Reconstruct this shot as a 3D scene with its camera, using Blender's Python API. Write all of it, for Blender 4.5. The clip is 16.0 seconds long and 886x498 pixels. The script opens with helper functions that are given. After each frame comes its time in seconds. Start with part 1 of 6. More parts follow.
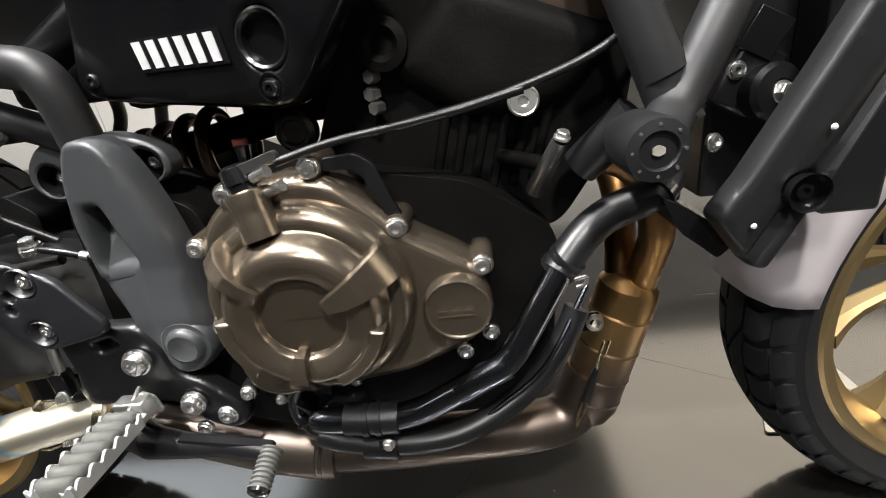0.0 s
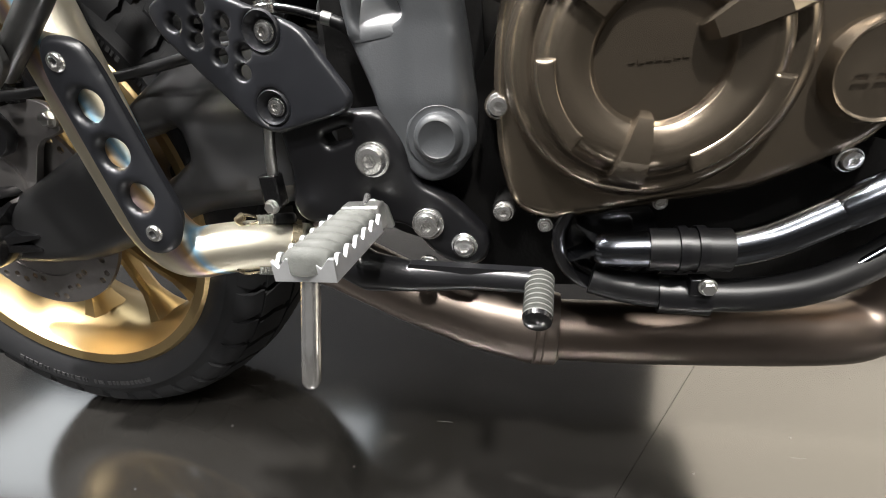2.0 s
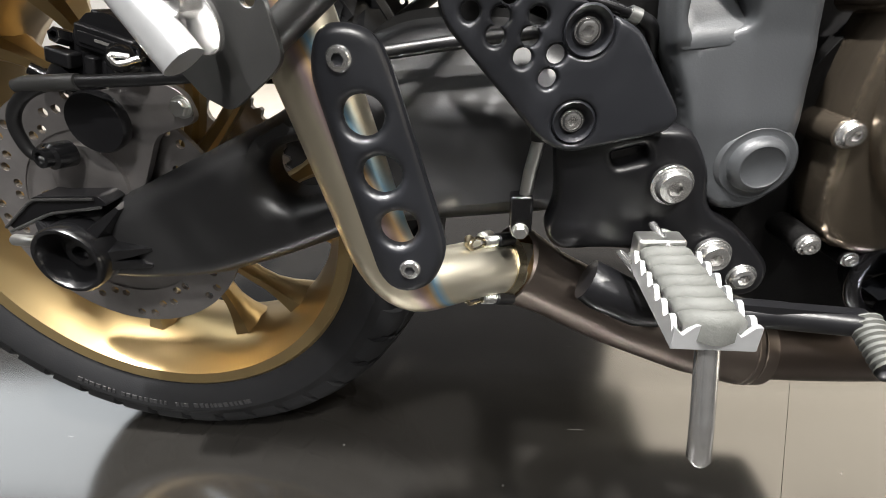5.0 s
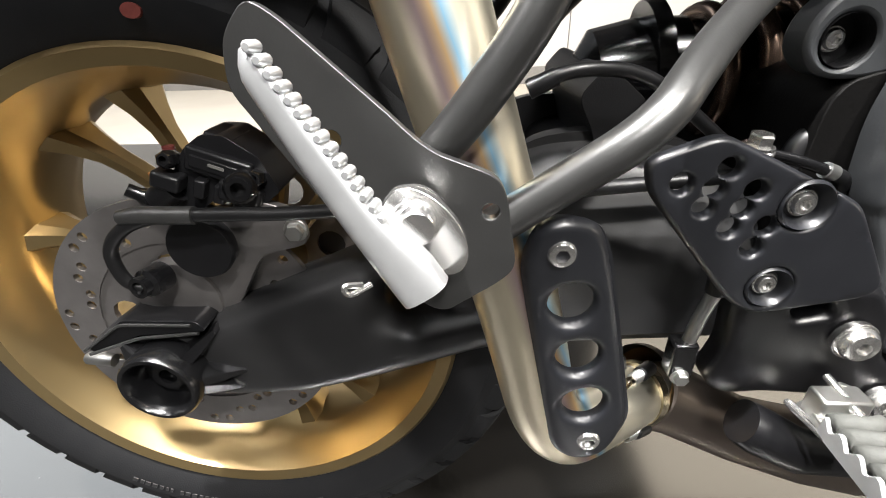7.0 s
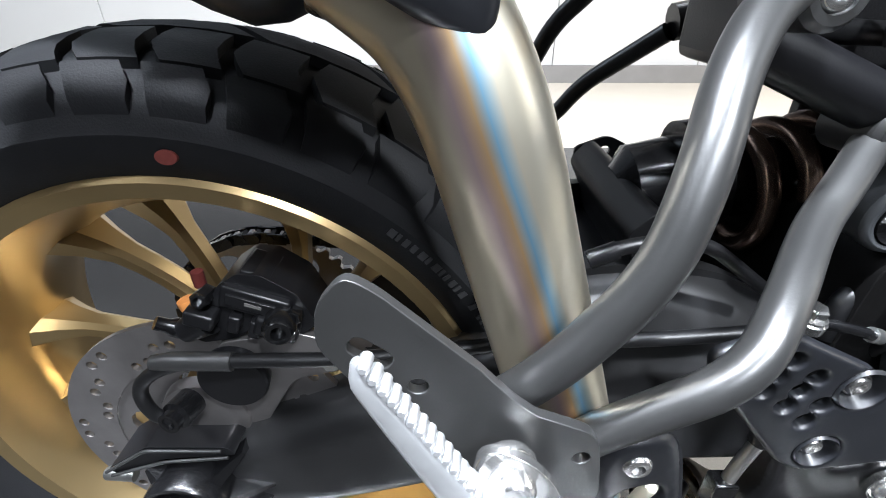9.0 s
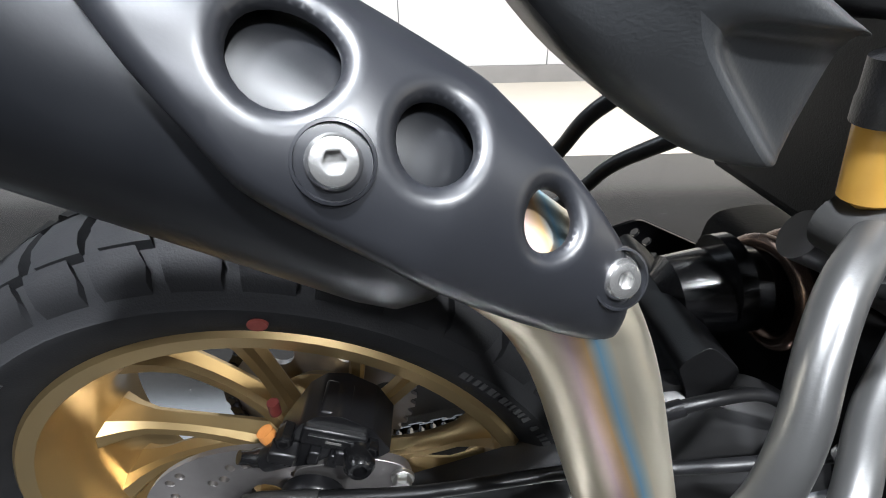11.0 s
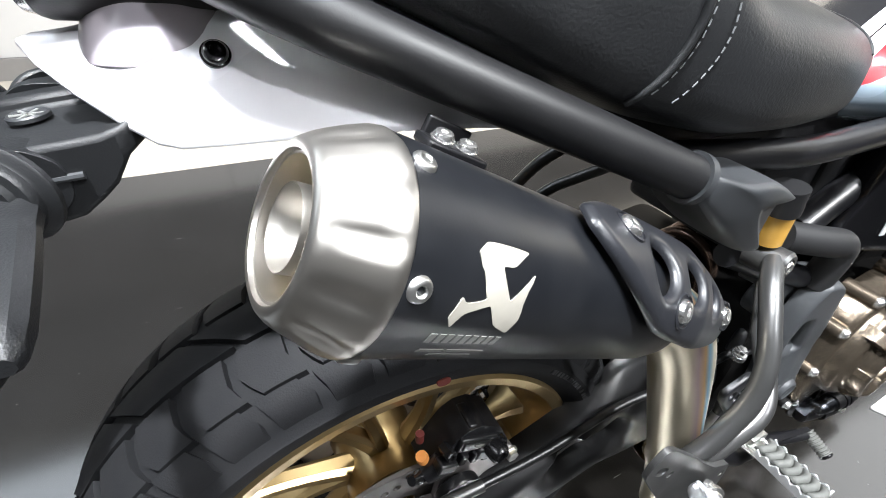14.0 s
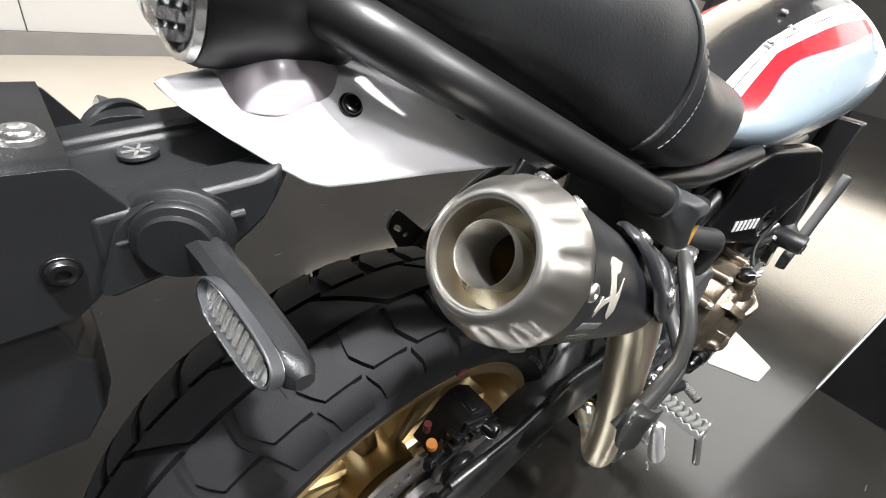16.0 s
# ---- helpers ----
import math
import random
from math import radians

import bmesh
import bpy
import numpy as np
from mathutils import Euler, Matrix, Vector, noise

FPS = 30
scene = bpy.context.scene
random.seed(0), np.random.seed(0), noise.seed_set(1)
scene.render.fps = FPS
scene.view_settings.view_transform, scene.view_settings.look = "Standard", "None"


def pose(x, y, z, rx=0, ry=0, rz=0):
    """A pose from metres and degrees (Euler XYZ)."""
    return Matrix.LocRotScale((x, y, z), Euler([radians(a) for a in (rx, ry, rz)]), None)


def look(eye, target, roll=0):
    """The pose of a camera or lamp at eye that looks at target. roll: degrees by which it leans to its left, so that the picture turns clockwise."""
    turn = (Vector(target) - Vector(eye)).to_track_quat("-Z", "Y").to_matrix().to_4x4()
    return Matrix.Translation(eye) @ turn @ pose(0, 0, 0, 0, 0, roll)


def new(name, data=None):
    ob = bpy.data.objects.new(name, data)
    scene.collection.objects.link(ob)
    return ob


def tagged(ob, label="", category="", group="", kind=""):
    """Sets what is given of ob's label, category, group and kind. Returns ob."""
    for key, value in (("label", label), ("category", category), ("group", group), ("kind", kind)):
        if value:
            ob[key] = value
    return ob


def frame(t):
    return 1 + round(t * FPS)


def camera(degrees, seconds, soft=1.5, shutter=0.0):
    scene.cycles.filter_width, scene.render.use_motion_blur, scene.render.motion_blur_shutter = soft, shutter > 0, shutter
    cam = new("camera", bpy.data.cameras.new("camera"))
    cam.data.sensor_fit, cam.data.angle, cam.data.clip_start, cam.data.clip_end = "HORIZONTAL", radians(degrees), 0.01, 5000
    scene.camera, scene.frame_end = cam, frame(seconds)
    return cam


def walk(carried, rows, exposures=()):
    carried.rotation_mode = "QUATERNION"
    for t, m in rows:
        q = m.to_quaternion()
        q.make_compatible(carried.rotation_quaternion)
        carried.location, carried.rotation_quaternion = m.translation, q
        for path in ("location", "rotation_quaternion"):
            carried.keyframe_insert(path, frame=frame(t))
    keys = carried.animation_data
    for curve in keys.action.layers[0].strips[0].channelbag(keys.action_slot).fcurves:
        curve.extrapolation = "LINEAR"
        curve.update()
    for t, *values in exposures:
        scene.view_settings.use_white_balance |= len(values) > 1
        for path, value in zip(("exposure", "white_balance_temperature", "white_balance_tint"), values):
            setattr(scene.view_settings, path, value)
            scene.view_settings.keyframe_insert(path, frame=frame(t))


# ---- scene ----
cam = camera(88.7, 16.0, soft=1.0)

PATH = [
    (0, (0.806, -0.498, 0.598), (0.626, 1.331, -0.191), -8.0),
    (0.5, (0.798, -0.467, 0.531), (0.651, 1.375, -0.234), -7.2),
    (1, (0.76, -0.46, 0.482), (0.627, 1.386, -0.275), -4.8),
    (1.5, (0.685, -0.472, 0.449), (0.357, 1.357, -0.291), -4.8),
    (2, (0.603, -0.485, 0.44), (0.154, 1.296, -0.351), -6.1),
    (2.5, (0.543, -0.487, 0.447), (0.03, 1.269, -0.362), -7.3),
    (3, (0.497, -0.488, 0.451), (-0.007, 1.259, -0.381), -6.9),
    (3.2, (0.48, -0.49, 0.447), (-0.006, 1.26, -0.389), -6.5),
    (5.3, (0.336, -0.449, 0.502), (0.17, 1.3, -0.45), -2.5),
    (5.5, (0.322, -0.442, 0.522), (0.162, 1.313, -0.424), -2.5),
    (6, (0.295, -0.425, 0.553), (0.139, 1.347, -0.362), -2.5),
    (6.5, (0.265, -0.409, 0.561), (0.128, 1.356, -0.369), -2.1),
    (7, (0.237, -0.398, 0.562), (0.136, 1.358, -0.391), -1.6),
    (7.5, (0.222, -0.385, 0.571), (0.164, 1.355, -0.412), -0.8),
    (8, (0.212, -0.372, 0.594), (0.195, 1.363, -0.4), -0.1),
    (8.5, (0.2, -0.357, 0.626), (0.186, 1.378, -0.369), -0.1),
    (9, (0.193, -0.344, 0.65), (0.182, 1.383, -0.358), 0.0),
    (9.2, (0.191, -0.34, 0.66), (0.186, 1.383, -0.353), 0.0),
    (11.3, (0.131, -0.3, 0.764), (0.157, 1.388, -0.309), -1.3),
    (11.5, (0.122, -0.295, 0.774), (0.16, 1.38, -0.318), -1.3),
    (12, (0.097, -0.288, 0.805), (0.178, 1.364, -0.318), -2.2),
    (12.5, (0.058, -0.29, 0.84), (0.242, 1.35, -0.289), -2.6),
    (13, (-0.003, -0.298, 0.855), (0.326, 1.302, -0.299), -2.1),
    (13.5, (-0.06, -0.307, 0.868), (0.441, 1.236, -0.302), -0.3),
    (14, (-0.095, -0.308, 0.88), (0.669, 1.134, -0.276), 3.7),
    (14.5, (-0.128, -0.299, 0.883), (0.876, 0.998, -0.261), 7.2),
    (15, (-0.164, -0.291, 0.893), (0.984, 0.904, -0.227), 9.2),
    (15.5, (-0.199, -0.281, 0.903), (1.017, 0.865, -0.196), 10.7),
    (16, (-0.231, -0.272, 0.906), (1.0, 0.87, -0.18), 11.9),
]
walk(cam, [(t, look(eye, target, roll)) for t, eye, target, roll in PATH],
     [(0, 0.06, 6500, 10), (0.5, 0.16, 6500, 10), (1.2, 0.32, 6500, 10), (3.0, 0.36, 6500, 10), (7.2, 0.43, 6500, 10), (8.05, 0.43, 6450, 10), (8.5, 0.42, 5800, 9), (9.2, 0.42, 5700, 9), (11.4, 0.42, 5950, 9), (13.0, 0.42, 6000, 9), (14.5, 0.2, 6100, 9), (16, 0.09, 6350, 10)])

from mathutils import geometry

# ---------------------------------------------------------------- world and lights
world = bpy.data.worlds.new("showroom_air")
scene.world = world
world.use_nodes = True
world.node_tree.nodes["Background"].inputs[0].default_value = (0.9, 0.95, 1.0, 1)
world.node_tree.nodes["Background"].inputs[1].default_value = 0.014
scene.view_settings.exposure = 0.0


def area(name, eye, target, sx, sy, watts, color=(1, 0.96, 0.9)):
    lamp = bpy.data.lights.new(name, "AREA")
    lamp.shape, lamp.size, lamp.size_y, lamp.energy, lamp.color = "RECTANGLE", sx, sy, watts, color
    ob = new(name, lamp)
    ob.matrix_world = look(eye, target)
    return ob


area("spot_key", (-0.35, -0.5, 2.85), (0.1, 0, 0.4), 0.1, 0.1, 175, (1, 0.98, 0.96))
area("spot_front", (1.2, -1.6, 2.8), (0.7, 0, 0.4), 0.16, 0.16, 100, (1, 0.97, 0.92))
area("spot_mid", (0.45, -2.5, 2.8), (0, 0, 0.6), 0.2, 0.2, 42, (1, 0.98, 0.97))
area("light_track", (-0.1, -0.7, 3.1), (0.0, -0.2, 0.5), 2.4, 0.3, 62, (1, 0.99, 0.98))
area("spot_rear", (-1.8, -0.9, 2.8), (0, 0, 0.5), 0.6, 0.6, 9, (1, 0.98, 0.97))
area("spot_far", (1.2, 1.3, 2.8), (0.8, 0.3, 0), 0.3, 0.3, 12, (1, 0.97, 0.93))
for px, py, watts in ((0.2, -3.6, 8), (2.6, -3.6, 8), (-2.6, -2.0, 7)):
    area("ceiling_strip", (px, py, 3.13), (px, py, 0), 1.5, 0.3, watts, (1, 0.99, 0.98))
area("ceiling_panel", (-3.45, 2.3, 3.12), (-3.45, 2.3, 0), 4.5, 1.4, 60, (0.92, 0.97, 1))
# unseen lamp, added so the floor ahead mirrors something bright
area("floor_fill_front", (5.2, -0.6, 3.12), (5.2, -0.6, 0), 2.8, 1.9, 42, (1, 0.97, 0.92))
# unseen warm lamps on ceiling and high walls, added for tan floor reflections
area("warm_fill_ceiling", (4.1, 2.2, 3.12), (4.1, 2.2, 0), 4.6, 2.0, 84, (1, 0.88, 0.7))
area("warm_fill_north", (4.1, 3.28, 2.7), (4.1, 0, 2.4), 5.0, 1.0, 40, (1, 0.88, 0.7))
area("warm_fill_east", (8.9, -0.4, 2.1), (0, -0.4, 1.9), 5.0, 1.8, 120, (1, 0.9, 0.74))


# ---------------------------------------------------------------- materials
def material(name, color, rough=0.5, metal=0.0, color2=None, scale=30.0, vary=0.5, rvary=0.08, bump=0.0, bscale=600.0, coat=0.0, spec=0.5, smear=None):
    """A principled surface with patches of a second tone, uneven gloss and fine relief."""
    m = bpy.data.materials.new(name)
    m.use_nodes = True
    nt, b = m.node_tree, m.node_tree.nodes["Principled BSDF"]
    link = nt.links.new
    tc = nt.nodes.new("ShaderNodeTexCoord")
    mp = nt.nodes.new("ShaderNodeMapping")
    mp.inputs["Scale"].default_value = smear or (1, 1, 1)
    link(tc.outputs["Object"], mp.inputs["Vector"])
    n1 = nt.nodes.new("ShaderNodeTexNoise")
    n1.inputs["Scale"].default_value, n1.inputs["Detail"].default_value = scale, 6
    link(mp.outputs[0], n1.inputs["Vector"])
    ramp = nt.nodes.new("ShaderNodeMapRange")
    ramp.inputs[1].default_value, ramp.inputs[2].default_value = 0.35, 0.7
    link(n1.outputs["Fac"], ramp.inputs[0])
    mix = nt.nodes.new("ShaderNodeMix")
    mix.data_type = "RGBA"
    c2 = color2 or tuple(min(1, c * 1.25 + 0.004) for c in color)
    mix.inputs[6].default_value, mix.inputs[7].default_value = (*color, 1), (*c2, 1)
    fac = nt.nodes.new("ShaderNodeMath")
    fac.operation = "MULTIPLY"
    fac.inputs[1].default_value = vary
    link(ramp.outputs[0], fac.inputs[0])
    link(fac.outputs[0], mix.inputs[0])
    link(mix.outputs[2], b.inputs["Base Color"])
    n2 = nt.nodes.new("ShaderNodeTexNoise")
    n2.inputs["Scale"].default_value, n2.inputs["Detail"].default_value = scale * 0.7, 2
    link(mp.outputs[0], n2.inputs["Vector"])
    rr = nt.nodes.new("ShaderNodeMapRange")
    rr.inputs[3].default_value, rr.inputs[4].default_value = max(0.02, rough - rvary), min(1, rough + rvary)
    link(n2.outputs["Fac"], rr.inputs[0])
    link(rr.outputs[0], b.inputs["Roughness"])
    b.inputs["Metallic"].default_value = metal
    b.inputs["Coat Weight"].default_value = coat
    b.inputs["Coat Roughness"].default_value = 0.08
    b.inputs["Specular IOR Level"].default_value = spec
    if bump:
        n3 = nt.nodes.new("ShaderNodeTexNoise")
        n3.inputs["Scale"].default_value, n3.inputs["Detail"].default_value = bscale, 3
        link(mp.outputs[0], n3.inputs["Vector"])
        bp = nt.nodes.new("ShaderNodeBump")
        bp.inputs["Strength"].default_value, bp.inputs["Distance"].default_value = bump, 0.001
        link(n3.outputs["Fac"], bp.inputs["Height"])
        link(bp.outputs[0], b.inputs["Normal"])
    return m


def tinted(name, stops, axis, lo, hi, rough=0.28, metal=1.0, wobble=0.25, scale=14.0):
    """Heat-coloured metal: the colours change along one direction, with uneven edges."""
    m = material(name, (0.5, 0.5, 0.5), rough, metal, scale=60, rvary=0.03)
    nt, b = m.node_tree, m.node_tree.nodes["Principled BSDF"]
    tc = nt.nodes.new("ShaderNodeTexCoord")
    sp = nt.nodes.new("ShaderNodeVectorMath")
    sp.operation = "DOT_PRODUCT"
    sp.inputs[1].default_value = axis
    nt.links.new(tc.outputs["Object"], sp.inputs[0])
    mr = nt.nodes.new("ShaderNodeMapRange")
    mr.inputs[1].default_value, mr.inputs[2].default_value = lo, hi
    nt.links.new(sp.outputs["Value"], mr.inputs[0])
    nz = nt.nodes.new("ShaderNodeTexNoise")
    nz.inputs["Scale"].default_value, nz.inputs["Detail"].default_value = scale, 4
    nt.links.new(tc.outputs["Object"], nz.inputs["Vector"])
    ad = nt.nodes.new("ShaderNodeMath")
    ad.operation = "MULTIPLY_ADD"
    ad.inputs[1].default_value, ad.inputs[2].default_value = wobble, -wobble / 2
    nt.links.new(nz.outputs["Fac"], ad.inputs[0])
    sm = nt.nodes.new("ShaderNodeMath")
    nt.links.new(ad.outputs[0], sm.inputs[0])
    nt.links.new(mr.outputs[0], sm.inputs[1])
    cr = nt.nodes.new("ShaderNodeValToRGB")
    while len(cr.color_ramp.elements) < len(stops):
        cr.color_ramp.elements.new(0.5)
    for e, (p, c) in zip(cr.color_ramp.elements, stops):
        e.position, e.color = p, (*c, 1)
    nt.links.new(sm.outputs[0], cr.inputs[0])
    nt.links.new(cr.outputs[0], b.inputs["Base Color"])
    return m


BLACK = material("black_moulded_plastic", (0.005, 0.005, 0.0055), 0.44, spec=0.35, bump=0.25, bscale=900, scale=20)
SATIN = material("satin_black_paint", (0.005, 0.005, 0.0058), 0.33, spec=0.42, scale=25, bump=0.06, bscale=500)
GLOSS = material("semi_gloss_black_paint", (0.004, 0.004, 0.0045), 0.24, scale=20, coat=0.5)
PANELBLACK = material("black_side_panel_paint", (0.0025, 0.0025, 0.003), 0.2, spec=0.3, scale=20)
SWING = material("satin_black_swingarm_paint", (0.015, 0.015, 0.0155), 0.37, scale=25, bump=0.06, bscale=500, spec=0.5)
SHROUD = material("dark_shroud_plastic", (0.009, 0.0093, 0.01), 0.45, bump=0.12, bscale=800, scale=18, spec=0.4)
TUBEBLACK = material("matt_black_tube_paint", (0.0055, 0.0055, 0.006), 0.42, scale=25, bump=0.06, bscale=500, spec=0.4)
TRIMBLACK = material("black_trim_plastic", (0.0085, 0.009, 0.0098), 0.42, bump=0.2, bscale=900, scale=20, spec=0.36)
DARK = material("dark_cast_metal", (0.0028, 0.0026, 0.0025), 0.6, 0.0, spec=0.1, bump=0.3, bscale=350, scale=20)
COVER = material("grey_frame_cover_plastic", (0.034, 0.0362, 0.0388), 0.44, bump=0.12, bscale=800, scale=18)
FRAMEGREY = material("dark_grey_frame_paint", (0.03, 0.03, 0.031), 0.5, 0.6, scale=35, bump=0.06, bscale=700)
GREY = material("grey_moulded_plastic", (0.022, 0.0235, 0.0255), 0.45, bump=0.12, bscale=800, scale=18)
STEEL_GREY = material("grey_powder_coated_steel", (0.085, 0.085, 0.084), 0.34, 0.75, scale=35, bump=0.06, bscale=700)
BRONZE = material("bronze_engine_paint", (0.182, 0.149, 0.112), 0.25, 0.85, (0.162, 0.136, 0.104), scale=30, rvary=0.05, bump=0.02, bscale=900)
BROWN = material("brown_cover_paint", (0.055, 0.036, 0.026), 0.4, 0.3, scale=30, bump=0.05, bscale=700)
GOLD = material("gold_wheel_paint", (0.43, 0.32, 0.16), 0.32, 0.88, (0.48, 0.345, 0.155), scale=18, rvary=0.04, bump=0.012, bscale=900)
RUBBER = material("tyre_rubber", (0.0095, 0.0098, 0.0108), 0.66, color2=(0.0135, 0.0135, 0.014), scale=45, bump=0.2, bscale=700, spec=0.18)
HOSE = material("black_hose_rubber", (0.005, 0.005, 0.0055), 0.38, scale=40)
CHROME = material("bright_plated_steel", (0.82, 0.81, 0.79), 0.23, 0.96, scale=150, rvary=0.06)
ZINC = material("dull_plated_steel", (0.62, 0.62, 0.6), 0.36, 1.0, scale=90, rvary=0.1, bump=0.05)
ALLOY = material("bare_cast_alloy", (0.62, 0.62, 0.6), 0.42, 0.9, scale=60, bump=0.1, bscale=400)
BRUSHED = material("brushed_steel", (0.577, 0.554, 0.515), 0.34, 1.0, (0.58, 0.54, 0.48), scale=25, rvary=0.05)
DULL = material("dull_brushed_steel", (0.21, 0.175, 0.15), 0.4, 1.0, (0.26, 0.215, 0.185), scale=20, rvary=0.05)
INNER = material("brass_toned_steel", (0.5, 0.43, 0.3), 0.26, 1.0, (0.36, 0.3, 0.2), scale=30)
DARKRED = material("dark_red_rubber", (0.07, 0.012, 0.01), 0.5, scale=90)
DISC = material("ground_disc_steel", (0.3, 0.285, 0.28), 0.4, 0.9, scale=60, bump=0.1, bscale=500)
WHITE = material("white_gloss_plastic", (0.84, 0.83, 0.85), 0.25, color2=(0.74, 0.73, 0.76), scale=10, coat=0.5)
# lilac tone holds the shade below the tail lamp on white plastic
SHADELILAC = material("shade_toned_white_plastic", (0.33, 0.3, 0.325), 0.28, color2=(0.29, 0.265, 0.285), scale=10, coat=0.2)
FENDER = material("pale_pearl_fender", (0.5, 0.46, 0.48), 0.4, color2=(0.49, 0.45, 0.47), scale=10, coat=0.15)
REDDOT = material("red_rubber_mark", (0.15, 0.028, 0.02), 0.7, scale=200, vary=1)
DIMPRINT = material("dim_printed_mark", (0.11, 0.108, 0.102), 0.5, scale=80)
DECAL = material("pale_printed_mark", (0.27, 0.255, 0.22), 0.45, scale=80)
BADGE = material("bright_badge", (0.75, 0.75, 0.76), 0.35, 0.4, scale=80)
VINYL = material("black_seat_vinyl", (0.0085, 0.009, 0.0098), 0.46, spec=0.4, bump=0.3, bscale=520, scale=30)
THREAD = material("grey_thread", (0.13, 0.135, 0.14), 0.8, scale=300)
ORANGE = material("orange_cap_plastic", (0.5, 0.2, 0.05), 0.45, scale=60)
AMBER = material("amber_brake_fluid", (0.5, 0.29, 0.06), 0.15, color2=(0.42, 0.22, 0.04), scale=60)
SLEEVE = material("matte_black_sleeve", (0.0065, 0.0072, 0.009), 0.36, 0.2, scale=60, bump=0.02, bscale=700, spec=0.55)
GUARD = material("satin_blue_black_cover", (0.0105, 0.0112, 0.0138), 0.36, 0.1, scale=40, rvary=0.04, bump=0.015, bscale=800, spec=0.6)
TITAN = tinted("heat_tinted_steel", [(0.0, (0.78, 0.71, 0.55)), (0.3, (0.8, 0.72, 0.55)), (0.40, (0.62, 0.47, 0.47)), (0.485, (0.84, 0.58, 0.30)), (0.55, (0.36, 0.64, 0.84)), (0.63, (0.86, 0.8, 0.64)), (1.0, (0.9, 0.85, 0.71))], (0.93, 0, 0.35), 0.372, 0.436, rough=0.38, wobble=0.1, scale=9)
HEADER = tinted("burnt_header_steel", [(0.0, (0.17, 0.142, 0.122)), (0.25, (0.16, 0.12, 0.096)), (0.5, (0.5, 0.32, 0.14)), (0.75, (0.34, 0.185, 0.065)), (1.0, (0.2, 0.11, 0.045))], (0, 0, 1), 0.16, 0.45, rough=0.4, wobble=0.12)
PIPE = material("dark_gloss_pipe", (0.15, 0.16, 0.18), 0.2, 1.0, scale=30, rvary=0.04, coat=0.4)
SPRING = material("dark_bronze_spring", (0.16, 0.11, 0.085), 0.25, 0.8, scale=40)
FLOOR = material("dark_polished_floor", (0.0125, 0.0116, 0.0102), 0.12, color2=(0.02, 0.019, 0.018), scale=5, rvary=0.04, bump=0.012, bscale=60)
FLOOR.node_tree.nodes["Principled BSDF"].inputs["IOR"].default_value = 1.85
# paler than the tyre: light caught by the raised letters, put into the colour
MARKRUBBER = material("lit_raised_rubber", (0.028, 0.028, 0.029), 0.5, scale=90, spec=0.35)
OUTLET = material("pale_steel_outlet", (0.36, 0.345, 0.315), 0.42, 1.0, scale=40)


def dust(m, amount=0.09):
    """Scattered pale specks of dust and short scuffs on a dark floor."""
    nt, b = m.node_tree, m.node_tree.nodes["Principled BSDF"]
    link = nt.links.new
    old = b.inputs["Base Color"].links[0].from_socket
    geo = nt.nodes.new("ShaderNodeNewGeometry")
    vor = nt.nodes.new("ShaderNodeTexVoronoi")
    vor.inputs["Scale"].default_value = 24
    link(geo.outputs["Position"], vor.inputs["Vector"])
    speck = nt.nodes.new("ShaderNodeMath")
    speck.operation, speck.inputs[1].default_value = "LESS_THAN", 0.035
    link(vor.outputs["Distance"], speck.inputs[0])
    mp = nt.nodes.new("ShaderNodeMapping")
    mp.inputs["Scale"].default_value, mp.inputs["Rotation"].default_value = (3, 55, 1), (0, 0, 0.5)
    link(geo.outputs["Position"], mp.inputs["Vector"])
    n = nt.nodes.new("ShaderNodeTexNoise")
    n.inputs["Scale"].default_value, n.inputs["Detail"].default_value = 2.2, 2
    link(mp.outputs[0], n.inputs["Vector"])
    scuff = nt.nodes.new("ShaderNodeMath")
    scuff.operation, scuff.inputs[1].default_value = "GREATER_THAN", 0.745
    link(n.outputs["Fac"], scuff.inputs[0])
    both = nt.nodes.new("ShaderNodeMath")
    both.operation = "MAXIMUM"
    link(speck.outputs[0], both.inputs[0])
    link(scuff.outputs[0], both.inputs[1])
    mix = nt.nodes.new("ShaderNodeMix")
    mix.data_type = "RGBA"
    mix.inputs[7].default_value = (amount, amount * 0.97, amount * 0.93, 1)
    link(both.outputs[0], mix.inputs[0])
    link(old, mix.inputs[6])
    link(mix.outputs[2], b.inputs["Base Color"])


dust(FLOOR)
PLATE = material("pale_scuffed_steel", (0.7, 0.69, 0.67), 0.4, 0.3, scale=40, bump=0.05)
PALE = material("pale_stone_floor", (0.62, 0.56, 0.47), 0.25, color2=(0.56, 0.5, 0.42), scale=3, rvary=0.05)
HALL = material("dim_hall_surface", (0.09, 0.09, 0.095), 0.8, scale=2)
WALL = material("white_wall_panel", (0.56, 0.545, 0.525), 0.5, color2=(0.53, 0.515, 0.49), scale=1.5)
PLINTH = material("grey_plinth", (0.2, 0.19, 0.18), 0.5, scale=6)
CEIL = material("dark_ceiling", (0.05, 0.05, 0.052), 0.8, scale=2)


def clear(name, color=(1, 1, 1), rough=0.03):
    m = bpy.data.materials.new(name)
    m.use_nodes = True
    b = m.node_tree.nodes["Principled BSDF"]
    b.inputs["Base Color"].default_value = (*color, 1)
    b.inputs["Transmission Weight"].default_value = 1
    b.inputs["Roughness"].default_value = rough
    b.inputs["IOR"].default_value = 1.45
    return m


LENS = clear("clear_lamp_lens")
PEGALLOY = material("pale_cast_alloy", (0.66, 0.67, 0.68), 0.34, 0.75, scale=80, rvary=0.06, bump=0.03, bscale=500)


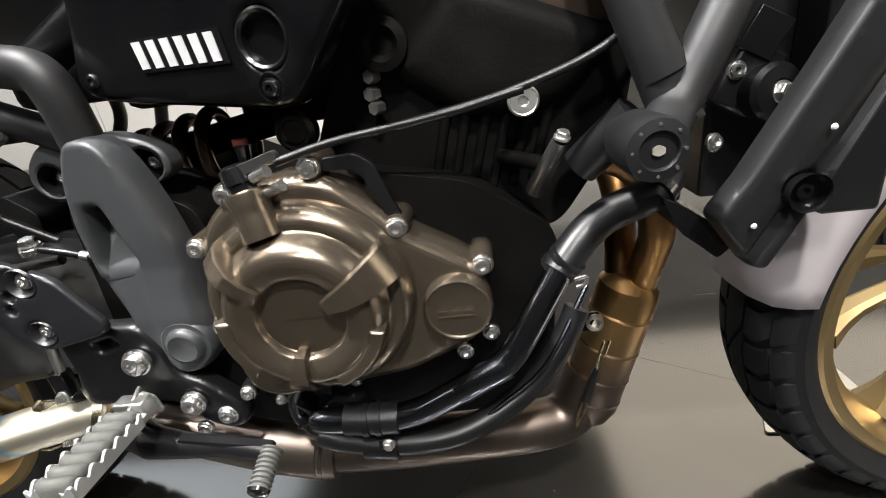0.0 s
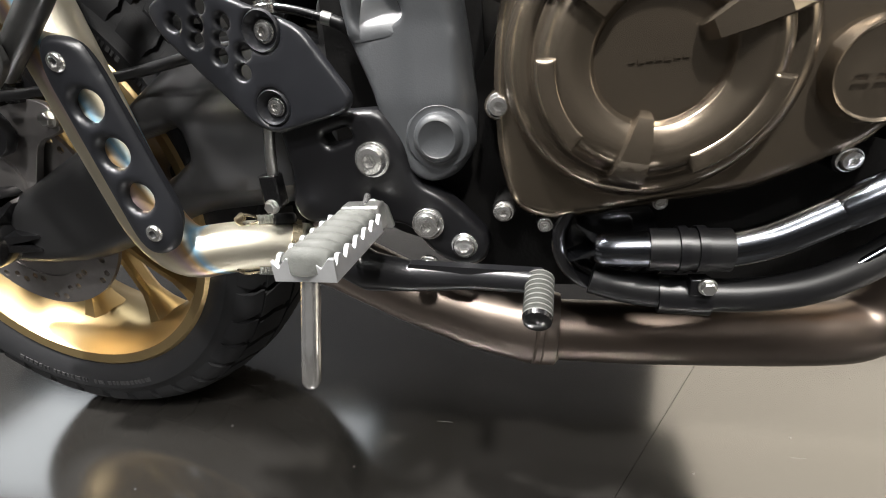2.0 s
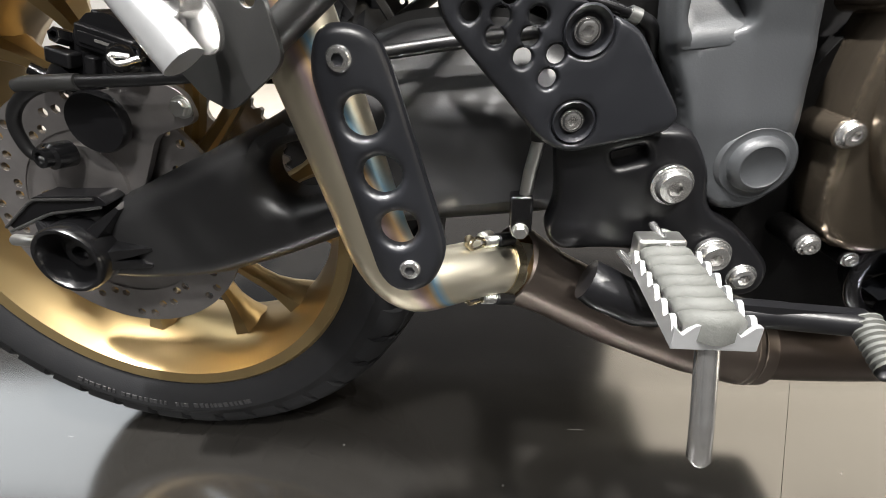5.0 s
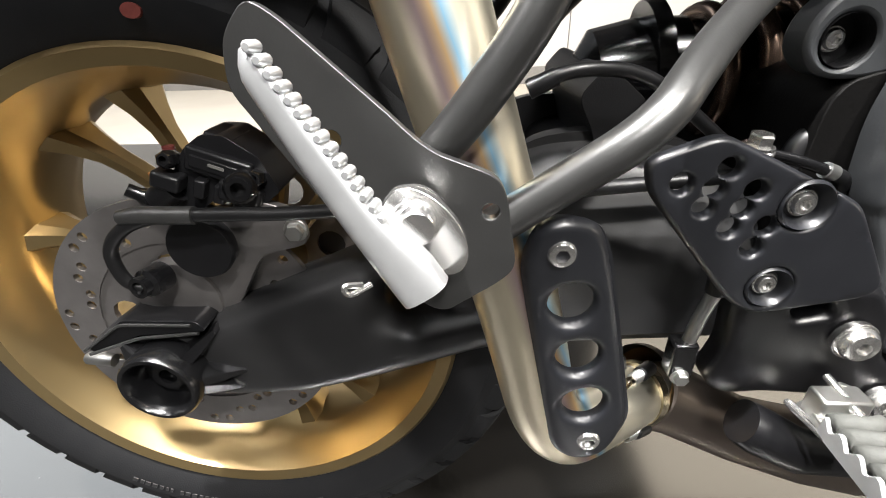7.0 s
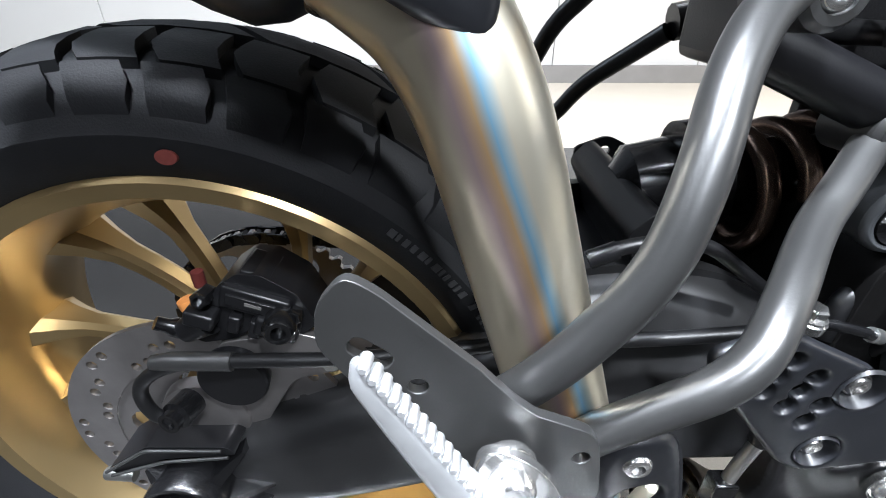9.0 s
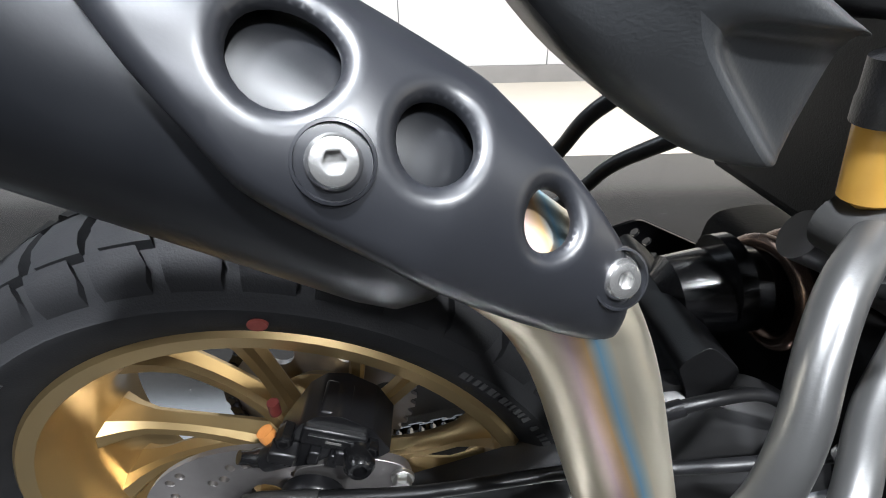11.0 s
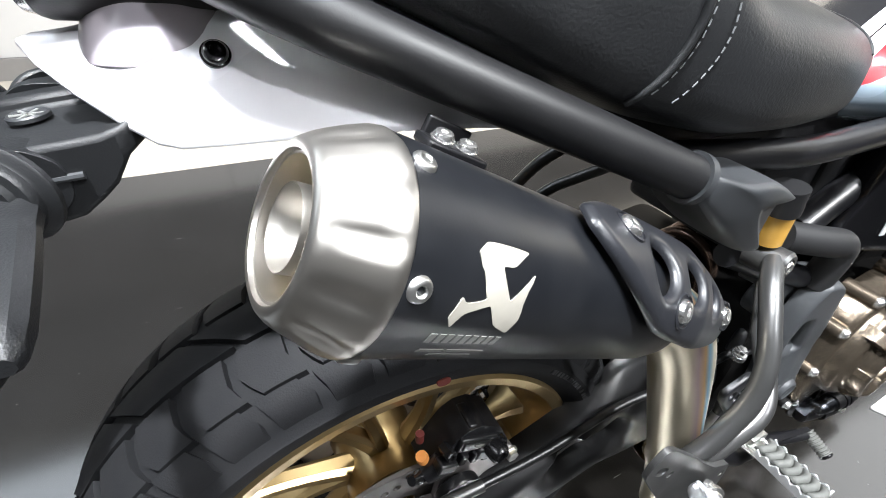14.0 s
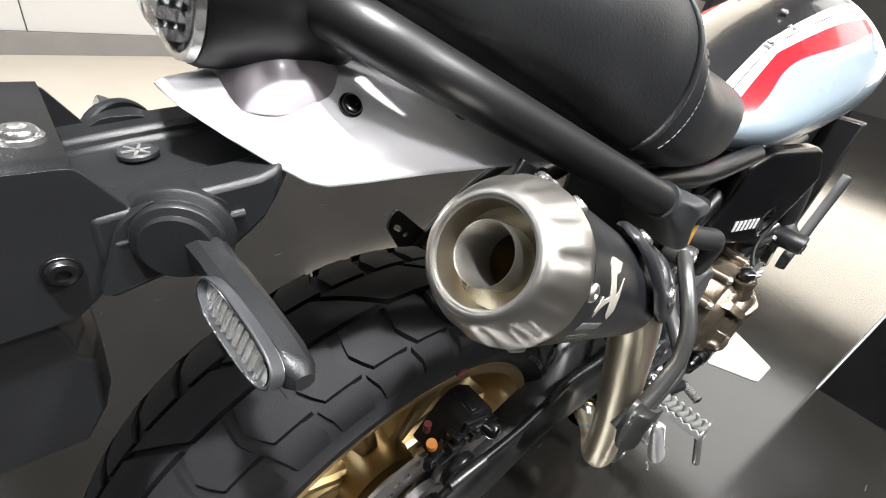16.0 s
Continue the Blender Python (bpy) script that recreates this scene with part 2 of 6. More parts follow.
# ---------------------------------------------------------------- mesh helpers
def part(name, bm, mat, parent=None, label="", angle=38, bevel=0.0, solid=0.0):
    me = bpy.data.meshes.new(name)
    bmesh.ops.recalc_face_normals(bm, faces=bm.faces)
    for f in bm.faces:
        f.smooth = True
    bm.to_mesh(me)
    bm.free()
    me.set_sharp_from_angle(angle=radians(angle))
    for m in mat if isinstance(mat, (list, tuple)) else [mat]:
        me.materials.append(m)
    ob = new(name, me)
    ob.parent = parent
    if label:
        ob["label"] = label
    if solid:
        mod = ob.modifiers.new("thickness", "SOLIDIFY")
        mod.thickness, mod.offset = solid, 1
    if bevel:
        mod = ob.modifiers.new("edges", "BEVEL")
        mod.width, mod.segments, mod.limit_method, mod.angle_limit = bevel, 2, "ANGLE", radians(40)
    return ob


def empty(name, parent=None, label=""):
    ob = new(name)
    ob.empty_display_size, ob.parent = 0.05, parent
    if label:
        ob["label"] = label
    return ob


def bend(points, r, n=6, closed=False):
    """The polyline with its corners rounded."""
    pts = [Vector(p) for p in points]
    out, m = [], len(pts)
    for i, p in enumerate(pts):
        if not closed and i in (0, m - 1):
            out.append(p)
            continue
        a, b = pts[i - 1] - p, pts[(i + 1) % m] - p
        ra, rb = min(r, a.length * 0.48), min(r, b.length * 0.48)
        s, e = p + a.normalized() * ra, p + b.normalized() * rb
        for k in range(n + 1):
            t = k / n
            out.append(s * (1 - t) ** 2 + p * 2 * t * (1 - t) + e * t * t)
    return out


def skin(rings, bm=None, caps=True, wrap=True):
    """Faces between rings of points."""
    bm = bm or bmesh.new()
    vs = [[bm.verts.new(p) for p in ring] for ring in rings]
    n = len(vs[0])
    for a, b in zip(vs, vs[1:]):
        for i in range(n if wrap else n - 1):
            bm.faces.new((a[i], a[(i + 1) % n], b[(i + 1) % n], b[i]))
    if caps:
        bm.faces.new(vs[0])
        bm.faces.new(vs[-1])
    return bm


def tube(points, r, seg=16, bm=None, caps=True, flat=1.0):
    """A round bar along points; r is one radius or one for each point."""
    pts = [Vector(p) for p in points]
    rs = r if isinstance(r, (list, tuple)) else [r] * len(pts)
    rings, side = [], None
    for i, p in enumerate(pts):
        d = (pts[min(i + 1, len(pts) - 1)] - pts[max(i - 1, 0)]).normalized()
        side = d.orthogonal().normalized() if side is None else (side - d * side.dot(d)).normalized()
        up = d.cross(side)
        rings.append([p + (side * math.cos(a) + up * math.sin(a) * flat) * rs[i] for a in (2 * math.pi * k / seg for k in range(seg))])
    return skin(rings, bm, caps)


def frame_of(axis):
    d = Vector(axis).normalized()
    u = Vector((0, 0, 1)) if abs(d.z) < 0.9 else Vector((1, 0, 0))
    u = (u - d * u.dot(d)).normalized()
    return d, u, d.cross(u)


def lathe(profile, origin, axis, seg=32, bm=None, caps=True):
    """Rings (radius, height along the axis)."""
    d, u, w = frame_of(axis)
    o = Vector(origin)
    return skin([[o + d * h + (u * math.cos(a) + w * math.sin(a)) * max(r, 1e-5) for a in (2 * math.pi * k / seg for k in range(seg))] for r, h in profile], bm, caps)


def block(center, size, m=None, bm=None):
    bm = bm or bmesh.new()
    t = Matrix.Translation(center) @ (m or Matrix()) @ Matrix.Diagonal((*size, 1))
    bmesh.ops.create_cube(bm, size=1, matrix=t)
    return bm


def ring2(cx, cz, r, n=16, rz=None, turn=0.0):
    return [(cx + r * math.cos(2 * math.pi * k / n + turn), cz + (rz or r) * math.sin(2 * math.pi * k / n + turn)) for k in range(n)]


def rounded(pts, r, n=4):
    return [(p.x, p.z) for p in bend([(x, 0, z) for x, z in pts], r, n, True)]


def inside(p, poly):
    c = False
    for (x1, y1), (x2, y2) in zip(poly, poly[1:] + poly[:1]):
        if (y1 > p[1]) != (y2 > p[1]) and p[0] < (x2 - x1) * (p[1] - y1) / (y2 - y1) + x1:
            c = not c
    return c


def edge_gap(p, poly):
    best = 9.0
    for (x1, y1), (x2, y2) in zip(poly, poly[1:] + poly[:1]):
        dx, dy = x2 - x1, y2 - y1
        t = max(0, min(1, ((p[0] - x1) * dx + (p[1] - y1) * dy) / (dx * dx + dy * dy + 1e-12)))
        best = min(best, math.hypot(p[0] - x1 - t * dx, p[1] - y1 - t * dy))
    return best


def slab(outline, front, back, holes=(), step=0.0, bm=None, bands=()):
    """A solid sheet: the outline with its holes, carried to space by front(x, z) and back(x, z)."""
    loops = [list(outline), *map(list, holes)]
    pts, edges = [], []
    for loop in loops:
        k = len(pts)
        edges += [(k + i, k + (i + 1) % len(loop)) for i in range(len(loop))]
        pts += loop
    if step:
        xs, zs = [p[0] for p in outline], [p[1] for p in outline]
        for i in range(1, int((max(xs) - min(xs)) / step) + 1):
            for j in range(1, int((max(zs) - min(zs)) / step) + 1):
                p = (min(xs) + (i + 0.5 * (j % 2)) * step, min(zs) + j * step)
                if inside(p, outline) and edge_gap(p, outline) > (max(bands) * 1.15 if bands else step * 0.35) and not any(inside(p, h) or edge_gap(p, h) < (max(bands) * 1.15 if bands else step * 0.35) for h in loops[1:]):
                    pts.append(p)
    for loop in loops if bands else ():
        turn = sum(a[0] * b[1] - b[0] * a[1] for a, b in zip(loop, loop[1:] + loop[:1]))
        sign = (1 if turn > 0 else -1) * (1 if loop is loops[0] else -1)
        for (x1, z1), (x2, z2) in zip(loop, loop[1:] + loop[:1]):
            ln = math.hypot(x2 - x1, z2 - z1)
            if ln < 1e-7:
                continue
            cuts = max(1, round(ln / (step * 0.8)))
            for d in bands:
                for k in range(cuts):
                    t = (k + 0.5) / cuts
                    p = (x1 + (x2 - x1) * t - (z2 - z1) / ln * d * sign, z1 + (z2 - z1) * t + (x2 - x1) / ln * d * sign)
                    if inside(p, loops[0]) and not any(inside(p, h) for h in loops[1:]) and min(edge_gap(p, l) for l in loops) > d * 0.97:
                        pts.append(p)
    vs, _, tris, *_ = geometry.delaunay_2d_cdt([Vector(p) for p in pts], edges, [], 0, 1e-7)
    keep = []
    for t in tris:
        c = sum((vs[i] for i in t), Vector((0, 0))) / 3
        if inside(c, loops[0]) and not any(inside(c, h) for h in loops[1:]):
            keep.append(t)
    bm = bm or bmesh.new()
    fv = {i: bm.verts.new(front(*vs[i])) for t in keep for i in t}
    bv = {i: bm.verts.new(back(*vs[i])) for i in fv}
    count = {}
    for t in keep:
        bm.faces.new([fv[i] for i in t])
        bm.faces.new([bv[i] for i in reversed(t)])
        for a, b in zip(t, t[1:] + t[:1]):
            count.setdefault(frozenset((a, b)), []).append((a, b))
    for e in count.values():
        if len(e) == 1:
            a, b = e[0]
            bm.faces.new((fv[b], fv[a], bv[a], bv[b]))
    return bm


def plate(outline, y0, y1, holes=(), bm=None):
    return slab(outline, lambda x, z: (x, y0, z), lambda x, z: (x, y1, z), holes, 0.0, bm)


def pillow(outline, y_edge, rise, width, back, holes=(), step=0.008, extra=None, bm=None):
    """A moulded cover: flat in the middle, rounded off towards its outline."""
    def front(x, z):
        d = min(edge_gap((x, z), l) for l in [outline, *holes])
        t = 1 - min(1, d / width)
        return (x, y_edge - rise * (0.12 + 0.88 * (1 - t ** 2.4)) - (extra(x, z) if extra else 0), z)
    return slab(outline, front, lambda x, z: (x, back, z), holes, step, bm, [width * k for k in (0.06, 0.2, 0.38, 0.62, 0.98)])


def screw_mesh(name, mat, washer=1.0, dome=0.35, pit=0.42, hexhead=False):
    """A screw of radius 1 that points along +z: washer, head and hexagon socket."""
    rings = [(washer, -0.2, 0), (washer, 0.1, 0), (0.97 * washer, 0.14, 0)]
    if hexhead:
        rings += [(0.8, 0.14, 1), (0.8, 0.7, 1), (0.68, 0.8, 1), (0.1, 0.82, 0)]
    else:
        rings += [(0.86, 0.14, 0), (0.84, 0.14 + dome * 0.5, 0), (0.7, 0.14 + dome, 0), (pit + 0.07, 0.2 + dome, 0), (pit, 0.19 + dome, 1), (pit, -0.1 + dome, 1), (0.02, -0.12 + dome, 0)]
    seg, out = 24, []
    for r, h, six in rings:
        ring = []
        for k in range(seg):
            a = 2 * math.pi * k / seg
            q = r * (math.cos(radians(30)) / math.cos((a % radians(60)) - radians(30)) if six else 1)
            ring.append((q * math.cos(a), q * math.sin(a), h))
        out.append(ring)
    bm = skin(out)
    me = bpy.data.meshes.new(name)
    bmesh.ops.recalc_face_normals(bm, faces=bm.faces)
    for f in bm.faces:
        f.smooth = True
    bm.to_mesh(me)
    bm.free()
    me.set_sharp_from_angle(angle=radians(35))
    me.materials.append(mat)
    return me


SOCKET = screw_mesh("socket_screw", CHROME)
FLANGE = screw_mesh("flanged_screw", CHROME, 1.0, 0.45, 0.36)
HEXHEAD = screw_mesh("hex_screw", ZINC, 1.0, hexhead=True)
DARKSCREW = screw_mesh("black_screw", GLOSS)


def piece(name, me, parent, m):
    ob = new(name, me)
    ob.parent, ob.matrix_basis = parent, m
    return ob


def bolt(parent, at, r, axis=(0, -1, 0), me=None, name="bolt", turn=0):
    q = Vector(axis).to_track_quat("Z", "Y").to_matrix().to_4x4()
    return piece(name, me or SOCKET, parent, Matrix.Translation(at) @ q @ Matrix.Rotation(turn, 4, "Z") @ Matrix.Scale(r, 4))


# ---------------------------------------------------------------- the room
def tagged_room(ob, label, category):
    return tagged(ob, label, category, kind="structure")


def board(x0, x1, y0, y1, z0, z1):
    return block(((x0 + x1) / 2, (y0 + y1) / 2, (z0 + z1) / 2), (x1 - x0, y1 - y0, z1 - z0))


floor = tagged_room(part("floor", board(-6, 9, -7, 1.7, -0.06, -0.004), FLOOR), "dark polished showroom floor with thin joints", "floor")
pale = tagged_room(part("floor_pale", board(-6, 9, 1.705, 3.3, -0.06, -0.001), PALE), "pale stone floor strip beside the dark floor", "floor")
wall_n = tagged_room(part("wall_north", board(-6, 9, 3.35, 3.5, 0.0, 3.25), HALL), "dark showroom wall with white panels along its foot", "wall")
base_n = tagged_room(part("baseboard", board(-6, 9, 3.3, 3.35, -0.001, 0.12), PLINTH), "grey recessed plinth along the wall", "baseboard")
for k in range(13):
    panel = part("panel", board(-5.6 + k * 1.1, -4.506 + k * 1.1, 3.335, 3.349, 0.12, 0.95), WALL, wall_n, bevel=0.002)
tagged_room(part("wall_south", board(-6, 9, -7.15, -7, -0.06, 3.25), HALL), "plain dark grey showroom wall", "wall")
tagged_room(part("wall_west", board(-6.15, -6, -7.15, 3.5, -0.06, 3.25), HALL), "plain dark grey showroom wall", "wall")
tagged_room(part("wall_east", board(9, 9.15, -7.15, 3.5, -0.06, 3.25), HALL), "plain dark grey showroom wall", "wall")
tagged_room(part("ceiling", board(-6.15, 9.15, -7.15, 3.5, 3.25, 3.35), CEIL), "dark showroom ceiling", "ceiling")

# ---------------------------------------------------------------- the motorcycle
bike = tagged(empty("motorcycle"), "black and white retro motorcycle with gold wheels, parked upright", "motorcycle")
AX_R, AX_F = (0, 0, 0.315), (1.38, -0.026, 0.298)
STEER = Matrix.Translation(AX_F) @ Matrix.Rotation(radians(3), 4, "Z") @ Matrix.Translation(-Vector(AX_F))


def wheel(kind, center, lip, width, tyre_r, tyre_w, pairs, turn):
    cx, cy, cz = center
    Y = (0, 1, 0)
    rim = part(kind + "_rim", lathe([(lip - 0.016, -width), (lip - 0.004, -width - 0.003), (lip, -width), (lip, -width + 0.006), (lip - 0.006, -width + 0.012),
        (lip - 0.012, -width + 0.03), (lip - 0.016, 0), (lip - 0.012, width - 0.03), (lip - 0.006, width - 0.012), (lip, width - 0.006), (lip, width), (lip - 0.004, width + 0.003), (lip - 0.016, width),
        (lip - 0.022, width - 0.016), (lip - 0.034, width * 0.45), (lip - 0.038, 0), (lip - 0.034, -width * 0.45), (lip - 0.022, -width + 0.016), (lip - 0.016, -width)], center, Y, 96, caps=False), GOLD, bike, "gold painted cast alloy wheel rim")
    hub = part("hub", lathe([(0.012, -0.075), (0.03, -0.075), (0.034, -0.07), (0.036, -0.05), (0.05, -0.045), (0.052, -0.02), (0.046, 0), (0.052, 0.02), (0.055, 0.05), (0.04, 0.07), (0.012, 0.07)], center, Y, 40), GOLD, rim)
    for p in range(pairs):
        for s in (-1, 1):
            a0 = turn + p * 2 * math.pi / pairs + s * 0.09
            a1 = turn + 0.33 + p * 2 * math.pi / pairs + s * 0.225
            rings = []
            for k in range(9):
                t = k / 8
                r, a = 0.045 + (lip - 0.08) * t, a0 + (a1 - a0) * t ** 0.8
                hw, hy = 0.0098 - 0.0024 * math.sin(math.pi * t) + 0.006 * max(0, t - 0.8) * 5, 0.016 - 0.004 * math.sin(math.pi * t) + 0.012 * max(0, t - 0.8) * 5
                u, v = Vector((math.cos(a), 0, math.sin(a))), Vector((-math.sin(a), 0, math.cos(a)))
                o = Vector(center) + u * r
                rings.append([o + v * x * hw + Vector((0, y * hy, 0)) for x, y in ((-1, -0.55), (-0.55, -1), (0.55, -1), (1, -0.55), (1, 0.55), (0.55, 1), (-0.55, 1), (-1, 0.55))])
            part("spoke", skin(rings), GOLD, rim, angle=30)
    R, W, h = tyre_r, tyre_w, tyre_r - lip
    half = [(lip - 0.002, width - 0.002), (lip + 0.004, width + 0.004), (lip + 0.2 * h, W * 0.97), (lip + 0.34 * h, W), (lip + 0.36 * h, W), (lip + 0.375 * h, W * 0.985), (lip + 0.54 * h, W * 0.92), (R - 0.387 * h, W * 0.89), (R - 0.244 * h, W * 0.73), (R - 0.125 * h, W * 0.39), (R - 0.083 * h, 0)]
    prof = [(r, -y) for r, y in half] + [(r, y) for r, y in half[-2::-1]]
    tyre = part(kind + "_tyre", lathe(prof, center, Y, 120, caps=False), RUBBER, bike, "black block-tread rubber tyre")

    def crown(v):
        """A point of the tread's profile, v from the middle (0) to the shoulder (1): radius and half width."""
        k = abs(v) * 3.95
        knots = [(R, 0), (R - 0.042 * h, W * 0.38), (R - 0.149 * h, W * 0.7), (R - 0.28 * h, W * 0.88), (R - 0.425 * h, W * 0.95)]
        i = min(3, int(k))
        t = k - i
        return knots[i][0] * (1 - t) + knots[i + 1][0] * t, math.copysign(knots[i][1] * (1 - t) + knots[i + 1][1] * t, v)

    def tread(v0, v1, shift, span, lean, kink, notch):
        bm, top, low = bmesh.new(), [], []
        for i in range(5):
            v = v0 + (v1 - v0) * i / 4
            r, y = crown(v)
            ra, rb = [], []
            for j in range(4):
                a = (j / 3 - 0.5) * span * (1 - notch * abs(i - 2) / 2) + lean * (i / 4 - 0.5) + kink * (1 - abs(i - 2) / 2) + shift
                for lst, rr in ((ra, r), (rb, r - 0.0125)):
                    lst.append(bm.verts.new((rr * math.sin(a), -y, rr * math.cos(a))))
            top.append(ra), low.append(rb)
        for i in range(4):
            for j in range(3):
                bm.faces.new((top[i][j], top[i][j + 1], top[i + 1][j + 1], top[i + 1][j]))
        for j in range(3):
            bm.faces.new((top[0][j], top[0][j + 1], low[0][j + 1], low[0][j]))
            bm.faces.new((top[4][j], top[4][j + 1], low[4][j + 1], low[4][j]))
        for i in range(4):
            bm.faces.new((top[i][0], top[i + 1][0], low[i + 1][0], low[i][0]))
            bm.faces.new((top[i][3], top[i + 1][3], low[i + 1][3], low[i][3]))
        me = bpy.data.meshes.new("tread_block")
        bmesh.ops.recalc_face_normals(bm, faces=bm.faces)
        for f in bm.faces:
            f.smooth = True
        bm.to_mesh(me)
        bm.free()
        me.set_sharp_from_angle(angle=radians(40))
        me.materials.append(RUBBER)
        return me

    n = 40
    step = 2 * math.pi / n
    for v0, v1, shift, span, lean, kink in ((0.60, 0.985, 0.0, step * 0.80, 0.025, 0.012), (0.19, 0.57, 0.004, step * 0.80, 0.03, -0.022)):
        me = tread(v0, v1, shift, span, lean, kink, 0.08)
        for k in range(n):
            m = Matrix.Translation(center) @ Matrix.Rotation(k * step - 0.02, 4, "Y")
            piece("tread_block", me, tyre, m)
            piece("tread_block", me, tyre, m @ Matrix.Rotation(step * 0.5, 4, "Y") @ Matrix.Diagonal((1, -1, 1, 1)))
    me = tread(-0.15, 0.15, 0.0, step * 1.8, 0.16, 0.0, 0.0)
    for k in range(n // 2):
        piece("tread_block", me, tyre, Matrix.Translation(center) @ Matrix.Rotation(k * step * 2, 4, "Y"))
    return rim, tyre


rear_rim, rear_tyre = wheel("rear", AX_R, 0.231, 0.075, 0.315, 0.0905, 6, radians(98.5))
front_rim, front_tyre = wheel("front", AX_F, 0.242, 0.049, 0.302, 0.061, 5, 0.3)
for ob in (front_rim, front_tyre):
    ob.matrix_basis = STEER
part("paint_dot", slab(ring2(0.0, 0.0, 0.0066, 20, 0.0046), lambda x, z: (0.03 + x, -0.0903 - 0.0004, 0.563 + z), lambda x, z: (0.03 + x, -0.086, 0.563 + z)), REDDOT, rear_tyre, "red paint dot")


letters = random.Random(5)
mark_meshes = {}
for a0, a1, r0, hgt in ((238, 288, 0.253, 0.006), (20, 52, 0.254, 0.006), (128, 160, 0.254, 0.006)):
    a = a0
    while a < a1:
        wid = letters.choice((0.6, 0.9, 1.2))
        key = (round(wid, 1), hgt)
        if key not in mark_meshes:
            bmk = block((0, 0, 0), (radians(wid) * 0.253, 0.0012, hgt))
            mek = bpy.data.meshes.new("raised_mark")
            bmk.to_mesh(mek)
            bmk.free()
            mek.materials.append(MARKRUBBER)
            mark_meshes[key] = mek
        if letters.random() < 0.86:
            q = radians(a)
            piece("raised_mark", mark_meshes[key], rear_tyre, Matrix.Translation((r0 * math.cos(q), -0.0895, 0.315 + r0 * math.sin(q))) @ Matrix.Rotation(math.pi / 2 - q, 4, "Y"))
        a += wid + 0.55


def brake_disc(center, y, r, parent):
    cx, _, cz = center
    holes = [ring2(cx + q * math.cos(a), cz + q * math.sin(a), 0.0043, 10) for k in range(24) for q, a in ((r - 0.009 - 0.011 * (k % 3), 2 * math.pi * k / 24), (r - 0.009 - 0.011 * ((k + 1) % 3), 2 * math.pi * (k + 0.5) / 24))]
    ob = part("brake_disc", plate(ring2(cx, cz, r, 72), y - 0.0025, y + 0.0025, [ring2(cx, cz, r - 0.038, 48)] + holes), DISC, bike, "drilled steel brake disc")
    part("carrier", plate(ring2(cx, cz, r - 0.0375, 48), y - 0.001, y + 0.004, [ring2(cx, cz, 0.032, 32)] + [ring2(cx + 0.06 * math.cos(a), cz + 0.06 * math.sin(a), 0.014, 12) for a in (0.4 + 2 * math.pi * k / 5 for k in range(5))]), DISC, ob)
    for k in range(5):
        a = 1.03 + 2 * math.pi * k / 5
        bolt(ob, (cx + 0.05 * math.cos(a), y - 0.002, cz + 0.05 * math.sin(a)), 0.0065)
    return ob


brake_disc(AX_R, -0.086, 0.1225, bike)
brake_disc(AX_F, -0.062, 0.141, bike).matrix_basis = STEER

# chain drive on the far side
teeth = [((0.113 if k % 4 in (1, 2) else 0.106) * math.cos(2 * math.pi * k / 172), 0.315 + (0.113 if k % 4 in (1, 2) else 0.106) * math.sin(2 * math.pi * k / 172)) for k in range(172)]
part("sprocket", plate(teeth, 0.07, 0.077, [ring2(0.078 * math.cos(a), 0.315 + 0.078 * math.sin(a), 0.017, 14) for a in (2 * math.pi * k / 6 for k in range(6))]), DISC, bike, "steel toothed rear sprocket")
chain = bmesh.new()
run = [(0.108 * math.cos(a), 0.315 + 0.108 * math.sin(a)) for a in (radians(84 + 192 * k / 24) for k in range(25))]
run = [(0.52 - (0.52 - 0.011) * k / 34, 0.395 + (0.4225 - 0.395) * k / 34) for k in range(34)] + run + [(0.011 + (0.52 - 0.011) * k / 34, 0.2077 + (0.335 - 0.2077) * k / 34) for k in range(35)]
for k, (a, b) in enumerate(zip(run, run[1:])):
    c, d = Vector(((a[0] + b[0]) / 2, 0.0735, (a[1] + b[1]) / 2)), Vector((b[0] - a[0], 0, b[1] - a[1]))
    t = Matrix.Rotation(-math.atan2(d.z, d.x), 4, "Y")
    for y in (-0.009, 0.009):
        block(c + Vector((0, y * (1 if k % 2 else 0.7), 0)), (d.length * 1.25, 0.002, 0.012), t, chain)
    lathe([(0.005, -0.011), (0.005, 0.011)], (a[0], 0.0735, a[1]), (0, 1, 0), 8, chain)
part("chain", chain, GLOSS, bike, "dark roller chain")

# swingarm
arm_out = rounded([(-0.055, 0.29), (-0.045, 0.262), (0.03, 0.255), (0.10, 0.26), (0.17, 0.281), (0.26, 0.314), (0.40, 0.325), (0.47, 0.335), (0.49, 0.40), (0.45, 0.44), (0.39, 0.475), (0.335, 0.482), (0.285, 0.478), (0.25, 0.452), (0.20, 0.415), (0.139, 0.388), (0.03, 0.342), (-0.05, 0.345)], 0.02)
slot = rounded([(0.172, 0.357), (0.175, 0.375), (0.188, 0.386), (0.23, 0.394), (0.264, 0.402), (0.268, 0.372), (0.235, 0.35), (0.197, 0.339), (0.18, 0.344)], 0.01)
arm = part("swingarm", pillow(arm_out, -0.098, 0.024, 0.022, -0.075, [slot], 0.011, lambda x, z: (0.006 * math.exp(-((z - 0.345) / 0.012) ** 2) - 0.55 * max(0.0, z - 0.405)) * min(1.0, max(0.0, (x - 0.2) / 0.08))), SWING, bike, "satin black box-section swingarm")
part("far_leg", pillow([(x, z) for x, z in arm_out], 0.085, -0.02, 0.02, 0.075, [slot], 0.02), SWING, arm)
